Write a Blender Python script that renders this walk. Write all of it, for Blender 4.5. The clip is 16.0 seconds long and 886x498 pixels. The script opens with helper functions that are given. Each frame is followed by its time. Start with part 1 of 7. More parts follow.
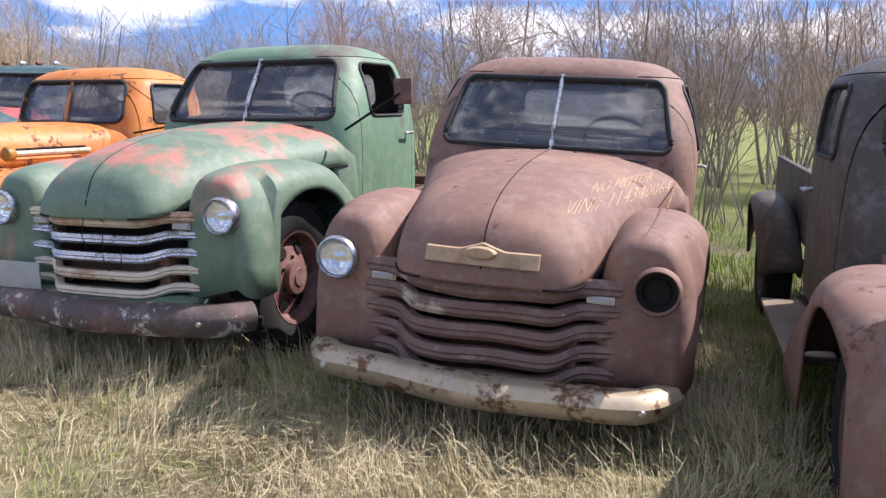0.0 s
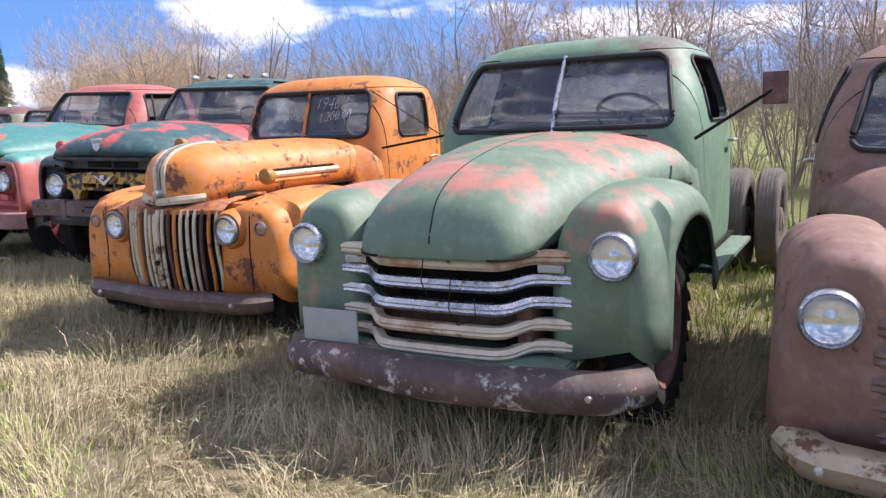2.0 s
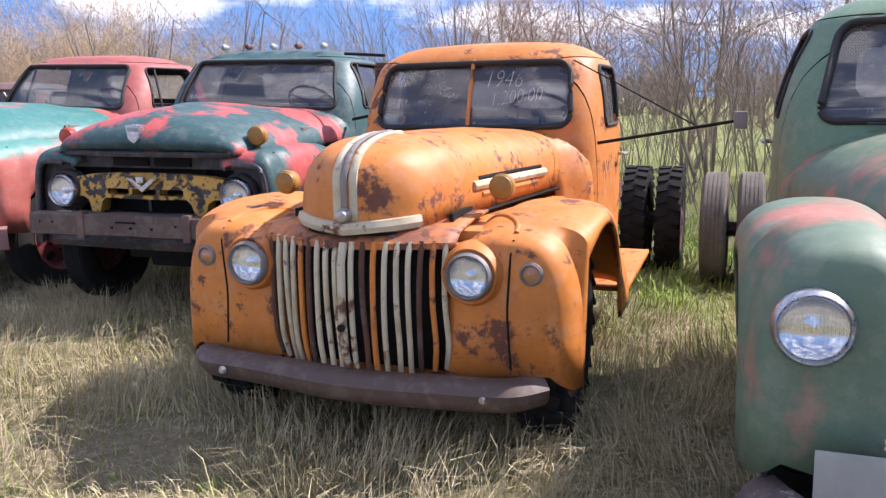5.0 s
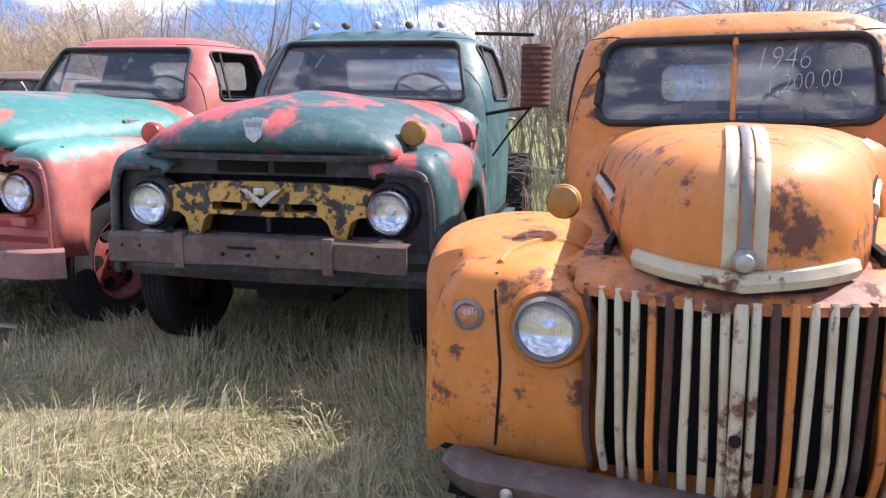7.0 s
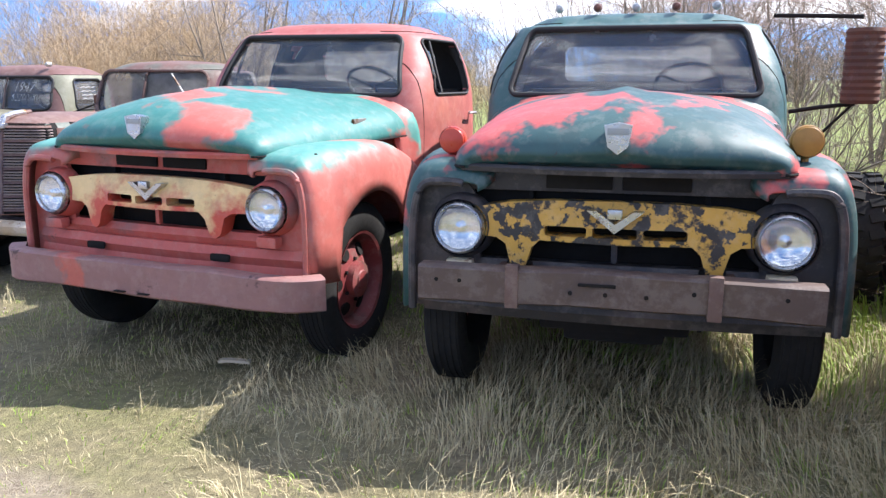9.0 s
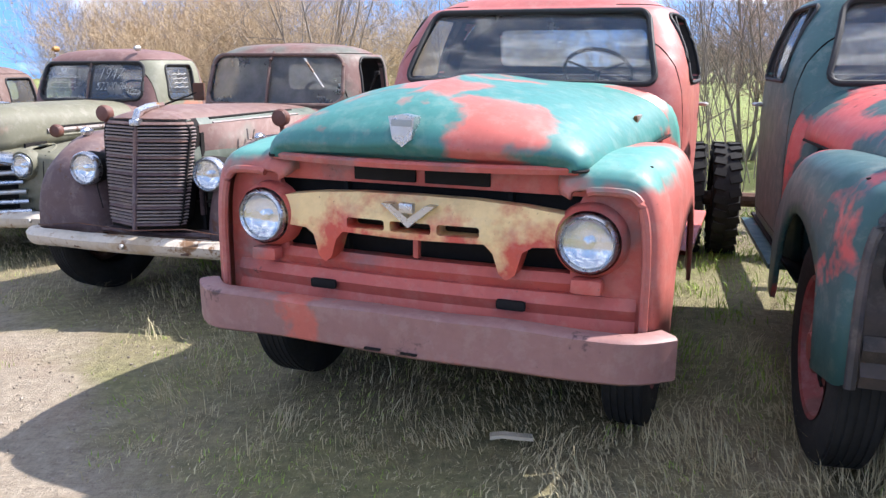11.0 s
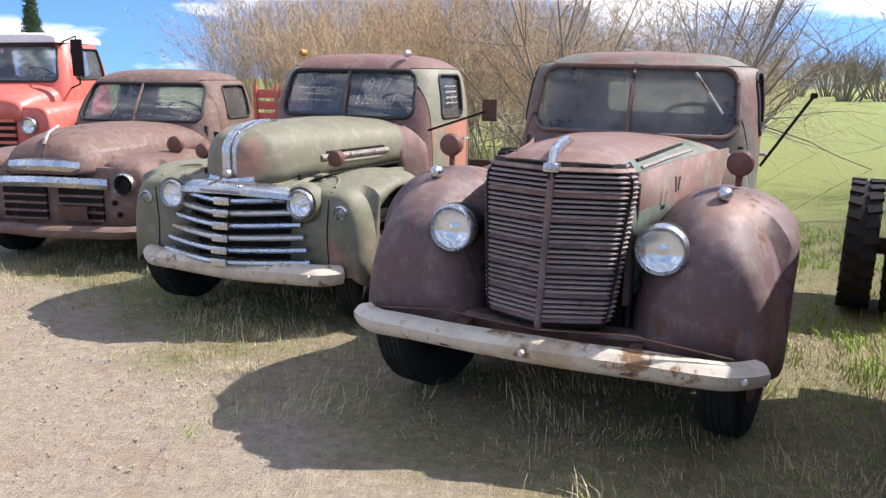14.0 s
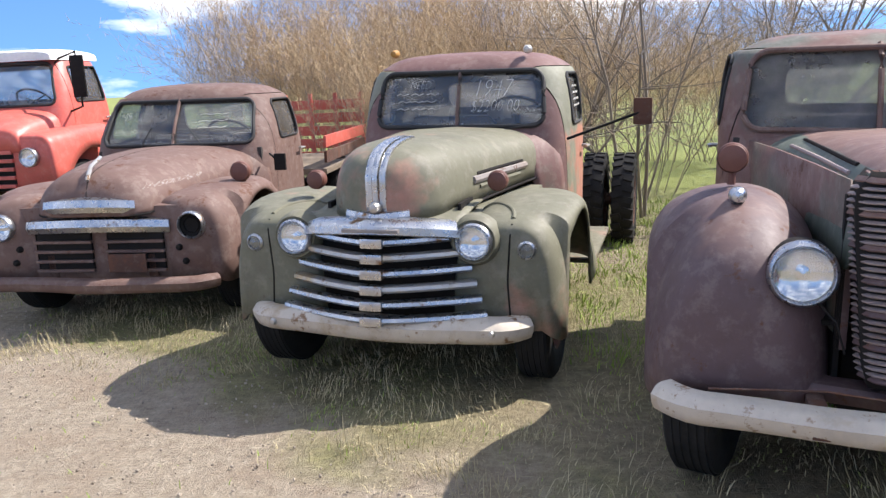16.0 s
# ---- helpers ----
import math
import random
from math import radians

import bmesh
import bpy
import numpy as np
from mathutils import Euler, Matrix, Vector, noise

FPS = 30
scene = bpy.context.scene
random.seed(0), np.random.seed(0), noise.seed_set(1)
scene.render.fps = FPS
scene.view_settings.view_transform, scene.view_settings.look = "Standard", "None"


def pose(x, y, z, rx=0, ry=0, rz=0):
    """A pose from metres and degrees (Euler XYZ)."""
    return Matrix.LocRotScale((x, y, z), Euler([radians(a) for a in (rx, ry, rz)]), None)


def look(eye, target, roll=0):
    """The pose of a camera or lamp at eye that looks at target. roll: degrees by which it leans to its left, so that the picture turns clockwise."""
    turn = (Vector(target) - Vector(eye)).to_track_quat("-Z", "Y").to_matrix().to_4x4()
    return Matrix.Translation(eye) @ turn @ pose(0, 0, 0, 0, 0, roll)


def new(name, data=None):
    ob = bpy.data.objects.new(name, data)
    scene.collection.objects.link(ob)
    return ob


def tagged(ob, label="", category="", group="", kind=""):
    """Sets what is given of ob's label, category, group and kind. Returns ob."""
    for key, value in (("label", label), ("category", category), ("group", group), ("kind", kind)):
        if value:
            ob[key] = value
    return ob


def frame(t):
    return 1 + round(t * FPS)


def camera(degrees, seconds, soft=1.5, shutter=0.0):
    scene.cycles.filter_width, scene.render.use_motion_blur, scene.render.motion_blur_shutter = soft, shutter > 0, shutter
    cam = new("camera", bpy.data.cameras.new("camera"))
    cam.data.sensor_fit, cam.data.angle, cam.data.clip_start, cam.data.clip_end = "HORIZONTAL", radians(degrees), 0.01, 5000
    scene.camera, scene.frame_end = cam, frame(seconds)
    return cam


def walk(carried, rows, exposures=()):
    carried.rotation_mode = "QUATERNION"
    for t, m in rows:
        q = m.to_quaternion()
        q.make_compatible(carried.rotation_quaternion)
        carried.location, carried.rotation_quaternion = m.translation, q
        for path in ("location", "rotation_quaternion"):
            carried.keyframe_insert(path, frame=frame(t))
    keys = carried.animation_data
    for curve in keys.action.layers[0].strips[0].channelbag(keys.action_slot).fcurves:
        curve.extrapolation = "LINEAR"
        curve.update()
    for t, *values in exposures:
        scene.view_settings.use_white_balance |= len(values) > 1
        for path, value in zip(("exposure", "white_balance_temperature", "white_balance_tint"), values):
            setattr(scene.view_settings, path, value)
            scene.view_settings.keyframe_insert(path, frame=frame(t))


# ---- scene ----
cam = camera(58.3, 16.0, soft=1.4)
METRES, EYE, TILT, LEAN, TURN = 14.2, 1.5, 0.0, 0.0, 0.0
ROWS = [
    (0.0, 0.0, 0.0, 0.0, -0.01, -10.42, 0.07),
    (0.5, -0.0232, 0.0156, 0.0004, 1.35, -10.01, 1.03),
    (1.0, -0.0451, 0.0295, 0.0032, 3.65, -9.59, 1.7),
    (1.5, -0.0715, 0.0492, 0.0009, 5.64, -9.67, 1.69),
    (2.0, -0.099, 0.0668, 0.0012, 7.84, -9.9, 1.9),
    (2.5, -0.1274, 0.0826, 0.0027, 7.64, -10.37, 1.62),
    (3.0, -0.1539, 0.1022, -0.0001, 7.78, -11.04, 1.56),
    (5.5, -0.2726, 0.2108, -0.0011, -1.0, -10.57, 0.95),
    (6.0, -0.2939, 0.2319, -0.0016, -1.63, -10.72, 0.99),
    (6.5, -0.3149, 0.2569, -0.0021, -1.0, -10.62, 0.99),
    (7.0, -0.3379, 0.2776, -0.0039, -1.18, -10.65, 0.69),
    (7.5, -0.358, 0.2933, -0.0013, -3.53, -10.78, 0.11),
    (8.0, -0.385, 0.3097, -0.0019, -3.23, -11.45, 0.13),
    (8.5, -0.4142, 0.3227, 0.0002, 0.88, -11.58, 0.83),
    (11.0, -0.5449, 0.4109, 0.0049, 1.1, -12.8, 1.19),
    (11.5, -0.5674, 0.4362, 0.0074, 4.06, -12.99, 1.65),
    (12.0, -0.5895, 0.4574, 0.0048, 4.8, -12.95, 1.22),
    (12.5, -0.6144, 0.4752, 0.0059, 6.78, -13.22, -0.09),
    (13.0, -0.6385, 0.4962, 0.0059, 8.46, -13.13, 0.26),
    (13.5, -0.6615, 0.5139, 0.0084, 8.91, -12.74, 0.31),
    (14.0, -0.69, 0.5303, 0.0102, 7.9, -12.18, -0.03),
    (14.5, -0.7171, 0.5473, 0.0086, 7.65, -12.08, 0.5),
    (15.0, -0.7425, 0.5669, 0.0103, 7.07, -12.07, 1.23),
    (15.5, -0.7682, 0.5824, 0.0103, 3.87, -12.06, 1.7),
    (16.0, -0.7923, 0.5958, 0.0109, 3.61, -12.0, 2.72),
]
walk(cam, [(t, pose(0, 0, EYE, TILT, LEAN, TURN) @ pose(METRES * x, METRES * y, METRES * z, 90 + pitch, roll, yaw)) for t, x, y, z, yaw, pitch, roll in ROWS],
     exposures=[(0.0, 0.84, 6330, 20), (5.5, 0.93, 6320, 22), (8.5, 1.31, 6150, 14), (11.0, 1.32, 6200, 14), (13.5, 1.04, 6450, 13), (16.0, 1.00, 6450, 13)])

# ---- world, sun, exposure ----
SUN_AZ, SUN_EL = 18.0, 47.6      # degrees: azimuth from +x towards +y
world = bpy.data.worlds.new("sky")
scene.world = world
world.use_nodes = True
wn, wl = world.node_tree.nodes, world.node_tree.links
wn.clear()
w_out = wn.new("ShaderNodeOutputWorld")
w_bg = wn.new("ShaderNodeBackground")
w_sky = wn.new("ShaderNodeTexSky")
w_sky.sky_type = "NISHITA"
w_sky.sun_disc = False
w_sky.sun_elevation = radians(SUN_EL)
w_sky.sun_rotation = radians(90 - SUN_AZ)
w_sky.air_density, w_sky.dust_density, w_sky.ozone_density = 1.0, 0.0, 3.5
w_tc = wn.new("ShaderNodeTexCoord")
w_map = wn.new("ShaderNodeMapping")
w_map.inputs["Scale"].default_value = (1.0, 1.0, 3.4)
w_map.inputs["Location"].default_value = (0.35, 0.1, 0.0)
w_noise = wn.new("ShaderNodeTexNoise")
w_noise.inputs["Scale"].default_value = 3.4
w_noise.inputs["Detail"].default_value = 7
w_noise.inputs["Roughness"].default_value = 0.55
w_ramp = wn.new("ShaderNodeValToRGB")
w_ramp.color_ramp.elements[0].position, w_ramp.color_ramp.elements[1].position = 0.53, 0.63
w_mix = wn.new("ShaderNodeMixRGB")
w_mix.inputs[2].default_value = (8.6, 8.8, 9.2, 1)
wl.new(w_tc.outputs["Generated"], w_map.inputs[0])
wl.new(w_map.outputs[0], w_noise.inputs["Vector"])
w_sep = wn.new("ShaderNodeSeparateXYZ")
w_up = wn.new("ShaderNodeMath")
w_up.operation = "MULTIPLY_ADD"
w_up.inputs[1].default_value = 0.07
wl.new(w_tc.outputs["Generated"], w_sep.inputs[0])
wl.new(w_sep.outputs[2], w_up.inputs[0])
wl.new(w_noise.outputs[0], w_up.inputs[2])
wl.new(w_up.outputs[0], w_ramp.inputs[0])
wl.new(w_ramp.outputs[0], w_mix.inputs[0])
w_tint = wn.new("ShaderNodeMixRGB")
w_tint.blend_type = "MULTIPLY"
w_tint.inputs[0].default_value = 1.0
w_tint.inputs[2].default_value = (0.66, 0.88, 1.08, 1)
# the clear spring air is deep blue down to the horizon: the dome is sampled a little higher up
w_lift = wn.new("ShaderNodeVectorMath")
w_lift.operation = "ADD"
w_lift.inputs[1].default_value = (0.0, 0.0, 0.20)
w_unit = wn.new("ShaderNodeVectorMath")
w_unit.operation = "NORMALIZE"
wl.new(w_tc.outputs["Generated"], w_lift.inputs[0])
wl.new(w_lift.outputs[0], w_unit.inputs[0])
wl.new(w_unit.outputs[0], w_sky.inputs["Vector"])
wl.new(w_sky.outputs[0], w_tint.inputs[1])
wl.new(w_tint.outputs[0], w_mix.inputs[1])
wl.new(w_mix.outputs[0], w_bg.inputs[0])
w_bg.inputs[1].default_value = 0.110
wl.new(w_bg.outputs[0], w_out.inputs[0])

sun_data = bpy.data.lights.new("sun", "SUN")
sun_data.energy, sun_data.angle, sun_data.color = 4.6, radians(0.55), (1.0, 0.95, 0.88)
sun = new("sun", sun_data)
sun.matrix_world = look((math.cos(radians(SUN_AZ)) * math.cos(radians(SUN_EL)) * 50, math.sin(radians(SUN_AZ)) * math.cos(radians(SUN_EL)) * 50, math.sin(radians(SUN_EL)) * 50), (0, 0, 0))

# ---- materials ----
def mat_base(name):
    m = bpy.data.materials.new(name)
    m.use_nodes = True
    nt = m.node_tree
    return m, nt, nt.nodes["Principled BSDF"]


def n_noise(nt, scale, detail=4, rough=0.55, coord="Object", stretch=(1, 1, 1), seed=0.0):
    tc = nt.nodes.new("ShaderNodeTexCoord")
    mp = nt.nodes.new("ShaderNodeMapping")
    mp.inputs["Scale"].default_value = stretch
    mp.inputs["Location"].default_value = (seed, seed * 0.7, seed * 1.3)
    nz = nt.nodes.new("ShaderNodeTexNoise")
    nz.inputs["Scale"].default_value, nz.inputs["Detail"].default_value, nz.inputs["Roughness"].default_value = scale, detail, rough
    nt.links.new(tc.outputs[coord], mp.inputs[0])
    nt.links.new(mp.outputs[0], nz.inputs["Vector"])
    return nz.outputs[0]


def n_ramp(nt, sock, a, b):
    r = nt.nodes.new("ShaderNodeMapRange")
    r.inputs[1].default_value, r.inputs[2].default_value = a, b
    nt.links.new(sock, r.inputs[0])
    return r.outputs[0]


def n_math(nt, op, a, b):
    n = nt.nodes.new("ShaderNodeMath")
    n.operation = op
    for i, v in enumerate((a, b)):
        if isinstance(v, (int, float)):
            n.inputs[i].default_value = v
        else:
            nt.links.new(v, n.inputs[i])
    return n.outputs[0]


def n_mix(nt, f, a, b):
    n = nt.nodes.new("ShaderNodeMixRGB")
    for i, v in enumerate((f, a, b)):
        if isinstance(v, (int, float)):
            n.inputs[i].default_value = v
        elif isinstance(v, tuple):
            n.inputs[i].default_value = (*v, 1)
        else:
            nt.links.new(v, n.inputs[i])
    return n.outputs[0]


def n_bump(nt, bsdf, height, strength, dist=0.01):
    b = nt.nodes.new("ShaderNodeBump")
    b.inputs["Strength"].default_value, b.inputs["Distance"].default_value = strength, dist
    nt.links.new(height, b.inputs["Height"])
    nt.links.new(b.outputs[0], bsdf.inputs["Normal"])


def n_axis(nt, axis, coord="Object"):
    tc = nt.nodes.new("ShaderNodeTexCoord")
    sp = nt.nodes.new("ShaderNodeSeparateXYZ")
    nt.links.new(tc.outputs[coord], sp.inputs[0])
    return sp.outputs[axis]


def worn_paint(name, base, patch, rust=(0.10, 0.045, 0.028), amount=0.5, top=0.0, rusting=0.6, rough=0.5, seed=0.0, scale=2.2, soft=0.05, gloss_noise=0.2, metal=0.0, top_z=(0.85, 1.25)):
    """Old paint: base coat, faded patches of another colour or a painted sunlit tone (more on high surfaces by top),
    rust specks and grime.
    """
    m, nt, b = mat_base(name)
    big = n_noise(nt, scale, 5, 0.6, seed=seed)
    if top:
        z = n_axis(nt, 2)
        big = n_math(nt, "ADD", big, n_math(nt, "MULTIPLY", n_ramp(nt, z, top_z[0], top_z[1]), top))
    mask = n_ramp(nt, big, amount, amount + soft)
    fine = n_noise(nt, 26, 6, 0.65, seed=seed + 3)
    shade = n_ramp(nt, fine, 0.25, 0.8)
    c = n_mix(nt, mask, base, patch)
    dark = n_mix(nt, 0.55, c, (0.02, 0.015, 0.012))
    c = n_mix(nt, n_math(nt, "MULTIPLY", shade, 0.30), c, dark)
    faded = n_ramp(nt, n_noise(nt, 11, 6, 0.7, seed=seed + 50), 0.50, 0.62)
    c = n_mix(nt, n_math(nt, "MULTIPLY", faded, 0.22), c, n_mix(nt, 0.45, c, (0.55, 0.48, 0.42)))
    mid = n_noise(nt, 5.5, 6, 0.7, seed=seed + 7)
    spots = n_ramp(nt, n_math(nt, "ADD", mid, n_math(nt, "MULTIPLY", fine, 0.35)), rusting + 0.18, rusting + 0.25)
    c = n_mix(nt, spots, c, rust)
    streak = n_ramp(nt, n_noise(nt, 9, 4, 0.6, stretch=(1, 1, 0.12), seed=seed + 11), 0.55, 0.8)
    c = n_mix(nt, n_math(nt, "MULTIPLY", streak, 0.18), c, (0.05, 0.03, 0.02))
    stain = n_ramp(nt, n_noise(nt, 2.9, 7, 0.7, seed=seed + 30), 0.54, 0.70)
    c = n_mix(nt, n_math(nt, "MULTIPLY", stain, 0.38), c, n_mix(nt, 0.6, c, (0.05, 0.032, 0.024)))
    chips = n_ramp(nt, n_noise(nt, 70, 3, 0.6, seed=seed + 40), 0.68, 0.72)
    c = n_mix(nt, n_math(nt, "MULTIPLY", chips, 0.5), c, rust)
    nt.links.new(c, b.inputs["Base Color"])
    r = n_math(nt, "ADD", n_math(nt, "MULTIPLY", fine, gloss_noise), rough)
    r = n_math(nt, "ADD", r, n_math(nt, "MULTIPLY", spots, 0.25))
    nt.links.new(r, b.inputs["Roughness"])
    b.inputs["Metallic"].default_value = metal
    b1 = nt.nodes.new("ShaderNodeBump")
    b1.inputs["Strength"].default_value, b1.inputs["Distance"].default_value = 0.35, 0.05
    nt.links.new(n_noise(nt, 3.2, 2, 0.5, seed=seed + 20), b1.inputs["Height"])
    b2 = nt.nodes.new("ShaderNodeBump")
    b2.inputs["Strength"].default_value, b2.inputs["Distance"].default_value = 0.22, 0.004
    nt.links.new(n_math(nt, "ADD", fine, n_math(nt, "MULTIPLY", spots, -0.6)), b2.inputs["Height"])
    nt.links.new(b1.outputs[0], b2.inputs["Normal"])
    nt.links.new(b2.outputs[0], b.inputs["Normal"])
    return m


def plain(name, col, rough=0.6, metal=0.0, grain=30.0, vary=0.25, bump=0.1):
    m, nt, b = mat_base(name)
    f = n_noise(nt, grain, 5, 0.6)
    g = n_noise(nt, grain * 0.12, 4, 0.6, seed=2)
    c = n_mix(nt, n_math(nt, "MULTIPLY", n_ramp(nt, f, 0.3, 0.75), vary), col, tuple(v * 0.35 for v in col))
    c = n_mix(nt, n_math(nt, "MULTIPLY", n_ramp(nt, g, 0.4, 0.7), vary), c, tuple(min(1, v * 1.5 + 0.01) for v in col))
    nt.links.new(c, b.inputs["Base Color"])
    nt.links.new(n_math(nt, "ADD", n_math(nt, "MULTIPLY", f, 0.2), rough - 0.1), b.inputs["Roughness"])
    b.inputs["Metallic"].default_value = metal
    if rough > 0.74:
        b.inputs["Specular IOR Level"].default_value = 0.15
    if bump:
        n_bump(nt, b, f, bump, 0.004)
    return m


def glass(name, tint=(0.8, 0.86, 0.88), dust=0.12, ribs=0.0, gloss=0.045):
    m, nt, b = mat_base(name)
    nt.nodes.remove(b)
    out = nt.nodes["Material Output"]
    tr, gl, df = nt.nodes.new("ShaderNodeBsdfTransparent"), nt.nodes.new("ShaderNodeBsdfGlossy"), nt.nodes.new("ShaderNodeBsdfDiffuse")
    tr.inputs[0].default_value = (*tint, 1)
    gl.inputs["Roughness"].default_value = 0.03
    if ribs:
        wv = nt.nodes.new("ShaderNodeTexWave")
        wv.inputs["Scale"].default_value = ribs
        tcr = nt.nodes.new("ShaderNodeTexCoord")
        nt.links.new(tcr.outputs["Object"], wv.inputs["Vector"])
        bp = nt.nodes.new("ShaderNodeBump")
        bp.inputs["Strength"].default_value, bp.inputs["Distance"].default_value = 0.8, 0.004
        nt.links.new(wv.outputs["Fac"], bp.inputs["Height"])
        nt.links.new(bp.outputs[0], gl.inputs["Normal"])
    df.inputs[0].default_value = (0.42, 0.40, 0.37, 1)
    lw = nt.nodes.new("ShaderNodeLayerWeight")
    fr = n_math(nt, "ADD", n_math(nt, "MULTIPLY", n_math(nt, "POWER", lw.outputs["Facing"], 4.0), 0.7), gloss)
    m1, m2 = nt.nodes.new("ShaderNodeMixShader"), nt.nodes.new("ShaderNodeMixShader")
    film, lit = nt.nodes.new("ShaderNodeMixShader"), nt.nodes.new("ShaderNodeBsdfTranslucent")
    lit.inputs[0].default_value = (0.62, 0.63, 0.65, 1)
    film.inputs[0].default_value = 0.5
    nt.links.new(df.outputs[0], film.inputs[1])
    nt.links.new(lit.outputs[0], film.inputs[2])
    nt.links.new(fr, m1.inputs[0])
    nt.links.new(tr.outputs[0], m1.inputs[1])
    nt.links.new(gl.outputs[0], m1.inputs[2])
    d = n_math(nt, "MULTIPLY", n_ramp(nt, n_noise(nt, 4, 6, 0.65), 0.3, 0.75), dust)
    d = n_math(nt, "ADD", d, dust * 0.5)
    nt.links.new(d, m2.inputs[0])
    nt.links.new(m1.outputs[0], m2.inputs[1])
    nt.links.new(film.outputs[0], m2.inputs[2])
    nt.links.new(m2.outputs[0], out.inputs[0])
    return m


RUST = (0.115, 0.052, 0.033)
M = {}
M["brown"] = worn_paint("brown_rust", (0.20, 0.110, 0.082), (0.32, 0.180, 0.118), RUST, 0.52, 0.03, 0.62, 0.62, 1.0, 1.6, 0.25)
# the paler pinkish tone up high paints sunlight onto the fender tops
M["plum"] = worn_paint("plum_rust_lit_top", (0.105, 0.064, 0.066), (0.270, 0.150, 0.105), RUST, 0.55, 0.14, 0.60, 0.52, 5.0, 1.4, 0.25, top_z=(0.95, 1.17))
M["plum2"] = worn_paint("plum_rust_dull", (0.145, 0.085, 0.068), (0.125, 0.066, 0.052), RUST, 0.5, 0.0, 0.60, 0.6, 9.0, 1.8, 0.3)
M["green"] = worn_paint("green_paint", (0.125, 0.195, 0.130), (0.43, 0.175, 0.130), (0.20, 0.080, 0.060), 0.592, 0.13, 0.66, 0.5, 2.0, 1.9, 0.10)
M["orange"] = worn_paint("orange_paint", (0.64, 0.215, 0.035), (0.50, 0.150, 0.030), (0.16, 0.06, 0.035), 0.5, 0.02, 0.56, 0.45, 3.0, 2.4, 0.3)
M["teal_dark"] = worn_paint("dark_teal_paint", (0.028, 0.085, 0.088), (0.50, 0.085, 0.080), (0.07, 0.04, 0.04), 0.60, 0.10, 0.66, 0.42, 4.3, 2.0, 0.05)
M["teal_red"] = worn_paint("faded_teal_and_red_paint", (0.46, 0.105, 0.085), (0.080, 0.270, 0.230), (0.16, 0.06, 0.05), 0.575, 0.10, 0.68, 0.42, 6.1, 1.4, 0.06)
M["olive"] = worn_paint("olive_paint", (0.150, 0.145, 0.096), (0.38, 0.19, 0.135), RUST, 0.60, 0.05, 0.66, 0.55, 7.2, 1.7, 0.12)
M["olive_plum"] = worn_paint("olive_and_rust_paint", (0.115, 0.120, 0.095), (0.165, 0.085, 0.070), RUST, 0.46, 0.10, 0.62, 0.55, 8.4, 1.5, 0.15)
M["red"] = worn_paint("red_paint", (0.60, 0.125, 0.095), (0.54, 0.13, 0.10), RUST, 0.55, 0.0, 0.74, 0.35, 12.0, 2.0, 0.2)
M["white"] = plain("white_paint", (0.72, 0.72, 0.69), 0.45)
M["black_paint"] = worn_paint("black_flaking_paint", (0.035, 0.032, 0.036), (0.085, 0.065, 0.062), RUST, 0.55, 0.0, 0.68, 0.45, 13.0, 3.0, 0.1)
M["cream"] = worn_paint("cream_paint", (0.60, 0.52, 0.36), (0.50, 0.40, 0.25), (0.16, 0.07, 0.04), 0.5, 0.0, 0.56, 0.5, 14.0, 5.0, 0.1)
M["yellow"] = worn_paint("yellow_flaking_paint", (0.60, 0.33, 0.05), (0.03, 0.025, 0.02), (0.05, 0.04, 0.035), 0.52, 0.0, 0.55, 0.5, 15.0, 13.0, 0.03)
M["yellow_red"] = worn_paint("yellow_over_red_paint", (0.84, 0.60, 0.28), (0.58, 0.085, 0.05), (0.2, 0.05, 0.04), 0.40, -0.10, 0.70, 0.45, 16.0, 3.4, 0.14, top_z=(0.90, 1.02))
M["chrome"] = worn_paint("pitted_chrome", (0.55, 0.56, 0.58), (0.48, 0.49, 0.52), (0.22, 0.12, 0.05), 0.5, 0.0, 0.60, 0.16, 17.0, 3.0, 0.2, 0.25, 0.95)
M["chrome_old"] = worn_paint("rusty_chrome", (0.52, 0.50, 0.47), (0.46, 0.36, 0.22), (0.20, 0.11, 0.05), 0.55, 0.0, 0.58, 0.28, 18.0, 3.0, 0.1, 0.25, 0.75)
M["steel"] = worn_paint("weathered_steel", (0.26, 0.235, 0.22), (0.30, 0.25, 0.22), RUST, 0.5, 0.0, 0.58, 0.5, 19.0, 4.0, 0.2, 0.2, 0.35)
M["bumper_dark"] = worn_paint("flaking_dark_bumper_paint", (0.085, 0.060, 0.052), (0.17, 0.095, 0.080), (0.50, 0.46, 0.42), 0.5, 0.0, 0.545, 0.6, 20.0, 3.0, 0.15)
M["bumper_brown"] = worn_paint("brown_bumper_paint", (0.10, 0.064, 0.052), (0.085, 0.055, 0.048), RUST, 0.5, 0.0, 0.72, 0.45, 21.0, 3.0, 0.2)
M["bumper_white"] = worn_paint("flaking_white_bumper", (0.56, 0.49, 0.40), (0.44, 0.34, 0.23), (0.22, 0.12, 0.06), 0.50, 0.0, 0.545, 0.5, 22.0, 4.0, 0.1)
M["bumper_red"] = worn_paint("worn_red_bumper", (0.29, 0.145, 0.130), (0.50, 0.125, 0.090), (0.10, 0.06, 0.055), 0.60, 0.0, 0.62, 0.45, 23.0, 2.6, 0.06)
M["rubber"] = plain("tyre_rubber", (0.022, 0.021, 0.020), 0.8, 0, 40, 0.4, 0.3)
M["gasket"] = plain("window_rubber", (0.018, 0.017, 0.017), 0.7, 0, 30, 0.2, 0.05)
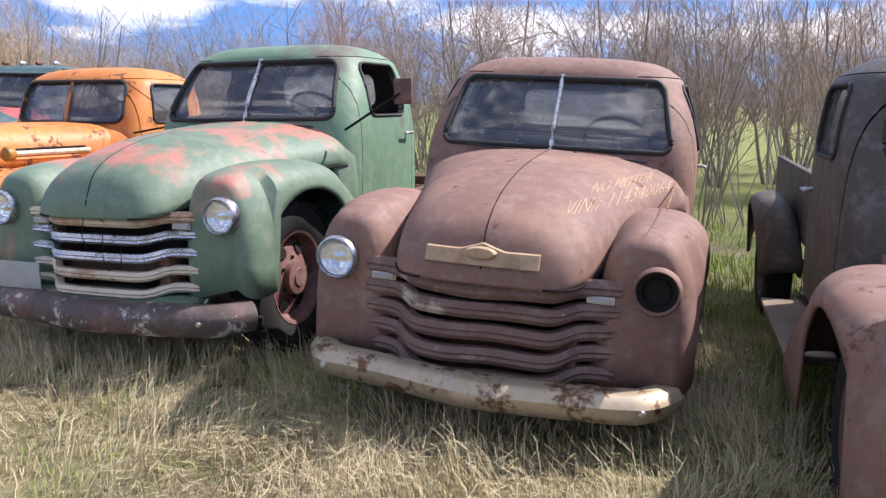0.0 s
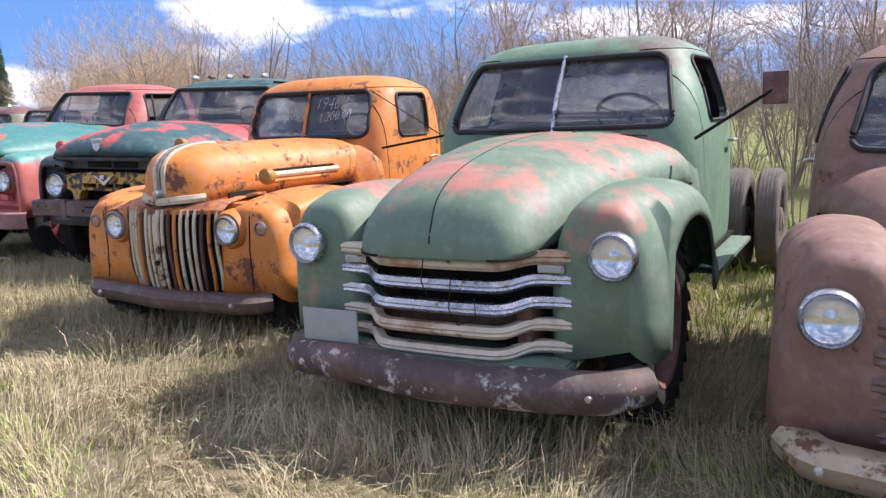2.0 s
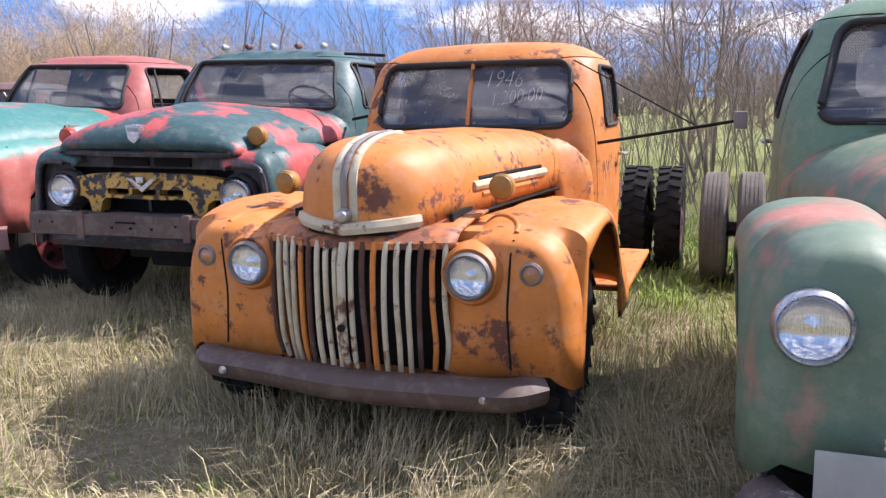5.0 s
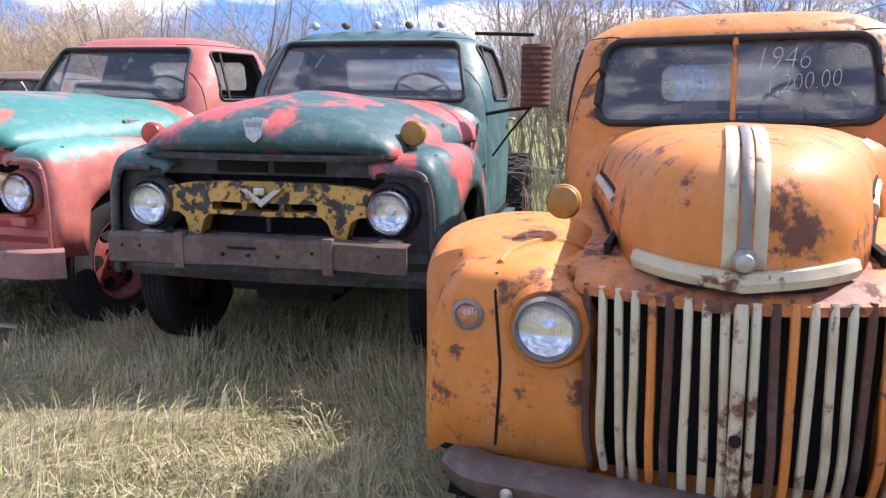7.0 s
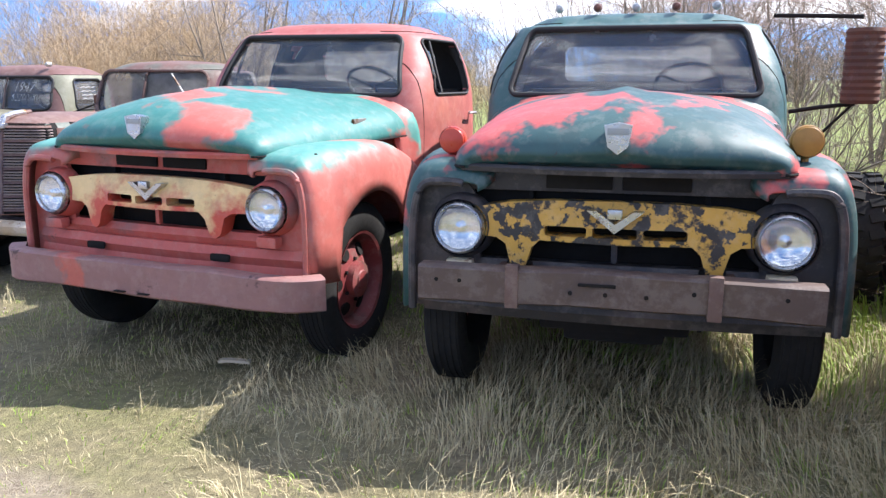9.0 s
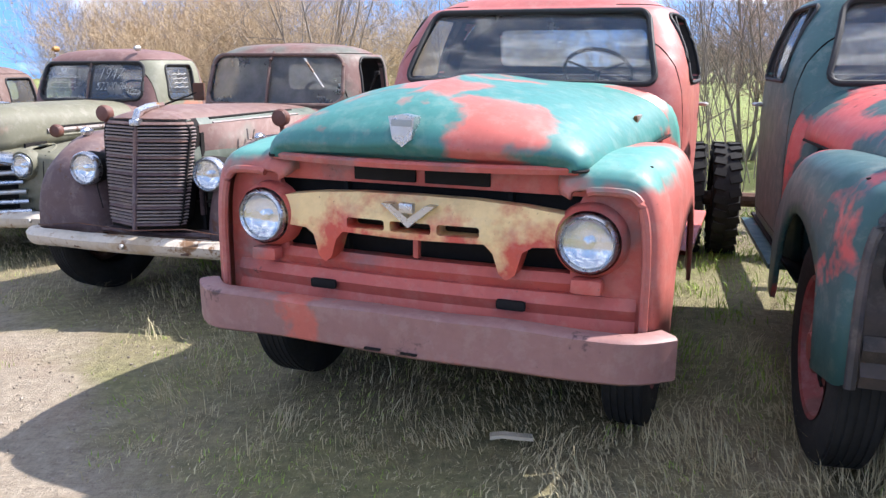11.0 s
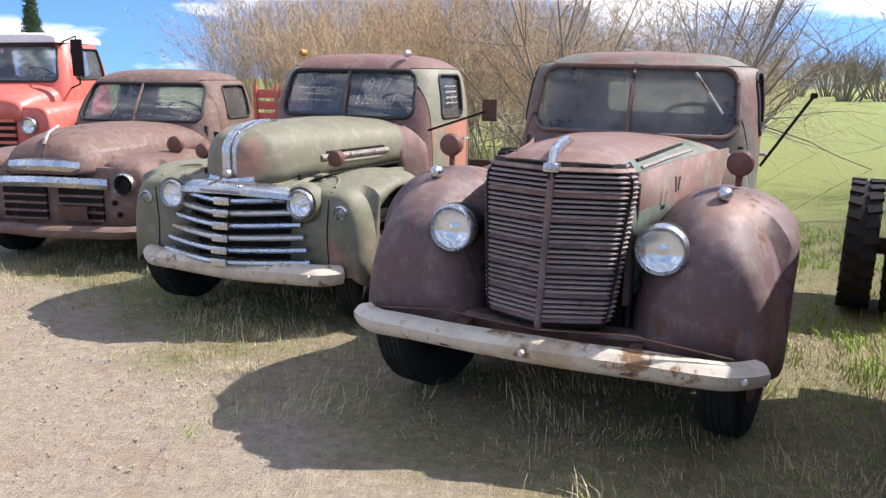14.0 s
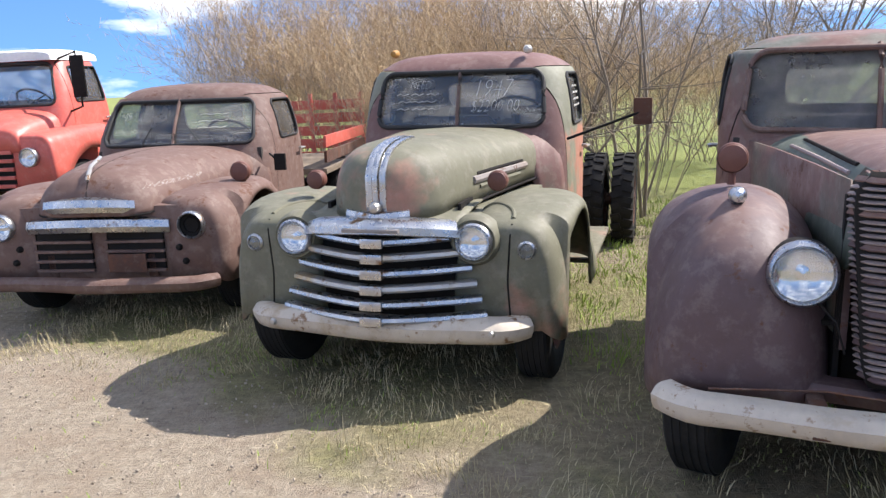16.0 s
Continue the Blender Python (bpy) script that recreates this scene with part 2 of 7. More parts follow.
# black metal; also stands for the shade inside openings, slots and holes
M["dark"] = plain("black_metal_and_gap_shade", (0.016, 0.014, 0.013), 0.8, 0, 20, 0.3, 0.1)
# dark tone puts the cab's inner shade into its walls and dashboard
M["cabin"] = plain("shaded_cab_interior", (0.055, 0.048, 0.043), 0.85, 0, 12, 0.4, 0.1)
M["seat"] = plain("brown_vinyl", (0.085, 0.055, 0.040), 0.6, 0, 14, 0.4, 0.15)
M["frame"] = worn_paint("rusty_chassis", (0.085, 0.042, 0.030), (0.13, 0.055, 0.035), RUST, 0.5, 0.0, 0.5, 0.8, 24.0, 3.0, 0.2)
M["red_wheel"] = worn_paint("red_wheel_paint", (0.22, 0.035, 0.035), (0.15, 0.05, 0.045), RUST, 0.5, 0.0, 0.60, 0.5, 25.0, 6.0, 0.1)
M["pink_wheel"] = worn_paint("faded_red_wheel_paint", (0.17, 0.075, 0.062), (0.11, 0.055, 0.048), RUST, 0.5, 0.0, 0.60, 0.6, 26.0, 6.0, 0.1)
M["amber"] = plain("amber_lens", (0.34, 0.17, 0.03), 0.5, 0, 30, 0.4, 0.1)
M["rust_lens"] = plain("rust_brown_lamp", (0.13, 0.05, 0.035), 0.6, 0, 30, 0.4, 0.1)
M["red_lens"] = plain("red_lens", (0.50, 0.06, 0.03), 0.3, 0, 30, 0.2, 0.05)
M["reflector"] = plain("lamp_reflector", (0.86, 0.87, 0.88), 0.16, 1.0, 9, 0.25, 0.15)
M["plate"] = plain("dull_aluminium_plate", (0.36, 0.38, 0.38), 0.5, 0.3, 10, 0.35, 0.1)
M["chalk"] = plain("paint_marker", (0.46, 0.45, 0.42), 0.9, 0, 60, 0.3, 0)
M["chalk_orange"] = plain("orange_chalk", (0.62, 0.40, 0.19), 0.9, 0, 60, 0.3, 0)
M["glass"] = glass("dusty_glass", (0.74, 0.80, 0.84), 0.26, 0.0, 0.13)
M["glass_dusty"] = glass("very_dusty_glass", (0.70, 0.75, 0.79), 0.30, 0.0, 0.13)
M["lens"] = glass("headlight_glass", (0.97, 0.98, 0.98), 0.035, 34.0, 0.20)
M["glass_milky"] = glass("milky_old_glass", (0.66, 0.70, 0.70), 0.42)
M["tan"] = worn_paint("worn_tan_badge", (0.40, 0.27, 0.15), (0.28, 0.17, 0.09), (0.14, 0.07, 0.04), 0.5, 0.0, 0.62, 0.55, 31.0, 8.0, 0.1)
M["wood"] = plain("grey_wood", (0.20, 0.16, 0.12), 0.85, 0, 18, 0.5, 0.3)
M["green_cab"] = worn_paint("green_cab_paint", (0.125, 0.225, 0.140), (0.135, 0.105, 0.085), (0.20, 0.075, 0.055), 0.62, 0.10, 0.70, 0.5, 2.0, 1.9, 0.10, top_z=(1.5, 1.95))
M["red_cab"] = worn_paint("faded_red_cab_paint", (0.40, 0.105, 0.090), (0.46, 0.15, 0.11), (0.16, 0.06, 0.05), 0.55, 0.0, 0.68, 0.45, 6.5, 1.6, 0.15)
M["teal_cab"] = worn_paint("teal_cab_paint", (0.040, 0.105, 0.105), (0.070, 0.16, 0.15), (0.07, 0.05, 0.05), 0.55, 0.0, 0.72, 0.42, 4.8, 1.8, 0.2)
M["teal_hood"] = worn_paint("teal_hood_paint", (0.040, 0.190, 0.172), (0.50, 0.115, 0.090), (0.16, 0.06, 0.05), 0.52, 0.0, 0.70, 0.42, 6.9, 1.7, 0.07)
M["salmon_fender"] = worn_paint("salmon_fender_paint", (0.46, 0.125, 0.100), (0.085, 0.27, 0.235), (0.14, 0.06, 0.05), 0.70, 0.30, 0.68, 0.42, 6.1, 1.4, 0.10, top_z=(0.96, 1.22))
M["plum_cab"] = worn_paint("plum_cab_paint", (0.165, 0.085, 0.075), (0.12, 0.11, 0.085), RUST, 0.56, -0.12, 0.66, 0.55, 8.9, 1.5, 0.12, top_z=(1.5, 1.7))
M["prewar_hood"] = worn_paint("rusty_hood_over_green_sides", (0.105, 0.130, 0.105), (0.170, 0.096, 0.080), RUST, 0.85, 0.55, 0.66, 0.5, 8.7, 1.5, 0.1, top_z=(1.275, 1.295))
M["plum_bars"] = worn_paint("grey_plum_louvres", (0.33, 0.265, 0.25), (0.22, 0.15, 0.13), RUST, 0.55, 0.0, 0.64, 0.45, 19.5, 3.0, 0.2, 0.2, 0.1)
M["bar_rust"] = worn_paint("cream_and_rust_bar", (0.62, 0.53, 0.39), (0.42, 0.25, 0.14), (0.20, 0.10, 0.05), 0.52, 0.0, 0.60, 0.35, 18.5, 3.4, 0.12, 0.25, 0.2)
M["bar_brown"] = worn_paint("rusty_bar_worn_pale", (0.150, 0.085, 0.068), (0.42, 0.35, 0.28), RUST, 0.60, 0.0, 0.62, 0.5, 28.0, 2.6, 0.06)
M["bumper_tan"] = worn_paint("tan_chrome_spotted_with_rust", (0.46, 0.38, 0.26), (0.48, 0.45, 0.42), (0.15, 0.075, 0.035), 0.52, 0.0, 0.52, 0.26, 29.0, 3.0, 0.2, 0.25, 0.45)
M["dark_olive"] = worn_paint("sooty_olive_paint", (0.060, 0.054, 0.042), (0.10, 0.07, 0.05), RUST, 0.55, 0.0, 0.66, 0.5, 33.0, 1.8, 0.15)
M["worn_tyre"] = plain("bleached_tyre_rubber", (0.15, 0.135, 0.115), 0.9, 0, 30, 0.5, 0.3)
M["mouth_red"] = worn_paint("dull_red_front_paint", (0.52, 0.105, 0.080), (0.30, 0.13, 0.12), (0.10, 0.06, 0.055), 0.56, 0.0, 0.66, 0.45, 27.0, 2.4, 0.1)
M["orange_rusty"] = worn_paint("orange_paint_rusting_through", (0.56, 0.175, 0.035), (0.22, 0.075, 0.040), (0.12, 0.05, 0.03), 0.43, 0.0, 0.52, 0.5, 3.3, 5.0, 0.15)
M["pink_door"] = worn_paint("faded_pink_door_paint", (0.40, 0.175, 0.115), (0.20, 0.20, 0.14), RUST, 0.52, 0.25, 0.70, 0.55, 8.1, 1.5, 0.08, top_z=(1.25, 1.42))

# ---- geometry helpers ----
from mathutils.bvhtree import BVHTree


def to_mesh(name, bm, sharp=35, smooth=True):
    bmesh.ops.recalc_face_normals(bm, faces=bm.faces)
    for f in bm.faces:
        f.smooth = smooth
    me = bpy.data.meshes.new(name)
    bm.to_mesh(me)
    bm.free()
    if smooth:
        me.set_sharp_from_angle(angle=radians(sharp))
    return me


def part(name, bm, material, parent=None, label="", sharp=35, thick=0.0):
    """Links a bmesh (or a finished mesh) as one mesh object under a thing or a part."""
    me = bm if isinstance(bm, bpy.types.Mesh) else to_mesh(name, bm, sharp)
    if not me.materials:
        me.materials.append(material)
    ob = new(name, me)
    if parent:
        ob.parent = parent
    if thick:
        s = ob.modifiers.new("thickness", "SOLIDIFY")
        s.thickness, s.offset = thick, -1
    if label:
        ob["label"] = label
    return ob


def thing(name, m, label, category, group=""):
    e = new(name)
    e.empty_display_size = 0.2
    e.matrix_world = m
    return tagged(e, label, category, group)


def spline(rows, n):
    """Catmull-Rom through rows of numbers, n rows out."""
    a = np.array(rows, float)
    p = np.vstack([2 * a[0] - a[1], a, 2 * a[-1] - a[-2]])
    out = []
    for u in np.linspace(0, len(a) - 1, n):
        i = min(int(u), len(a) - 2)
        t = u - i
        p0, p1, p2, p3 = p[i:i + 4]
        out.append(0.5 * (2 * p1 + (p2 - p0) * t + (2 * p0 - 5 * p1 + 4 * p2 - p3) * t * t + (3 * p1 - p0 - 3 * p2 + p3) * t ** 3))
    return np.array(out)


def grid(bm, pts, closed=False, cap0=False, cap1=False):
    rows = [[bm.verts.new(p) for p in r] for r in pts]
    for a, b in zip(rows, rows[1:]):
        n = len(a)
        for j in range(n if closed else n - 1):
            k = (j + 1) % n
            bm.faces.new((a[j], a[k], b[k], b[j]))
    if cap0:
        bm.faces.new(rows[0])
    if cap1:
        bm.faces.new(rows[-1])
    return rows


def box(bm, x0, x1, y0, y1, z0, z1, bevel=0.0):
    vs = bmesh.ops.create_cube(bm, size=1, matrix=Matrix.LocRotScale(((x0 + x1) / 2, (y0 + y1) / 2, (z0 + z1) / 2), None, (abs(x1 - x0), abs(y1 - y0), abs(z1 - z0))))["verts"]
    if bevel:
        es = list({e for v in vs for e in v.link_edges})
        bmesh.ops.bevel(bm, geom=es, offset=bevel, segments=2, affect="EDGES", profile=0.7)
    return bm


def tube(bm, pts, r, seg=8, closed=False, flat=1.0, r1=None):
    """A round bar along points; r1: the radius at the far end."""
    pts = [Vector(p) for p in pts]
    n, rings = len(pts), []
    for i, p in enumerate(pts):
        a, b = pts[(i - 1) % n if closed else max(i - 1, 0)], pts[(i + 1) % n if closed else min(i + 1, n - 1)]
        t = (b - a).normalized()
        up = Vector((0, 0, 1)) if abs(t.z) < 0.92 else Vector((0, 1, 0))
        u = t.cross(up).normalized()
        v = u.cross(t)
        rr = r if r1 is None else r + (r1 - r) * i / max(1, n - 1)
        rings.append([p + (u * math.cos(k / seg * 2 * math.pi) + v * math.sin(k / seg * 2 * math.pi) * flat) * rr for k in range(seg)])
    if closed:
        rings.append(rings[0])
    grid(bm, rings, closed=True, cap0=not closed, cap1=not closed)
    return bm


def lathe(bm, prof, seg=32, m=Matrix()):
    """Turns (radius, depth) pairs round the local Y axis."""
    rows = [[m @ Vector((r * math.cos(k / seg * 2 * math.pi), y, r * math.sin(k / seg * 2 * math.pi))) for k in range(seg)] for r, y in prof]
    grid(bm, rows, closed=True)
    return bm


def sweep(bm, path, prof):
    """A profile of (outward, up) pairs along a path in plan (x, y, z)."""
    p = [Vector(q) for q in path]
    rows = []
    for i, q in enumerate(p):
        t = p[min(i + 1, len(p) - 1)] - p[max(i - 1, 0)]
        t.z = 0
        t.normalize()
        out = Vector((t.y, -t.x, 0))
        rows.append([q + out * o + Vector((0, 0, z)) for o, z in prof])
    grid(bm, rows, closed=True, cap0=True, cap1=True)
    return bm


def rrect(w, h, r, n=6, cx=0.0, cy=0.0, skew=0.0, taper=0.0):
    """Outline of a rounded rectangle; taper narrows its top; skew leans it."""
    out = []
    for sx, sy, a0 in ((1, 1, 0), (-1, 1, 90), (-1, -1, 180), (1, -1, 270)):
        for k in range(n + 1):
            a = radians(a0 + 90 * k / n)
            x, y = sx * (w - r) + r * math.cos(a), sy * (h - r) + r * math.sin(a)
            x = x * (1 - taper * (y + h) / (2 * h)) + skew * y
            out.append((cx + x, cy + y))
    return out


def prism(bm, outline, axis, a, b):
    """Outline extruded along Y (axis 1: outline is x, z) or X (axis 0: outline is y, z)."""
    mk = (lambda p, d: (p[0], d, p[1])) if axis == 1 else (lambda p, d: (d, p[0], p[1]))
    grid(bm, [[mk(p, a) for p in outline], [mk(p, b) for p in outline]], closed=True, cap0=True, cap1=True)
    return bm


def boolean(me, cutter, op, name):
    a, b = bpy.data.objects.new("a", me), bpy.data.objects.new("b", cutter)
    scene.collection.objects.link(a), scene.collection.objects.link(b)
    md = a.modifiers.new("cut", "BOOLEAN")
    md.operation, md.object, md.solver = op, b, "EXACT"
    dg = bpy.context.evaluated_depsgraph_get()
    out = bpy.data.meshes.new_from_object(a.evaluated_get(dg))
    out.name = name
    bpy.data.objects.remove(a), bpy.data.objects.remove(b)
    return out


def dense(outline, step=0.05):
    out = []
    for (a, b), (c, d) in zip(outline, outline[1:] + outline[:1]):
        n = max(1, int(math.hypot(c - a, d - b) / step))
        out += [(a + (c - a) * k / n, b + (d - b) * k / n) for k in range(n)]
    return out


def project(bvh, outline, axis, side, lift=0.0):
    """Outline laid on a surface seen along Y from the front (axis 1) or from the side along X (axis 0)."""
    out = []
    for p, q in outline:
        o, d = ((p, -3 * side, q), (0, side, 0)) if axis == 1 else ((3 * side, p, q), (-side, 0, 0))
        loc, nor, _, _ = bvh.ray_cast(Vector(o), Vector(d))
        if loc is None:
            continue
        out.append(loc - Vector(d) * lift)
    return out


def pane(bvh, outline, axis, side, depth):
    """A sheet of glass that follows a surface, set in by depth."""
    bm = bmesh.new()
    cx, cy = sum(p[0] for p in outline) / len(outline), sum(p[1] for p in outline) / len(outline)
    rows = [project(bvh, [(cx + (p - cx) * s, cy + (q - cy) * s) for p, q in outline], axis, side, -depth) for s in (1.0, 0.75, 0.5, 0.25, 0.05)]
    if len({len(r) for r in rows}) == 1 and len(rows[0]) > 3:
        grid(bm, rows, closed=True, cap1=True)
    return bm


def words(text, size, weight=0.0):
    """Flat letters, about their middle, in x and y."""
    cu = bpy.data.curves.new("words", "FONT")
    cu.body, cu.size, cu.align_x, cu.align_y, cu.offset, cu.resolution_u = text, size, "CENTER", "CENTER", weight, 2
    ob = bpy.data.objects.new("words", cu)
    scene.collection.objects.link(ob)
    me = bpy.data.meshes.new_from_object(ob.evaluated_get(bpy.context.evaluated_depsgraph_get()))
    bpy.data.objects.remove(ob)
    return me


def writing(parent, bvh, text, size, x, z, axis, side, material, tilt=0.0, lift=0.003, slant=0.25, name="writing", label=""):
    """Handwriting laid on a curved panel."""
    me = words(text, size, -0.03 * size)
    bm = bmesh.new()
    bm.from_mesh(me)
    bmesh.ops.subdivide_edges(bm, edges=[e for e in bm.edges if e.calc_length() > size * 0.25], cuts=2)
    ca, sa = math.cos(radians(tilt)), math.sin(radians(tilt))
    for v in bm.verts:
        a, b = (v.co.x + slant * v.co.y) * 0.9, v.co.y * 1.15
        a, b = a * ca - b * sa, a * sa + b * ca
        pr = project(bvh, [(x + a, z + b)], axis, side, lift)
        v.co = pr[0] if pr else Vector((x + a, 0, z + b)) if axis == 1 else Vector((side, x + a, z + b))
    return part(name, bm, material, parent, label)


def sup(theta, n):
    c, s = math.cos(theta), math.sin(theta)
    return math.copysign(abs(c) ** (2 / n), c), math.copysign(abs(s) ** (2 / n), s)


def hood_mesh(stations, rows=30, seg=28, cap=True, crease=0.0):
    """Stations: y, half width, top, bottom, roundness."""
    bm = bmesh.new()
    pts = []
    for y, w, zt, zb, n in spline(stations, rows):
        r = []
        for k in range(seg + 1):
            c, s = sup(math.pi * k / seg, n)
            r.append((-c * w, y, zb + (zt - zb) * s + crease * max(0, 1 - abs(c) * 9)))
        pts.append(r)
    grid(bm, pts, cap0=cap)
    return bm


def fender_mesh(stations, side, arch, rows=44, seg=26, cap=True):
    """Stations: y, inner x, outer x, top, inner bottom, outer bottom, roundness. arch: axle y, z and radius of the wheel opening."""
    bm = bmesh.new()
    pts = []
    for y, xi, xo, zt, zi, zo, n in spline(stations, rows):
        d = arch[2] ** 2 - (y - arch[0]) ** 2
        if d > 0 and y > arch[3]:
            zo = max(zo, arch[1] + math.sqrt(d))
        zo = min(zo, zt - 0.01)
        zi = min(zi, zt - 0.01)
        r = []
        for k in range(seg + 1):
            c, s = sup(math.pi * k / seg, n)
            zb = zi if c > 0 else zo
            r.append((side * ((xi + xo) / 2 - c * (xo - xi) / 2), y, zb + (zt - zb) * s))
        pts.append(r)
    grid(bm, pts, cap0=cap)
    return bm


def hood_lines(parent, stations, seam=True, y_shift=None):
    """Dark gaps along a hood's lower edges, and its centre seam."""
    rows = spline(stations, 26)
    shift = y_shift or (lambda x, y: 0.0)
    for s in (-1, 1):
        part("hood_gap", tube(bmesh.new(), [(s * (w + 0.002), y + shift(w, y), zb + 0.006) for y, w, zt, zb, n in rows[2:]], 0.006, 6), M["dark"], parent)
    if seam:
        part("hood_seam", tube(bmesh.new(), [(0, y, zt + 0.003) for y, w, zt, zb, n in rows[1:]], 0.0045, 6), M["dark"], parent)


# ---- parts of trucks ----
def tyre_mesh(R, w, lug=0.0, seg=56):
    bm = bmesh.new()
    ri = R * 0.60
    prof = [(ri, -w * 0.32), (ri + 0.02, -w * 0.42), (R * 0.80, -w * 0.5), (R * 0.94, -w * 0.46), (R * 0.985, -w * 0.40), (R, -w * 0.25), (R, w * 0.25), (R * 0.985, w * 0.40), (R * 0.94, w * 0.46), (R * 0.80, w * 0.5), (ri + 0.02, w * 0.42), (ri, w * 0.32), (ri, -w * 0.32)]
    rows = [[Vector((r * math.cos(k / seg * 2 * math.pi), y, r * math.sin(k / seg * 2 * math.pi))) for k in range(seg)] for r, y in prof]
    grid(bm, rows, closed=True)
    return bm


def tread_mesh(R, w, lug):
    bm = bmesh.new()
    n = 26 if lug > 0.012 else 44
    if lug <= 0.012:
        for yy in (-0.30, -0.155, 0.0, 0.155, 0.30):
            lathe(bm, [(R - 0.012, (yy - 0.055) * w), (R + 0.004, (yy - 0.05) * w), (R + 0.004, (yy + 0.05) * w), (R - 0.012, (yy + 0.055) * w)], 56)
        return bm
    for k in range(n):
        a = k / n * 2 * math.pi
        for sgn in (-1, 1):
            aa = a + (math.pi / n if sgn > 0 else 0)
            m = Matrix.Rotation(aa, 4, "Y") @ Matrix.Translation((0, sgn * w * 0.27, R + lug * 0.1 - 0.002)) @ Matrix.Rotation(sgn * 0.25, 4, "Z")
            bmesh.ops.create_cube(bm, size=1, matrix=m @ Matrix.Diagonal((2 * math.pi * R / n * (0.55 if lug > 0.012 else 0.8), w * 0.42, lug * 1.0 + 0.008, 1)))
    return bm


def rim_mesh(R, w, holes=6):
    bm = bmesh.new()
    ri = R * 0.60
    lathe(bm, [(ri * 1.04, -w * 0.42), (ri * 1.06, -w * 0.44), (ri * 1.0, -w * 0.40), (ri * 0.95, -w * 0.15), (ri * 0.86, -w * 0.02), (ri * 0.5, -w * 0.20), (ri * 0.40, -w * 0.22), (ri * 0.38, -w * 0.42), (ri * 0.22, -w * 0.46), (ri * 0.2, -w * 0.5), (0.0, -w * 0.5)], 36)
    return bm


def hole_mesh(R, w, holes=6):
    bm = bmesh.new()
    ri = R * 0.60
    for k in range(holes):
        a = k / holes * 2 * math.pi
        # black discs on the rim: each hole's shade is put into colour
        m = Matrix.Translation((ri * 0.69 * math.cos(a), -w * 0.15, ri * 0.69 * math.sin(a)))
        lathe(bm, [(0.0, -0.004), (ri * 0.15, -0.003), (ri * 0.15, 0.02)], 12, m @ Matrix.Rotation(0.35, 4, Vector((-math.sin(a), 0, math.cos(a)))))
    for k in range(6):
        a = (k + 0.5) / 6 * 2 * math.pi
        lathe(bm, [(0.0, -0.012), (0.011, -0.012), (0.011, 0.004)], 6, Matrix.Translation((ri * 0.45 * math.cos(a), -w * 0.215, ri * 0.45 * math.sin(a))))
    return bm


WHEELS = {}


def wheel(parent, x, y, z, R, w, rim, side, lug=0.008, turn=0.0, tyre="rubber"):
    """A wheel whose outer face looks to its side."""
    key = (round(R, 3), round(w, 3), lug, tyre)
    if key not in WHEELS:
        WHEELS[key] = (to_mesh("tyre", tyre_mesh(R, w, lug), 40), to_mesh("rim", rim_mesh(R, w), 40), to_mesh("hub_bolts", hole_mesh(R, w), 40), to_mesh("tread", tread_mesh(R, w, lug), 40))
    ty, ri, ho, tr = WHEELS[key]
    m = Matrix.Translation((x, y, z)) @ Matrix.Rotation(radians(90 * side + turn), 4, "Z")
    root = part("wheel", ty, M[tyre], parent)
    root.matrix_local = m
    rim_me = ri.copy()
    rim_me.materials.clear()
    part("rim", rim_me, rim, root)
    tagged(part("hub_bolts", ho, M["dark"], root), kind="stuff")
    tagged(part("tread", tr, M[tyre], root), kind="stuff")
    return root


def headlight(parent, x, y, z, r, ring, bowl=True, name="headlight", tip=0.0, pod=None):
    """A sealed-beam lamp that looks along -Y: chrome rim, domed glass, reflector bowl."""
    m = Matrix.Translation((x, y, z)) @ Matrix.Rotation(radians(tip), 4, "X")
    bm = lathe(bmesh.new(), [(r * 1.16, 0.03), (r * 1.2, 0.0), (r * 1.16, -0.022), (r * 1.06, -0.032), (r * 0.98, -0.022), (r * 0.97, 0.0)], 36, m)
    root = part(name, bm, ring, parent)
    if bowl:
        part("reflector", lathe(bmesh.new(), [(r * 0.98, -0.010), (r * 0.85, 0.0), (r * 0.55, 0.010), (r * 0.26, 0.013), (r * 0.22, -0.004), (0.0, -0.008)], 32, m), M["reflector"], root)
        part("lens", lathe(bmesh.new(), [(r * 0.985, -0.016), (r * 0.8, -0.030), (r * 0.5, -0.042), (r * 0.2, -0.048), (0.0, -0.049)], 32, m), M["lens"], root)
    else:
        part("empty_socket", lathe(bmesh.new(), [(r * 0.98, -0.012), (r * 0.9, 0.0), (r * 0.7, 0.004), (r * 0.66, -0.006), (r * 0.62, 0.008), (0.0, 0.013)], 32, m), M["dark"], root)
    if pod:
        part("lamp_pod", lathe(bmesh.new(), [(r * 1.14, 0.0), (r * 1.18, 0.06), (r * 1.0, 0.16), (r * 0.55, 0.25), (0.0, 0.28)], 28, m), pod, root)
    return root


def marker_lamp(parent, x, y, z, r, lens, body, stem=0.05):
    """A round clearance lamp on a short stalk, its face towards -Y."""
    m = Matrix.Translation((x, y, z))
    root = part("marker_lamp", lathe(bmesh.new(), [(r, -0.015), (r * 1.05, 0.0), (r * 0.95, 0.04), (r * 0.5, 0.065), (0.0, 0.07)], 24, m), body, parent)
    part("lens", lathe(bmesh.new(), [(r * 0.98, -0.012), (r * 0.9, -0.024), (r * 0.5, -0.032), (0.0, -0.035)], 24, m), lens, root)
    part("stalk", tube(bmesh.new(), [(x, y + 0.02, z - r * 0.9), (x, y + 0.02, z - r - stem)], 0.016), body, root)
    return root


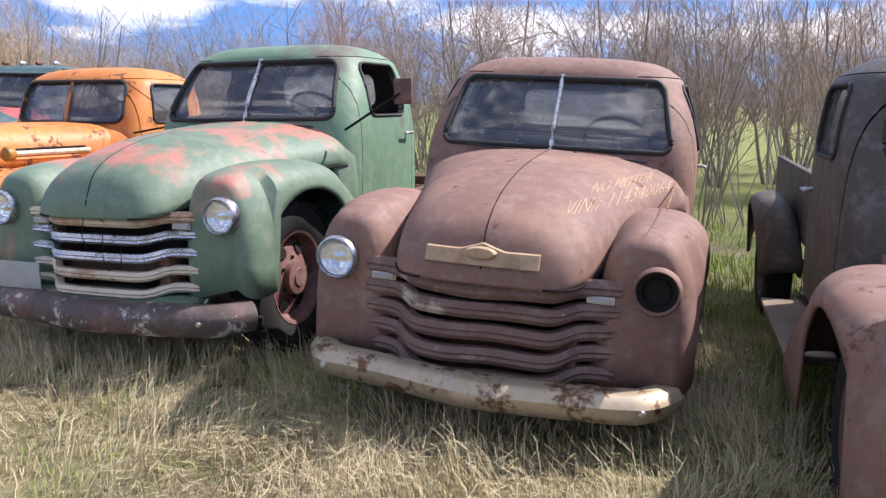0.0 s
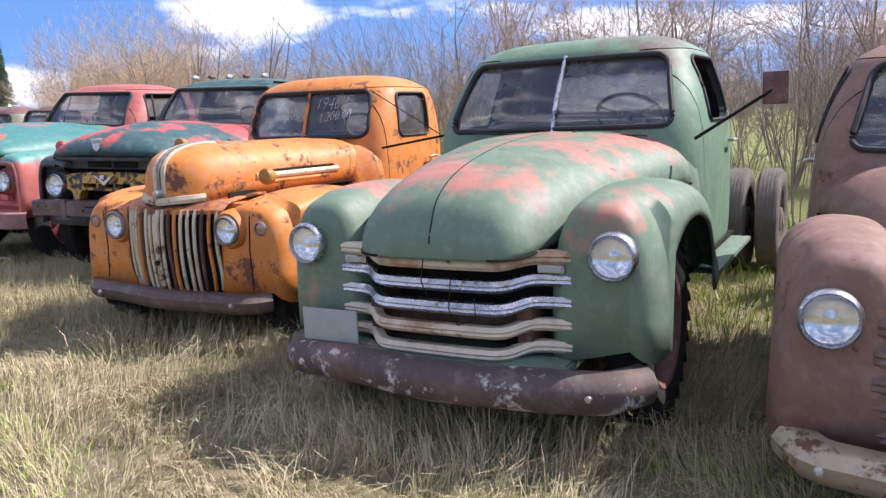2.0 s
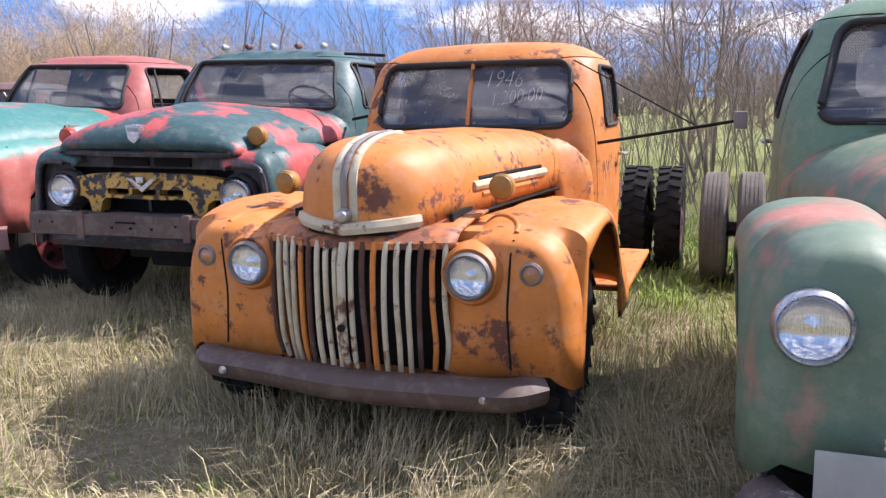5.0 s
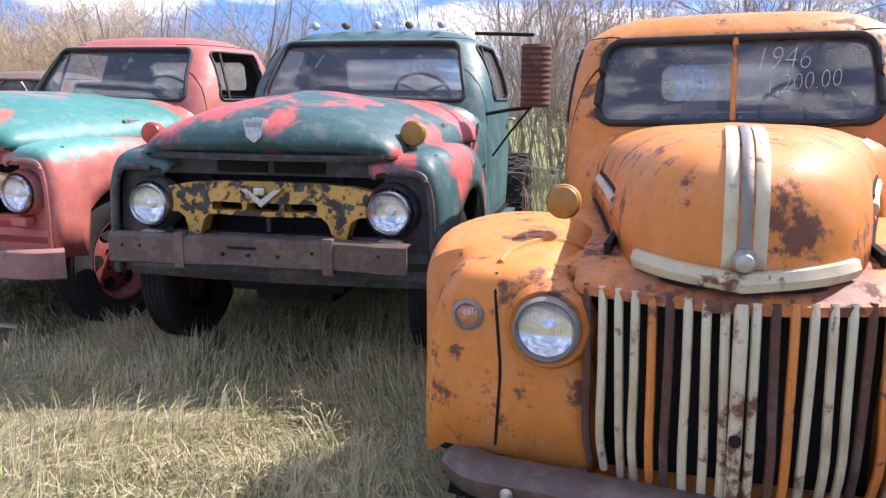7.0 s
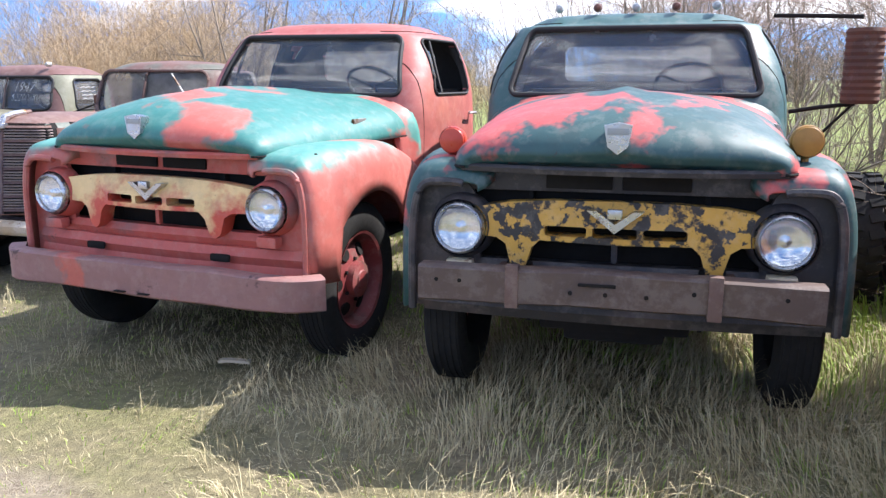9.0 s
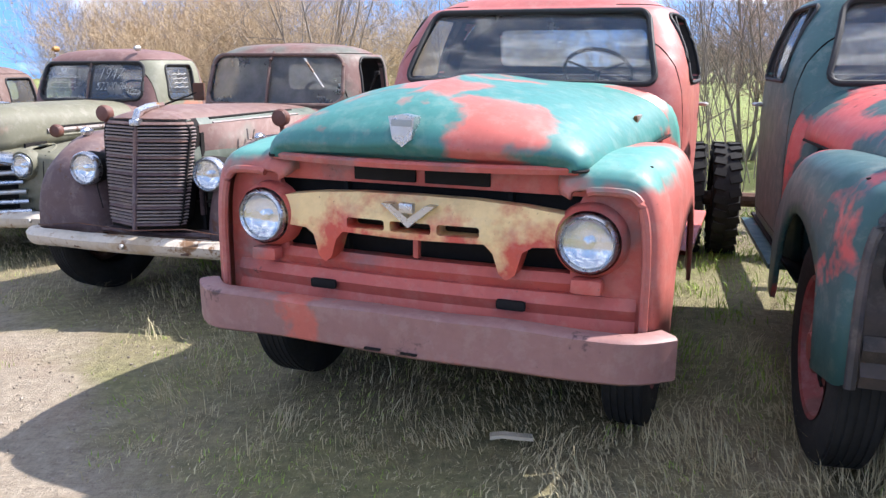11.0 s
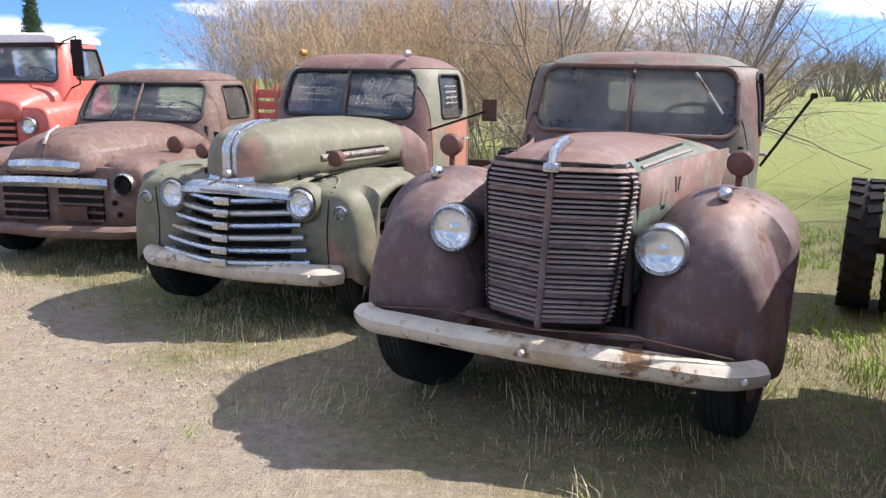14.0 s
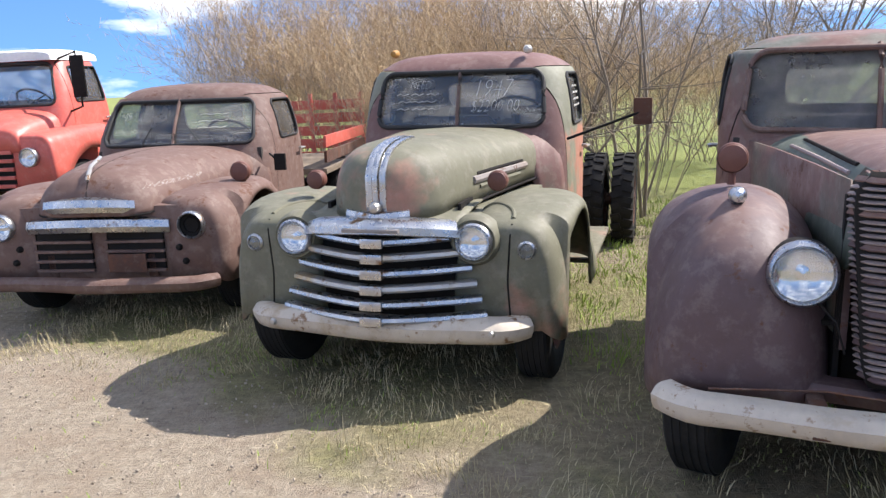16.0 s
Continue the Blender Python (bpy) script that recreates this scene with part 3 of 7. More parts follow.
def bumper(parent, W, y, z, h, mat, curve=0.12, wrap=0.06, depth=0.05, round_=True, bolts=(), label="", thin=False):
    """A pressed bar that bows forward in the middle and wraps back at its ends."""
    path = []
    for k in range(41):
        u = -1 + k / 20
        yy = y + curve * u * u + wrap * max(0, abs(u) - 0.86) ** 1.5 / 0.052
        path.append((W * u, yy, z))
    if round_:
        prof = [(-depth, -h * 0.5), (0.0, -h * 0.5), (depth * 0.6, -h * 0.36), (depth * 0.9, -h * 0.12), (depth, 0.02), (depth * 0.9, h * 0.2), (depth * 0.55, h * 0.4), (0.0, h * 0.5), (-depth, h * 0.5), (-depth, h * 0.44), (-0.004, h * 0.42), (depth * 0.6, h * 0.1), (depth * 0.6, -h * 0.1), (-0.004, -h * 0.42), (-depth, -h * 0.44)]
    else:
        prof = [(-depth, -h * 0.5), (depth - 0.012, -h * 0.5), (depth, -h * 0.44), (depth, h * 0.44), (depth - 0.012, h * 0.5), (-depth, h * 0.5), (-depth, h * 0.46), (depth - 0.02, h * 0.44), (depth - 0.02, -h * 0.44), (-depth, -h * 0.46)]
    bm = sweep(bmesh.new(), path, prof)
    for v in bm.verts:
        v.co += Vector((0, 0.014, 0.010)) * noise.noise(v.co * 2.3)
    root = part("bumper", bm, mat, parent, label, 45)
    for bx in bolts:
        by = y + curve * (bx / W) ** 2 - depth - 0.004
        part("bumper_bolt", lathe(bmesh.new(), [(0.0, -0.012), (0.012, -0.01), (0.02, 0.004)], 12, Matrix.Translation((bx, by, z))), M["chrome_old"], root)
    return root


def cab(parent, c, paint, group=""):
    """The cab shell with cut windows and doors, glass, gaskets, seat and wheel. c: the numbers of this cab."""
    def shell(off, name):
        bm = bmesh.new()
        pts = []
        lv = spline(c["levels"], 30)
        seg = 56
        for z, w, yf, yr, n in lv:
            z0, z1 = c["levels"][0][0], c["levels"][-1][0]
            zz = z0 + off + (z - z0) * (z1 - z0 - 2 * off) / (z1 - z0)
            r = []
            for k in range(seg):
                cc, ss = sup(2 * math.pi * k / seg, n)
                x = cc * max(0.02, w - off)
                yc, hy = (yf + yr) / 2, max(0.02, (yr - yf) / 2 - off)
                vee = c.get("vee", 0.0) * abs(x) / w if ss < 0 else 0.0
                y = yc + ss * hy + (vee - c.get("vee", 0.0) * 0.5 if ss < -0.3 else 0.0) * min(1, max(0, (-ss - 0.3) * 3))
                r.append((x, y, zz))
            pts.append(r)
        grid(bm, pts, closed=True, cap0=True, cap1=True)
        return bm
    outer = shell(0.0, "o")
    bmesh.ops.recalc_face_normals(outer, faces=outer.faces)
    bvh = BVHTree.FromBMesh(outer)
    inner = shell(c.get("thick", 0.035), "i")
    bmesh.ops.recalc_face_normals(inner, faces=inner.faces)
    bmesh.ops.reverse_faces(inner, faces=inner.faces)
    for f in inner.faces:
        f.material_index = 1
    tmp = bpy.data.meshes.new("inner")
    inner.to_mesh(tmp)
    n_outer = len(outer.faces)
    outer.from_mesh(tmp)
    me = bpy.data.meshes.new("cab_shell")
    outer.to_mesh(me)
    me.materials.append(paint)
    me.materials.append(M["cabin"])
    for k_, pg in enumerate(me.polygons):
        pg.material_index = 0 if k_ < n_outer else 1
    outer.free(), inner.free()
    front, rear, sidew, door = c["front"], c["rear"], c["side"], c["door"]
    ymid = (c["levels"][2][2] + c["levels"][2][3]) / 2
    cut = bmesh.new()
    prism(cut, front, 1, ymid - 2.0, ymid - 0.1)
    prism(cut, rear, 1, ymid + 0.1, ymid + 2.0)
    cm = to_mesh("cut", cut, smooth=False)
    body = boolean(me, cm, "DIFFERENCE", "cab_body")
    doorcut = bmesh.new()
    big = [(p + (0.006 if p > sum(q[0] for q in door) / len(door) else -0.006), z + (0.006 if z > 1.0 else -0.006)) for p, z in door]
    prism(doorcut, big, 0, -1.5, -0.45), prism(doorcut, big, 0, 0.45, 1.5)
    body = boolean(body, to_mesh("cut", doorcut, smooth=False), "DIFFERENCE", "cab_body")
    doors = []
    for s in (-1, 1):
        d = boolean(me, to_mesh("cut", prism(bmesh.new(), door, 0, s * 0.45, s * 1.5), smooth=False), "INTERSECT", "door")
        d = boolean(d, to_mesh("cut", prism(bmesh.new(), sidew, 0, s * 0.4, s * 1.6), smooth=False), "DIFFERENCE", "door")
        d = boolean(d, cm, "DIFFERENCE", "door")
        dm = bmesh.new()
        dm.from_mesh(d)
        skin = c.get("thick", 0.035) + 0.012
        bmesh.ops.delete(dm, geom=[f for f in dm.faces if bvh.find_nearest(f.calc_center_median())[3] > skin], context="FACES")
        dm.to_mesh(d)
        dm.free()
        doors.append((s, d))
    for m_ in [body] + [d for _, d in doors]:
        # inner faces take the dark interior tone that stands for shade
        deep = [bvh.find_nearest(pg.center)[3] > 0.018 for pg in m_.polygons]
        m_.polygons.foreach_set("material_index", [1 if q_ else 0 for q_ in deep])
        m_.polygons.foreach_set("use_smooth", [True] * len(m_.polygons))
        m_.set_sharp_from_angle(angle=radians(35))
    cabo = part("cab", body, paint, parent)
    for s, d in doors:
        d.materials[0] = c.get("door_paint", paint)
        dp = part("door", d, None, parent)
        pr = project(bvh, dense(sidew), 0, s, 0.004)
        if len(pr) > 8:
            part("window_gasket", tube(bmesh.new(), pr, 0.011, 6, True), c.get("side_trim", M["gasket"]), dp)
        if c.get("side_glass", True):
            part("window_pane", pane(bvh, dense(sidew, 0.08), 0, s, 0.02), M["glass_dusty"] if c.get("dusty") else M["glass"], dp)
        if c.get("vent"):
            v = c["vent"]
            part("vent_post", tube(bmesh.new(), project(bvh, [(v[0], v[2]), (v[1], v[3])], 0, s, -0.005), 0.012, 6), M["gasket"], dp)
        hy, hz = c["handle"]
        loc = project(bvh, [(hy, hz)], 0, s)
        if loc:
            L = loc[0]
            bm = tube(bmesh.new(), [L, L + Vector((s * 0.05, 0, 0))], 0.012)
            tube(bm, [L + Vector((s * 0.05, 0.02, 0)), L + Vector((s * 0.052, -0.06, 0.004)), L + Vector((s * 0.045, -0.12, 0))], 0.012, 8, False, 0.7)
            part("handle", bm, M["chrome_old"], dp, "dull chrome handle")
    pr = project(bvh, dense(front), 1, 1, 0.004)
    part("windshield_gasket", tube(bmesh.new(), pr, 0.016, 8, True), c.get("gasket", M["gasket"]), cabo)
    part("windshield", pane(bvh, dense(front, 0.06), 1, 1, 0.018), c.get("screen", M["glass_dusty"] if c.get("dusty") else M["glass"]), cabo)
    if c.get("rear_glass", True):
        part("rear_window", pane(bvh, dense(rear, 0.1), 1, -1, 0.018), M["glass"], cabo)
    zs = [q for _, q in front]
    if c.get("divider"):
        part("windshield_divider", tube(bmesh.new(), project(bvh, [(0, z) for z in np.linspace(min(zs) - 0.02, max(zs) + 0.02, 8)], 1, 1, 0.006), c["divider"][0], 8), c["divider"][1], cabo)
    for wx, wl_, wa in c.get("wipers", ()):
        a = project(bvh, [(wx, min(zs) - 0.03)], 1, 1, 0.03)
        b = project(bvh, [(wx + wl_ * math.cos(radians(wa)) * k / 4, min(zs) - 0.03 + abs(wl_) * math.sin(radians(wa)) * k / 4) for k in range(5)], 1, 1, 0.03)
        bm = tube(bmesh.new(), b, 0.006, 6)
        lathe(bm, [(0.0, -0.02), (0.018, -0.015), (0.02, 0.03)], 10, Matrix.Translation(a[0]))
        part("wiper", bm, M["gasket"], cabo)
    # bench seat, steering wheel, dashboard
    L0 = c["levels"]
    zb, w0, yf0, yr0 = L0[1][0], L0[1][1], L0[2][2], L0[2][3]
    seat = part("seat", box(box(bmesh.new(), -w0 + 0.12, w0 - 0.12, yr0 - 0.62, yr0 - 0.12, min(zs) - 0.45, min(zs) - 0.27, 0.05), -w0 + 0.12, w0 - 0.12, yr0 - 0.2, yr0 - 0.07, min(zs) - 0.3, min(zs) + 0.03, 0.04), M["seat"], parent)
    dash = part("dashboard", box(bmesh.new(), -w0 + 0.07, w0 - 0.07, yf0 + 0.07, yf0 + 0.2, min(zs) - 0.28, min(zs) - 0.04, 0.03), M["cabin"], parent)
    sx = c.get("steer_x", 0.34)
    cz = min(zs) + 0.05
    ctr = Vector((sx, yf0 + 0.46, cz))
    rot = Matrix.Translation(ctr) @ Matrix.Rotation(radians(48), 4, "X")
    ring = [rot @ Vector((0.205 * math.cos(k / 28 * 2 * math.pi), 0, 0.205 * math.sin(k / 28 * 2 * math.pi))) for k in range(28)]
    bm = tube(bmesh.new(), ring, 0.012, 8, True)
    for k in range(3):
        a = k / 3 * 2 * math.pi + 0.5
        tube(bm, [rot @ Vector((0, 0, 0)), rot @ Vector((0.2 * math.cos(a), 0, 0.2 * math.sin(a)))], 0.008, 6)
    tube(bm, [rot @ Vector((0, 0, 0)), rot @ Vector((0, -0.5, 0))], 0.018, 8)
    part("steering_wheel", bm, M["dark"], parent)
    return bvh


def chassis(parent, y0, y1, z, mat, x=0.38):
    for s in (-1, 1):
        part("frame_rail", box(bmesh.new(), s * x - 0.035, s * x + 0.035, y0, y1, z - 0.1, z + 0.1, 0.01), mat, parent)
    n = int((y1 - y0) / 1.0)
    for k in range(n + 1):
        yy = y0 + 0.1 + (y1 - y0 - 0.2) * k / max(1, n)
        part("cross_member", box(bmesh.new(), -x, x, yy - 0.04, yy + 0.04, z - 0.06, z + 0.06, 0.01), mat, parent)


def axle(parent, y, z, R, w, rim, track, duals=False, lug=0.008, turn=0.0, cx=0.0, tyre="rubber"):
    part("axle", tube(bmesh.new(), [(cx + q * track, y, z - 0.01 * (abs(q) == 0.5)) for q in (-1, -0.5, -0.12, 0, 0.12, 0.5, 1)], 0.06 if duals else 0.04, 10), M["frame"], parent)
    if duals:
        part("differential", lathe(bmesh.new(), [(0.0, -0.22), (0.1, -0.2), (0.19, -0.05), (0.19, 0.06), (0.12, 0.16), (0.0, 0.2)], 20, Matrix.Translation((cx, y, z))), M["frame"], parent)
    for s in (-1, 1):
        wheel(parent, cx + s * track, y, z, R, w, rim, s, lug, turn, tyre)
        if duals:
            wheel(parent, cx + s * (track - w - 0.07), y, z, R, w, rim, s, lug, 0.0, tyre)


def engine_blocker(parent, z0, z1, y0=0.2, y1=1.5, w=0.34):
    """Unseen boxes in place of engine and transmission between the frame rails, added to block light."""
    bm = box(bmesh.new(), -w, w, y0, y1 - 0.4, z0 + 0.08, z1, 0.04)
    box(bm, -w * 0.7, w * 0.7, y0 + 0.1, y1, z0, z0 + 0.25, 0.05)
    part("engine_blocker", bm, M["dark"], parent)
    for s in (-1, 1):
        # unseen side sheets, added to keep light from passing under the hood
        part("inner_fender_blocker", box(bmesh.new(), s * (w + 0.02), s * (w + 0.04), y0 - 0.1, y1 + 0.2, z0 + 0.15, z1 + 0.1, 0.004), M["dark"], parent)


def underside_blocker(parent, w, y0, y1, z):
    """Unseen floor and splash pans that close the truck from below, added to darken the ground."""
    bm = box(bmesh.new(), -w, w, y0, y1, z - 0.02, z, 0.006)
    for k in range(4):
        yy = y0 + (y1 - y0) * (k + 0.5) / 4
        box(bm, -w * 0.9, w * 0.9, yy - 0.03, yy + 0.03, z - 0.045, z - 0.018)
    part("floor_blocker", bm, M["dark"], parent)


def west_mirror(parent, root, tip, w, h, mat, arm=M["dark"]):
    """A mirror head on a long bar."""
    p = part("mirror_arm", tube(bmesh.new(), [root, Vector(root).lerp(Vector(tip), 0.5), tip], 0.009, 8), arm, parent)
    x, y, z = tip
    part("mirror_head", box(bmesh.new(), x - w / 2, x + w / 2, y - 0.012, y + 0.02, z - h / 2, z + h / 2, 0.012), mat, p)
    return p

# ---- trucks ----
def cab_numbers(floor, belt, wtop, top, w0, wt, y0, yb, yt, yr, front, rear, side, door, **more):
    return dict(levels=[(floor, w0 - 0.03, y0, yr, 7), (floor + 0.12, w0, y0, yr, 7), (belt, w0, yb, yr, 6), (wtop - 0.03, wt + 0.015, yt - 0.02, yr - 0.05, 5), (top - 0.085, wt - 0.06, yt + 0.045, yr - 0.11, 3.9), (top - 0.03, wt - 0.18, yt + 0.15, yr - 0.24, 3.2), (top - 0.006, wt - 0.36, yt + 0.33, yr - 0.42, 2.7), (top + 0.004, wt - 0.55, yt + 0.5, yr - 0.58, 2.4)],
                front=front, rear=rear, side=side, door=door, **more)


def running_board(root, x0, x1, y0, y1, z, mat):
    for s in (-1, 1):
        part("running_board", box(bmesh.new(), s * x0, s * x1, y0, y1, z - 0.03, z, 0.012), mat, root)


def inner_front(root, w, y, z0, z1):
    part("radiator_core", box(bmesh.new(), -w, w, y, y + 0.12, z0, z1, 0.01), M["dark"], root)


def chevy(name, x, y, ang, lean, h, paint, o):
    """Rounded late-forties pickup cab and hood, five-bar grille. h: height of the headlights."""
    root = thing(name, pose(x, y, 0, 0, lean, ang), o["label"], "truck", "old trucks in a row")
    R = o["R"]
    ax = 0.52
    hood_rows = [(-0.24, 0.20, h + 0.03, h - 0.02, 2.6), (-0.22, 0.34, h + 0.10, h - 0.02, 2.6), (-0.13, 0.42, h + 0.24, h - 0.01, 2.5), (0.10, 0.49, h + 0.345, h + 0.03, 2.4), (0.50, 0.57, h + 0.42, h + 0.10, 2.4), (0.95, 0.68, h + 0.455, h + 0.15, 2.5), (1.32, 0.80, h + 0.47, h + 0.16, 2.7)]
    hood = hood_mesh(hood_rows, crease=0.006)
    hood_lines(root, hood_rows, True)
    hb = BVHTree.FromBMesh(hood)
    part("hood", hood, o.get("hood_paint", paint), root, o.get("hood_label", ""), thick=0.02)
    hs = o["half"]
    for s in (-1, 1):
        part("fender", fender_mesh([(-0.075, 0.56, hs + 0.06, h + 0.10, h - 0.47, h - 0.40, 3.6), (-0.06, 0.52, hs + 0.11, h + 0.17, h - 0.48, h - 0.44, 3.3), (0.0, 0.47, hs + 0.155, h + 0.215, h - 0.48, h - 0.46, 3.0), (0.15, 0.44, hs + 0.185, h + 0.245, h - 0.46, h - 0.44, 2.7), (0.45, 0.43, hs + 0.20, h + 0.26, h - 0.2, h - 0.38, 2.5), (0.80, 0.45, hs + 0.22, h + 0.235, h - 0.1, h - 0.38, 2.5), (1.10, 0.5, hs + 0.20, h + 0.12, h - 0.1, h - 0.38, 2.5), (1.30, 0.55, hs + 0.18, h - 0.08, h - 0.2, h - 0.38, 2.6), (1.46, 0.6, hs + 0.16, h - 0.30, h - 0.36, h - 0.38, 2.8)], s, (ax, R, R * 1.2, 0.15)), paint, root, o.get("fender_label", ""), thick=0.015)
    headlight(root, -hs, -0.095, h, 0.088, M["chrome"])
    headlight(root, hs, -0.095, h, 0.088, M["chrome"] if o["lamp_left"] else paint, o["lamp_left"])
    # grille: five pressed bars that step forward in the middle
    W = 0.585
    part("grille_back", box(bmesh.new(), -W, W, 0.06, 0.09, h - 0.47, h, 0.005), M["dark"], root)
    inner_front(root, 0.5, 0.2, h - 0.5, h + 0.1)
    part("grille_surround", box(box(box(bmesh.new(), -W - 0.03, -W + 0.01, -0.06, 0.1, h - 0.46, h + 0.02, 0.008), W - 0.01, W + 0.03, -0.06, 0.1, h - 0.46, h + 0.02, 0.008), -W, W, -0.16, 0.1, h - 0.49, h - 0.46, 0.008), paint, root)
    for k in range(5):
        z = h - 0.02 - 0.098 * k
        path = []
        for j in range(49):
            u = -1 + j / 24
            b = 0.5 + 0.5 * math.tanh((0.62 - abs(u)) * 12)
            dent = o["dent"] * (noise.noise((u * 1.6, k * 0.25, 3.0)) * 0.024)
            path.append((W * u, -0.06 - 0.10 * b - 0.03 * (1 - u * u) + dent, z - 0.035 * b * (0.6 + 0.1 * k) + dent * 0.9 - o["dent"] * 0.016 * math.exp(-((u - 0.1) * 2.2) ** 2)))
        hh = (0.062 if k == 0 else 0.055) + 0.020 * o["dent"]
        part("grille_bar", sweep(bmesh.new(), path, [(-0.03, -hh * 0.5), (0.0, -hh * 0.5), (0.018, -hh * 0.2), (0.014, 0.0), (0.022, hh * 0.15), (0.008, hh * 0.5), (-0.03, hh * 0.5)]), o["bars"][k], root)
    for s in (-1, 1):
        q = part("parking_lamp", box(bmesh.new(), s * 0.5 - 0.06, s * 0.5 + 0.06, -0.085, -0.05, h - 0.085, h - 0.05, 0.006), M["chrome_old"], root)
        part("lens", box(bmesh.new(), s * 0.5 - 0.05, s * 0.5 + 0.05, -0.092, -0.08, h - 0.08, h - 0.056, 0.004), M["plate"], q)
    bumper(root, o["bw"], -0.30, o["bz"], o["bh"], o["bumper"], 0.14, 0.12, 0.06, True, (-0.72, 0.72), o["bumper_label"])
    part("bumper_apron", box(bmesh.new(), -0.6, 0.6, -0.2, 0.05, h - 0.50, h - 0.47, 0.01), paint, root)
    c = cab_numbers(h - 0.3, h + 0.475, h + 0.89, h + 1.04, 0.84, 0.715, 1.24, 1.30, 1.55, 2.62,
                    rrect(0.70, 0.205, 0.075, 6, 0, h + 0.69, 0, 0.13), rrect(0.44, 0.13, 0.07, 6, 0, h + 0.70), rrect(0.30, 0.19, 0.07, 6, 1.96, h + 0.69, 0.12, 0.08), rrect(0.44, 0.62, 0.08, 5, 1.93, h + 0.30, 0.06),
                    divider=(0.014, M["chrome"]), wipers=((-0.1, -0.42, 3), (0.15, 0.42, -3)), door_paint=o.get("cab_paint", paint), handle=(2.25, h + 0.36), side_glass=bool(o.get("side_glass")), dusty=True)
    bvh = cab(root, c, o.get("cab_paint", paint))
    part("cowl", hood_mesh([(1.22, 0.79, h + 0.45, h - 0.3, 3.5), (1.30, 0.82, h + 0.475, h - 0.3, 4), (1.40, 0.84, h + 0.485, h - 0.3, 5)], 5, 24, False), paint, root, thick=0.02)
    axle(root, ax, R, R, 0.19, o["rim"], hs + 0.0, False, o["lug"], o.get("steer", 0))
    engine_blocker(root, 0.28, h + 0.1)
    underside_blocker(root, hs + 0.05, 1.0, 2.7, h - 0.30)
    underside_blocker(root, 0.62, 0.12, 1.0, h - 0.12)
    running_board(root, 0.62, hs + 0.17, 1.4, 2.65, h - 0.33, paint)
    chassis(root, -0.1, o["tail"], h - 0.32, M["frame"])
    if o["duals"]:
        axle(root, 4.4, R, R, 0.2, M["wood"], 1.05, True, 0.010, 0.0, -0.16, "worn_tyre")
    else:
        axle(root, 3.7, R, R, 0.19, M["frame"], 0.74)
    return root, hb, bvh


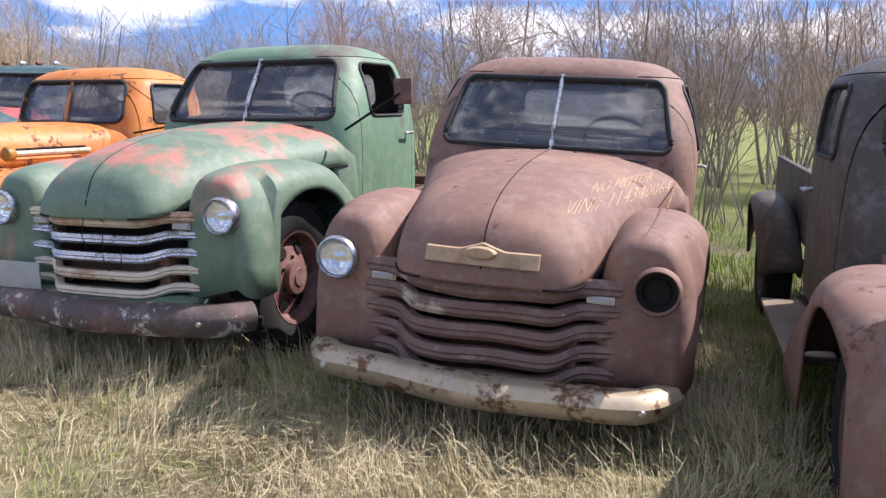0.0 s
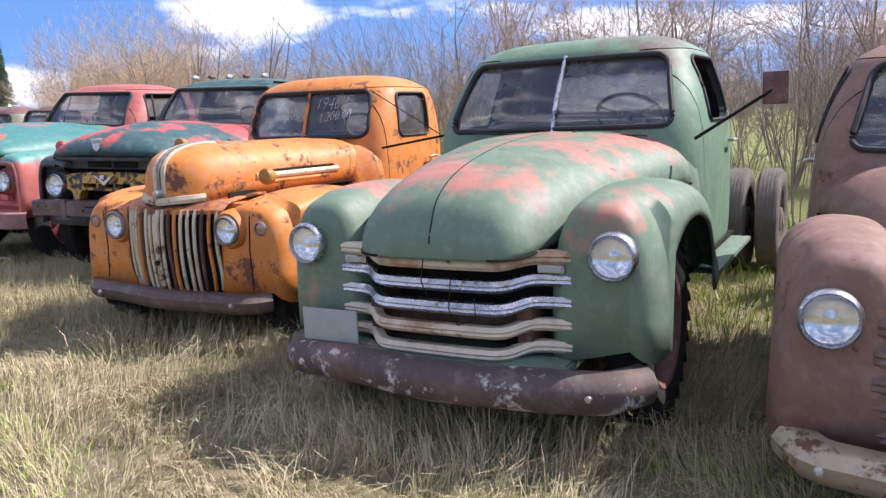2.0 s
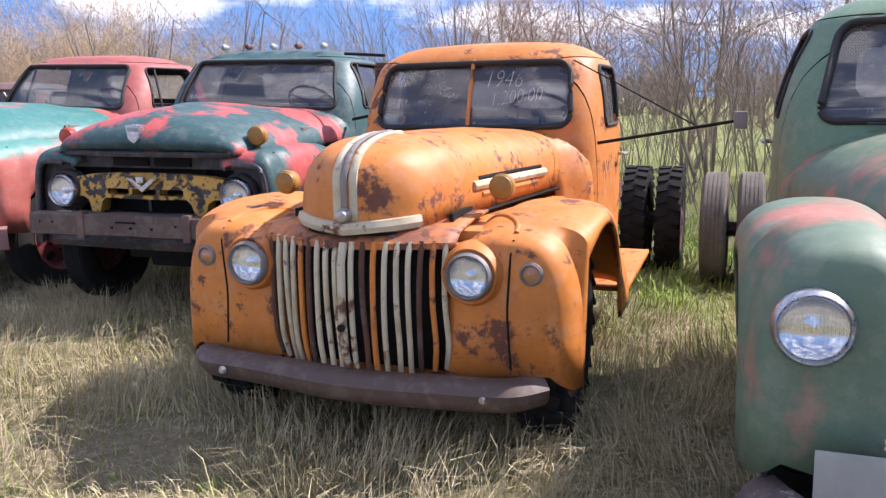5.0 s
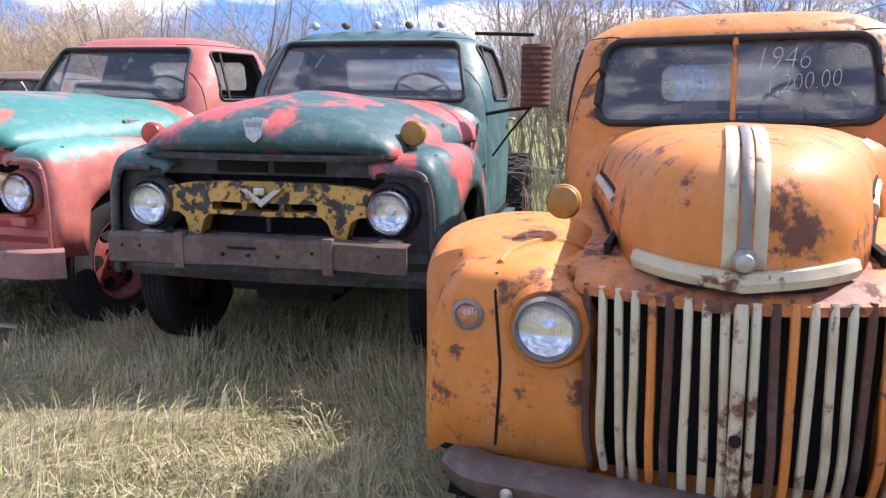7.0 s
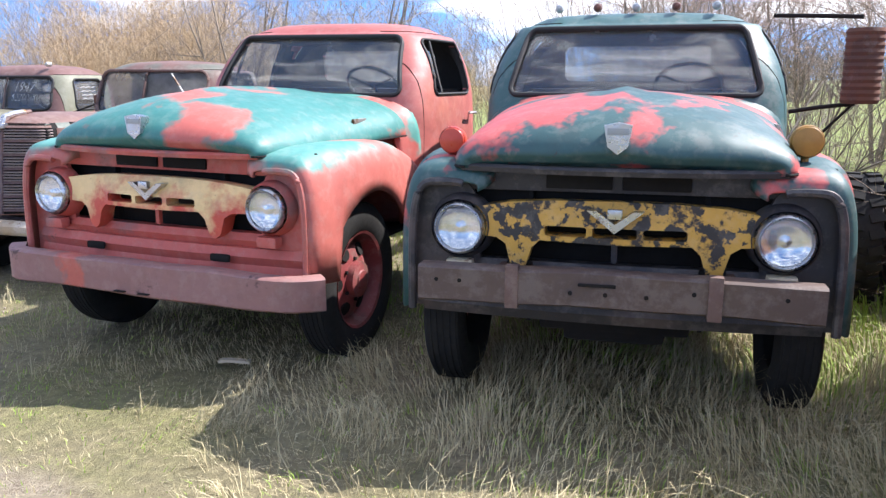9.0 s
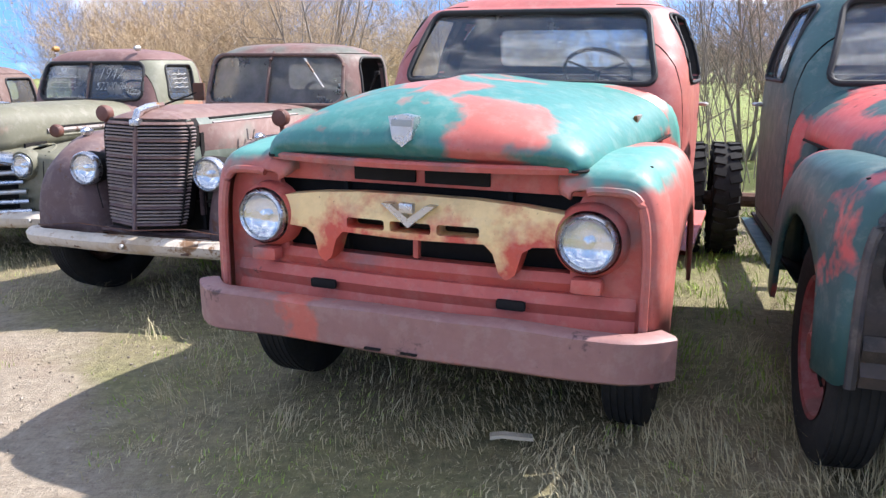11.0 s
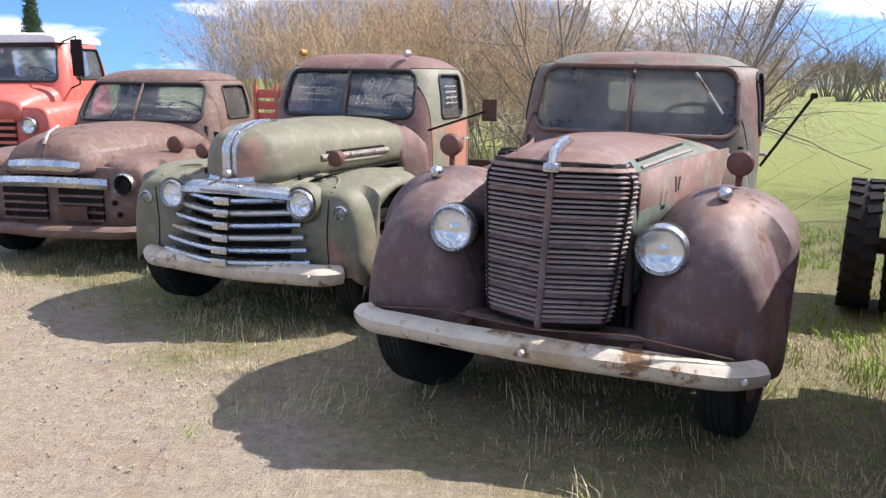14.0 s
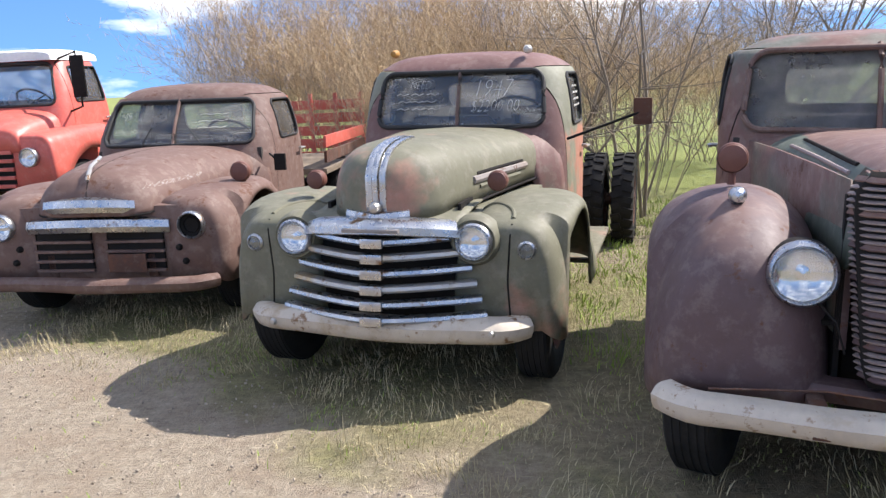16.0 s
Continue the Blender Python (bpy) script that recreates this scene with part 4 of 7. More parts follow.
def ford46(name, x, y, ang, lean, h, paint, o):
    """Mid-forties truck with a tall pointed hood and full pontoon fenders."""
    root = thing(name, pose(x, y, 0, 0, lean, ang), o["label"], "truck", "old trucks in a row")
    R, ax, hs = o["R"], 0.42, o["half"]
    hood = hood_mesh([(-0.145, 0.05, h + 0.38, h + 0.165, 2.4), (-0.11, 0.16, h + 0.44, h + 0.165, 2.7), (-0.04, 0.25, h + 0.49, h + 0.165, 2.9), (0.06, 0.31, h + 0.52, h + 0.17, 3.0), (0.25, 0.36, h + 0.54, h + 0.18, 3.2), (0.70, 0.44, h + 0.535, h + 0.19, 3.4), (1.15, 0.53, h + 0.53, h + 0.20, 3.6), (1.50, 0.60, h + 0.525, h + 0.20, 3.8)], crease=0.008)
    hb = BVHTree.FromBMesh(hood)
    part("hood", hood, paint, root, o.get("hood_label", ""), thick=0.015)
    for s in (-1, 1):
        part("fender", fender_mesh([(-0.06, hs - 0.08, 0.83, h + 0.08, h - 0.44, h - 0.40, 3.8), (-0.04, hs - 0.12, 0.88, h + 0.13, h - 0.48, h - 0.44, 3.6), (0.03, hs - 0.14, 0.925, h + 0.165, h - 0.48, h - 0.47, 3.4), (0.20, hs - 0.14, 0.96, h + 0.20, h - 0.3, h - 0.47, 3.1), (0.45, hs - 0.12, 0.975, h + 0.225, h - 0.2, h - 0.44, 2.9), (0.75, hs - 0.08, 0.975, h + 0.215, h - 0.1, h - 0.42, 2.8), (1.05, hs - 0.02, 0.97, h + 0.12, h - 0.1, h - 0.42, 2.6), (1.28, hs, 0.97, h - 0.06, h - 0.2, h - 0.42, 2.6), (1.46, hs + 0.02, 0.95, h - 0.32, h - 0.4, h - 0.42, 2.6)], s, (ax, R, R * 1.16, 0.12)), paint, root, o.get("fender_label", ""), thick=0.015)
        headlight(root, s * hs, -0.092, h + o.get("lamp_up", 0), 0.083, o["ring"])
        part("lamp_collar", lathe(bmesh.new(), [(0.135, 0.06), (0.128, 0.0), (0.112, -0.03), (0.098, -0.022), (0.096, 0.03)], 30, Matrix.Translation((s * hs, -0.07, h + o.get("lamp_up", 0)))), paint, root)
        q = part("parking_lamp", lathe(bmesh.new(), [(0.05, 0.04), (0.048, -0.01), (0.038, -0.018), (0.034, -0.01)], 22, Matrix.Translation((s * 0.755, -0.055, h + 0.015))), o["ring"], root)
        part("lens", lathe(bmesh.new(), [(0.036, -0.008), (0.02, -0.022), (0.0, -0.026)], 20, Matrix.Translation((s * 0.755, -0.055, h + 0.015))), M["lens"], q)
        fb = BVHTree.FromBMesh(fender_mesh([(-0.06, hs - 0.08, 0.83, h + 0.08, h - 0.44, h - 0.40, 3.8), (-0.04, hs - 0.12, 0.88, h + 0.13, h - 0.48, h - 0.44, 3.6), (0.03, hs - 0.14, 0.925, h + 0.165, h - 0.48, h - 0.47, 3.4), (0.20, hs - 0.14, 0.96, h + 0.20, h - 0.3, h - 0.47, 3.1)], s, (5, 0, 0.1, 0), 12))
        sm = project(fb, [(s * (0.655 + 0.02 * abs(u)), h - 0.15 + 0.29 * u) for u in np.linspace(-1, 1, 12)], 1, 1, 0.0)
        part("fender_seam", tube(bmesh.new(), sm, 0.005, 6), M["dark"], root)
        fr = fender_mesh([(-0.06, hs - 0.08, 0.83, h + 0.08, h - 0.44, h - 0.40, 3.8), (-0.04, hs - 0.12, 0.88, h + 0.13, h - 0.48, h - 0.44, 3.6), (0.03, hs - 0.14, 0.925, h + 0.165, h - 0.48, h - 0.47, 3.4), (0.20, hs - 0.14, 0.96, h + 0.20, h - 0.3, h - 0.47, 3.1), (0.45, hs - 0.12, 0.975, h + 0.225, h - 0.2, h - 0.44, 2.9)], s, (5, 0, 0.1, 0), 20)
        fbt = BVHTree.FromBMesh(fr)
        arch_ = []
        for k in range(14):
            t_ = k / 13
            px_, py_ = s * (0.675 - 0.29 * (1 - math.cos(t_ * math.pi)) * 0.42), 0.02 + 0.30 * math.sin(t_ * math.pi * 0.55)
            hit = fbt.ray_cast(Vector((px_, py_, h + 1)), Vector((0, 0, -1)))[0]
            if hit is not None:
                arch_.append(hit)
        if len(arch_) > 4:
            part("fender_bead", tube(bmesh.new(), arch_, 0.011, 8), paint, root)
        q = marker_lamp(root, s * 0.535, 0.30, h + 0.315, 0.055, o["lens"], o["lens"], 0.0)
        # louvre trim on the hood's side
        pts = lambda z, a, b: [v - Vector((s * 0.006, 0, 0)) for v in project(hb, [(yy, z) for yy in np.linspace(a, b, 7)], 0, s, 0.0)]
        for k, (a, b, zz, rr) in enumerate(((0.44, 1.12, h + 0.336, 0.012), (0.38, 1.16, h + 0.305, 0.024), (0.46, 1.06, h + 0.262, 0.015))):
            pl = pts(zz, a, b)
            if len(pl) > 2:
                part("side_louvre", tube(bmesh.new(), pl, rr, 8), o["trim"] if k == 1 else M["dark"] if k == 0 else o["trim2"], root)
    # front panel between the lamps
    W = hs - 0.1
    bm = bmesh.new()
    pts = []
    for k in range(17):
        u = -1 + k / 8
        yy = -0.05 - 0.13 * (1 - abs(u) ** 1.6)
        pts.append([(W * 1.08 * u, yy + d, z) for d, z in ((0.45, h + 0.20), (0.22, h + 0.19), (0.06, h + 0.165), (0.0, h + 0.125), (0.0, h + 0.10), (0.1, h + 0.10))])
    grid(bm, pts)
    part("front_panel", bm, o.get("panel_paint", paint), root, thick=0.012)
    part("front_shelf", box(bmesh.new(), -0.62, 0.62, 0.05, 1.3, h + 0.1, h + 0.16, 0.02), paint, root)
    part("grille_cavity", box(bmesh.new(), -W * 1.05, W * 1.05, 0.08, 0.12, h - 0.5, h + 0.15, 0.01), M["dark"], root)
    o["grille"](root, h + o.get("lamp_up", 0) * 0.6, W, o, paint)
    # hood ornament trim: upright strip and vee
    up = [v + Vector((0, -0.006, 0.004)) for v in project(hb, [(0, z) for z in np.linspace(h + 0.21, h + 0.42, 8)], 1, 1, 0.004)]
    up += [hb.ray_cast(Vector((0, yy, h + 2)), Vector((0, 0, -1)))[0] + Vector((0, -0.004, 0.010)) for yy in (-0.10, -0.06, -0.01, 0.06, 0.14, 0.24, 0.34)]
    for s in (-1, 0, 1):
        bm = bmesh.new()
        half = 0.017 if s else 0.014
        rows_ = []
        for v in up:
            ctr = v + Vector((s * 0.037, abs(s) * 0.010, -abs(s) * 0.004))
            rows_.append([ctr + Vector((k * half, 0.02, -0.012)) if abs(k) > 1 else ctr + Vector((k * half, -0.004 * (1 - abs(k)), 0.006 * (1 - abs(k)))) for k in (-1.05, -1, -0.4, 0.4, 1, 1.05)])
        grid(bm, rows_)
        part("hood_strip", bm, o["strip"][s + 1], root, thick=0.004)
    lip = [v for v in spline([(-0.145, 0.05), (-0.11, 0.16), (-0.04, 0.25), (0.06, 0.31), (0.2, 0.35)], 16)]
    edge_ = [(-w, y) for y, w in lip[::-1]] + [(0.0, -0.155)] + [(w, y) for y, w in lip]
    vee = [(x_, y_ - 0.012, h + 0.178 + 0.030 * abs(x_) / 0.33) for x_, y_ in edge_ if abs(x_) < o["vee_half"]]
    part("hood_vee", sweep(bmesh.new(), vee, [(-0.02, -0.025), (0.010, -0.023), (0.018, 0.0), (0.010, 0.025), (-0.02, 0.027)]), o["strip"][0], root)
    part("vee_boss", lathe(bmesh.new(), [(0.0, -0.03), (0.022, -0.026), (0.03, -0.01), (0.032, 0.02)], 16, Matrix.Translation((0, -0.165, h + 0.235))), M["chrome_old"], root)
    part("hood_gap", tube(bmesh.new(), [(x_ * 1.01, y_, h + 0.158) for x_, y_ in edge_], 0.007, 6), M["dark"], root)
    for s in (-1, 1):
        part("hood_gap", tube(bmesh.new(), [(s * (w_ + 0.003), y_, z_) for y_, w_, z_ in ((0.2, 0.35, h + 0.176), (0.70, 0.442, h + 0.188), (1.15, 0.532, h + 0.198), (1.48, 0.60, h + 0.20))], 0.008, 6), M["dark"], root)
    bumper(root, o["bw"], -0.22, o["bz"], o["bh"], o["bumper"], 0.10, 0.07, 0.05, True, (-0.6, 0.6), o["bumper_label"])
    for s in (-1, 1):
        part("bumper_iron", box(bmesh.new(), s * 0.42 - 0.03, s * 0.42 + 0.03, -0.2, 0.2, o["bz"] - 0.04, o["bz"] + 0.04, 0.01), M["frame"], root)
    c = cab_numbers(h - 0.3, h + 0.50, h + 0.885, h + 1.04, 0.76, 0.70, 1.36, 1.46, 1.60, 2.62,
                    rrect(0.60, 0.185, 0.085, 6, 0, h + 0.715, 0, 0.05), rrect(0.36, 0.10, 0.06, 6, 0, h + 0.72), rrect(0.25, 0.175, 0.06, 6, 2.0, h + 0.70, 0.1, 0.05), rrect(0.40, 0.62, 0.08, 5, 1.98, h + 0.30, 0.04),
                    divider=(0.012, o["div"]), wipers=((0.25, 0.25, 8),), handle=(2.27, h + 0.33), dusty=True, gasket=M["gasket"], door_paint=o.get("door_paint", paint), vee=0.03)
    bvh = cab(root, c, o.get("cab_paint", paint))
    part("cowl", hood_mesh([(1.30, 0.58, h + 0.505, h - 0.3, 4), (1.42, 0.68, h + 0.515, h - 0.3, 4.5), (1.52, 0.74, h + 0.51, h - 0.3, 5.5)], 6, 24, False), o.get("cab_paint", paint), root, thick=0.015)
    axle(root, ax, R, R, 0.2, o["rim"], 0.76, False, o["lug"], o.get("steer", 0))
    engine_blocker(root, 0.28, h + 0.12)
    underside_blocker(root, 0.74, 0.95, 2.62, h - 0.31)
    underside_blocker(root, 0.55, 0.13, 0.95, h - 0.1)
    running_board(root, 0.6, 0.95, 1.4, 2.6, h - 0.36, o.get("board", paint))
    chassis(root, 0.25, 5.4 if not o.get("pickup") else 4.6, h - 0.25, M["frame"])
    if o.get("pickup"):
        axle(root, 3.6, R, R, 0.19, M["frame"], 0.78)
        box_ = part("cargo_box", box(box(box(bmesh.new(), -0.66, 0.66, 2.72, 4.7, h - 0.1, h - 0.06, 0.01), -0.68, -0.64, 2.72, 4.7, h - 0.1, h + 0.36, 0.012), 0.64, 0.68, 2.72, 4.7, h - 0.1, h + 0.36, 0.012), P["dark_olive"], root)
        for s in (-1, 1):
            part("rear_fender", fender_mesh([(3.08, 0.66, 0.80, h - 0.1, h - 0.3, h - 0.3, 2.6), (3.14, 0.66, 0.90, h + 0.05, h - 0.34, h - 0.34, 2.5), (3.3, 0.66, 0.95, h + 0.15, h - 0.34, h - 0.34, 2.4), (3.6, 0.66, 0.96, h + 0.18, h - 0.34, h - 0.34, 2.4), (3.9, 0.66, 0.95, h + 0.12, h - 0.34, h - 0.34, 2.4), (4.15, 0.66, 0.9, h - 0.1, h - 0.34, h - 0.34, 2.4)], s, (3.6, R, R * 1.1, -9)), P["dark_olive"], root, thick=0.012)
    else:
        axle(root, 4.1, R, R, 0.21, M["frame"], 0.98, True, 0.022)
    return root, hb, bvh


def upright_grille(root, h, W, o, paint):
    """Upright slats, cream and rust, some bent."""
    n = 9
    for s in (-1, 1):
        for k in range(n):
            u = (k + 0.8) / (n + 0.3)
            x = s * W * u * 1.02
            yt = -0.05 - 0.13 * (1 - u ** 1.6)
            b = random.uniform(-1, 1) * 0.012
            low = h - 0.46 + 0.05 * u
            pts = [(x * 1.02, yt + 0.01, h + 0.13), (x * 1.01, yt - 0.012, h + 0.05), (x + b * 0.4, yt - 0.02, h - 0.12), (x + b, yt - 0.012 + abs(b), h - 0.3), (x * 0.97 + b * 0.6, yt + 0.02, low)]
            mt = o["slats"][(k * 3 + (1 if s > 0 else 0)) % len(o["slats"])]
            part("grille_slat", tube(bmesh.new(), spline(pts, 12).tolist(), 0.0125, 8), mt, root)
    part("grille_centre_bar", tube(bmesh.new(), [(0, -0.175, h + 0.125), (0, -0.205, h + 0.05), (0, -0.21, h - 0.15), (0, -0.2, h - 0.32), (0, -0.15, h - 0.48)], 0.018, 8), o["slats"][0], root)
    part("crank_hole", lathe(bmesh.new(), [(0.0, -0.004), (0.016, -0.004), (0.016, 0.01)], 14, Matrix.Translation((0, -0.228, h - 0.22))), M["dark"], root)
    part("grille_base", box(bmesh.new(), -W * 0.95, W * 0.95, -0.16, 0.06, h - 0.5, h - 0.46, 0.012), paint, root)


def bar_grille(root, h, W, o, paint):
    """Broad chromed header and six level bars that widen downwards, with a bright spine."""
    part("grille_header", sweep(bmesh.new(), [(0.42 * u, -0.10 - 0.14 * (1 - abs(u) ** 1.8), h + 0.105 - 0.035 * abs(u) ** 2) for u in np.linspace(-1, 1, 25)], [(-0.06, -0.035), (0.0, -0.035), (0.016, -0.025), (0.012, 0.012), (-0.02, 0.038), (-0.09, 0.05)]), M["chrome"], root)
    part("name_strip", box(bmesh.new(), -0.15, 0.15, -0.262, -0.23, h + 0.085, h + 0.105, 0.004), M["steel"], root)
    for k in range(6):
        z = h + 0.03 - 0.078 * k
        w = 0.42 + 0.028 * k
        y0 = -0.06 - 0.012 * k
        part("grille_bar", sweep(bmesh.new(), [(w * u, y0 - 0.17 * (1 - abs(u) ** 1.5), z + 0.012 * abs(u)) for u in np.linspace(-1, 1, 27)], [(-0.05, -0.018), (0.0, -0.02), (0.014, -0.006), (0.010, 0.012), (-0.01, 0.02), (-0.05, 0.014)]), M["chrome_old"] if k in (1, 3) else M["chrome"], root)
        part("spine_block", box(bmesh.new(), -0.06, 0.06, y0 - 0.195, y0 - 0.15, z - 0.026, z + 0.026, 0.012), M["chrome"], root)
    part("grille_back", box(bmesh.new(), -0.5, 0.5, -0.02, 0.02, h - 0.44, h + 0.1, 0.01), M["dark"], root)


def ford53(name, x, y, ang, lean, h, paint, o):
    """Broad mid-fifties truck: wide hood, lamps in a deep mouth with a slotted bar between them."""
    root = thing(name, pose(x, y, 0, 0, lean, ang), o["label"], "truck", "old trucks in a row")
    R, ax, hs = o["R"], 0.60, o["half"]
    hood_rows = [(-0.10, 0.62, h + 0.30, h + 0.26, 5.0), (-0.12, 0.66, h + 0.345, h + 0.26, 4.0), (-0.06, 0.70, h + 0.425, h + 0.26, 3.0), (0.10, 0.73, h + 0.51, h + 0.25, 2.3), (0.45, 0.76, h + 0.575, h + 0.25, 2.1), (0.95, 0.80, h + 0.58, h + 0.27, 2.1), (1.45, 0.84, h + 0.56, h + 0.28, 2.6)]
    hood = hood_mesh(hood_rows, crease=0.020)
    hood_lines(root, hood_rows, False, lambda x, y: 0.10 * (x / 0.7) ** 2 * max(0, 1 - y / 1.3))
    for v in hood.verts:
        v.co.y += 0.10 * (v.co.x / 0.7) ** 2 * max(0, 1 - v.co.y / 1.3)
    hb = BVHTree.FromBMesh(hood)
    part("hood", hood, o.get("hood_paint", paint), root, o.get("hood_label", ""), thick=0.02)
    lip = [(0.66 * u, -0.10 + 0.10 * u * u, h + 0.27) for u in np.linspace(-1, 1, 25)]
    part("hood_lip", sweep(bmesh.new(), lip, [(-0.05, -0.02), (0.004, -0.02), (0.01, 0.0), (0.0, 0.012), (-0.05, 0.012)]), o["mouth"], root)
    for s in (-1, 1):
        part("fender", fender_mesh([(-0.02, hs - 0.08, hs + 0.22, h + 0.20, h + 0.16, h - 0.36, 4.5), (0.0, hs - 0.12, hs + 0.26, h + 0.25, h + 0.18, h - 0.38, 4.2), (0.06, hs - 0.14, hs + 0.285, h + 0.285, h + 0.2, h - 0.38, 3.8), (0.25, hs - 0.14, hs + 0.305, h + 0.31, h + 0.15, h - 0.40, 3.2), (0.55, hs - 0.1, hs + 0.315, h + 0.315, h - 0.1, h - 0.42, 3.0), (0.95, hs - 0.06, hs + 0.31, h + 0.29, h - 0.1, h - 0.42, 3.0), (1.25, hs, hs + 0.30, h + 0.20, h - 0.1, h - 0.42, 3.0), (1.5, hs + 0.05, hs + 0.27, h + 0.08, h - 0.2, h - 0.42, 3.0)], s, (ax, R, R * 1.17, 0.2), cap=False), o.get("fender_paint", paint), root, o.get("fender_label", ""), thick=0.02)
        # recess with the lamp
        edge_ = []
        for k in range(25):
            cc, ss = sup(math.pi * k / 24, 4.5)
            edge_.append((s * (hs + 0.07 - cc * 0.15), h - 0.38 + 0.58 * ss))
        part("lamp_recess", prism(bmesh.new(), edge_, 1, 0.05, 0.08), o["mouth"], root)
        headlight(root, s * hs, -0.02, h, 0.098, M["chrome"])
        part("lamp_bucket", lathe(bmesh.new(), [(0.125, 0.0), (0.14, 0.03), (0.15, 0.09)], 28, Matrix.Translation((s * hs, -0.02, h))), o["mouth"], root)
        part("parking_lamp", box(bmesh.new(), s * hs - 0.06, s * hs + 0.06, -0.04, 0.03, h - 0.20, h - 0.14, 0.02), o["park"], root)
        part("mouth_rim", tube(bmesh.new(), [(p_, -0.012, z_) for p_, z_ in edge_[10:]], 0.019, 8), o["rimpaint"], root)
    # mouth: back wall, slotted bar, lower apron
    # black back wall: the mouth's deep shade is put into its colour
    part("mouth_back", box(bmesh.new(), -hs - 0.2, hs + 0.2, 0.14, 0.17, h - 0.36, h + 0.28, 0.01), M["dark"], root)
    part("upper_panel", box(bmesh.new(), -hs + 0.02, hs - 0.02, 0.06, 0.10, h + 0.16, h + 0.27, 0.01), o["mouth"], root)
    W = hs - 0.06
    half = [(0.0, h + 0.135), (0.25, h + 0.132), (0.45, h + 0.118), (W, h + 0.09), (W, h - 0.03), (0.50, h - 0.035), (0.46, h - 0.06), (0.435, h - 0.15), (0.40, h - 0.175), (0.37, h - 0.15), (0.345, h - 0.07), (0.31, h - 0.035), (0.0, h - 0.04)]
    outline = dense(half + [(-p_, z_) for p_, z_ in half[-2:0:-1]], 0.04)
    me = to_mesh("bar", prism(bmesh.new(), outline, 1, -0.06, 0.04), smooth=False)
    me.materials.append(o["bar"])
    cut = bmesh.new()
    for x0, x1 in ((-0.29, -0.115), (-0.09, 0.09), (0.115, 0.29)):
        prism(cut, rrect((x1 - x0) / 2, 0.022, 0.012, 4, (x0 + x1) / 2, h + 0.008), 1, -0.3, 0.3)
    me = boolean(me, to_mesh("cut", cut, smooth=False), "DIFFERENCE", "grille_bar")
    bm = bmesh.new()
    bm.from_mesh(me)
    bmesh.ops.triangulate(bm, faces=bm.faces)
    for v in bm.verts:
        top = max(0.0, (v.co.z - h - 0.06) / 0.075)
        v.co.y += 0.06 * (v.co.x / W) ** 2 + (0.05 * top * top if v.co.y < 0 else 0.0)
    part("grille_bar", bm, o["bar"], root, o["bar_label"])
    part("mouth_strut", box(bmesh.new(), -0.012, 0.012, 0.0, 0.03, h - 0.13, h - 0.03, 0.004), o["mouth"], root)
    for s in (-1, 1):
        # black box on the panel, coloured as the shade within a slot
        part("upper_slot_shade", box(bmesh.new(), s * 0.02, s * 0.30, 0.045, 0.062, h + 0.175, h + 0.235, 0.008), M["dark"], root)
    q = part("vee_badge", prism(bmesh.new(), [(-0.115, h + 0.105), (-0.075, h + 0.105), (0, h + 0.05), (0.075, h + 0.105), (0.115, h + 0.105), (0, h + 0.012)], 1, -0.082, -0.03), M["chrome"], root)
    part("badge_block", box(bmesh.new(), -0.03, 0.03, -0.1, -0.07, h + 0.075, h + 0.115, 0.008), M["chrome"], q)
    for k, (zt, zb, yo) in enumerate(((h - 0.145, h - 0.22, 0.03), (h - 0.22, h - 0.31, 0.0), (h - 0.31, h - 0.40, 0.0))):
        part("lower_apron", sweep(bmesh.new(), [((hs + 0.18) * u, yo + 0.05 * u * u, 0) for u in np.linspace(-1, 1, 21)], [(-0.06, zb), (0.0, zb), (0.018, (zt + zb) / 2), (0.0, zt), (-0.06, zt)]), o["apron"], root)
    # hood shield badge
    e = project(hb, [(0, h + 0.40)], 1, 1, 0.0)[0]
    q = part("hood_badge", prism(bmesh.new(), [(-0.055, e.z + 0.055), (-0.04, e.z - 0.03), (0, e.z - 0.06), (0.04, e.z - 0.03), (0.055, e.z + 0.055), (0, e.z + 0.065)], 1, e.y - 0.03, e.y + 0.03), M["chrome"], root)
    part("badge_stripe", box(bmesh.new(), -0.042, 0.042, e.y - 0.034, e.y - 0.026, e.z + 0.018, e.z + 0.045, 0.003), M["plate"], q)
    bumper(root, o["bw"], -0.16, o["bz"], o["bh"], o["bumper"], o["bc"], o["bwrap"], 0.045, o["bround"], (), o["bumper_label"])
    for s in (-1, 1):
        part("bumper_iron", box(bmesh.new(), s * 0.45 - 0.04, s * 0.45 + 0.04, -0.16, 0.2, o["bz"] - 0.05, o["bz"] + 0.05, 0.01), M["frame"], root)
    c = cab_numbers(h - 0.3, h + 0.545, h + 0.95, h + 1.06, 0.90, 0.76, 1.40, 1.55, 1.80, 2.85,
                    rrect(0.74, 0.20, 0.06, 6, 0, h + 0.745, 0, 0.13), rrect(0.52, 0.125, 0.05, 6, 0, h + 0.75), rrect(0.34, 0.19, 0.05, 6, 2.2, h + 0.74, 0.14, 0.1), rrect(0.50, 0.60, 0.07, 5, 2.17, h + 0.38, 0.10),
                    wipers=((-0.25, -0.3, 6), (0.25, 0.3, 6)) if o.get("wipers") else (), handle=(2.52, h + 0.40), side_glass=o.get("side_glass", False), vent=(1.97, 2.03, h + 0.56, h + 0.92), door_paint=o.get("cab_paint", paint))
    bvh = cab(root, c, o.get("cab_paint", paint))
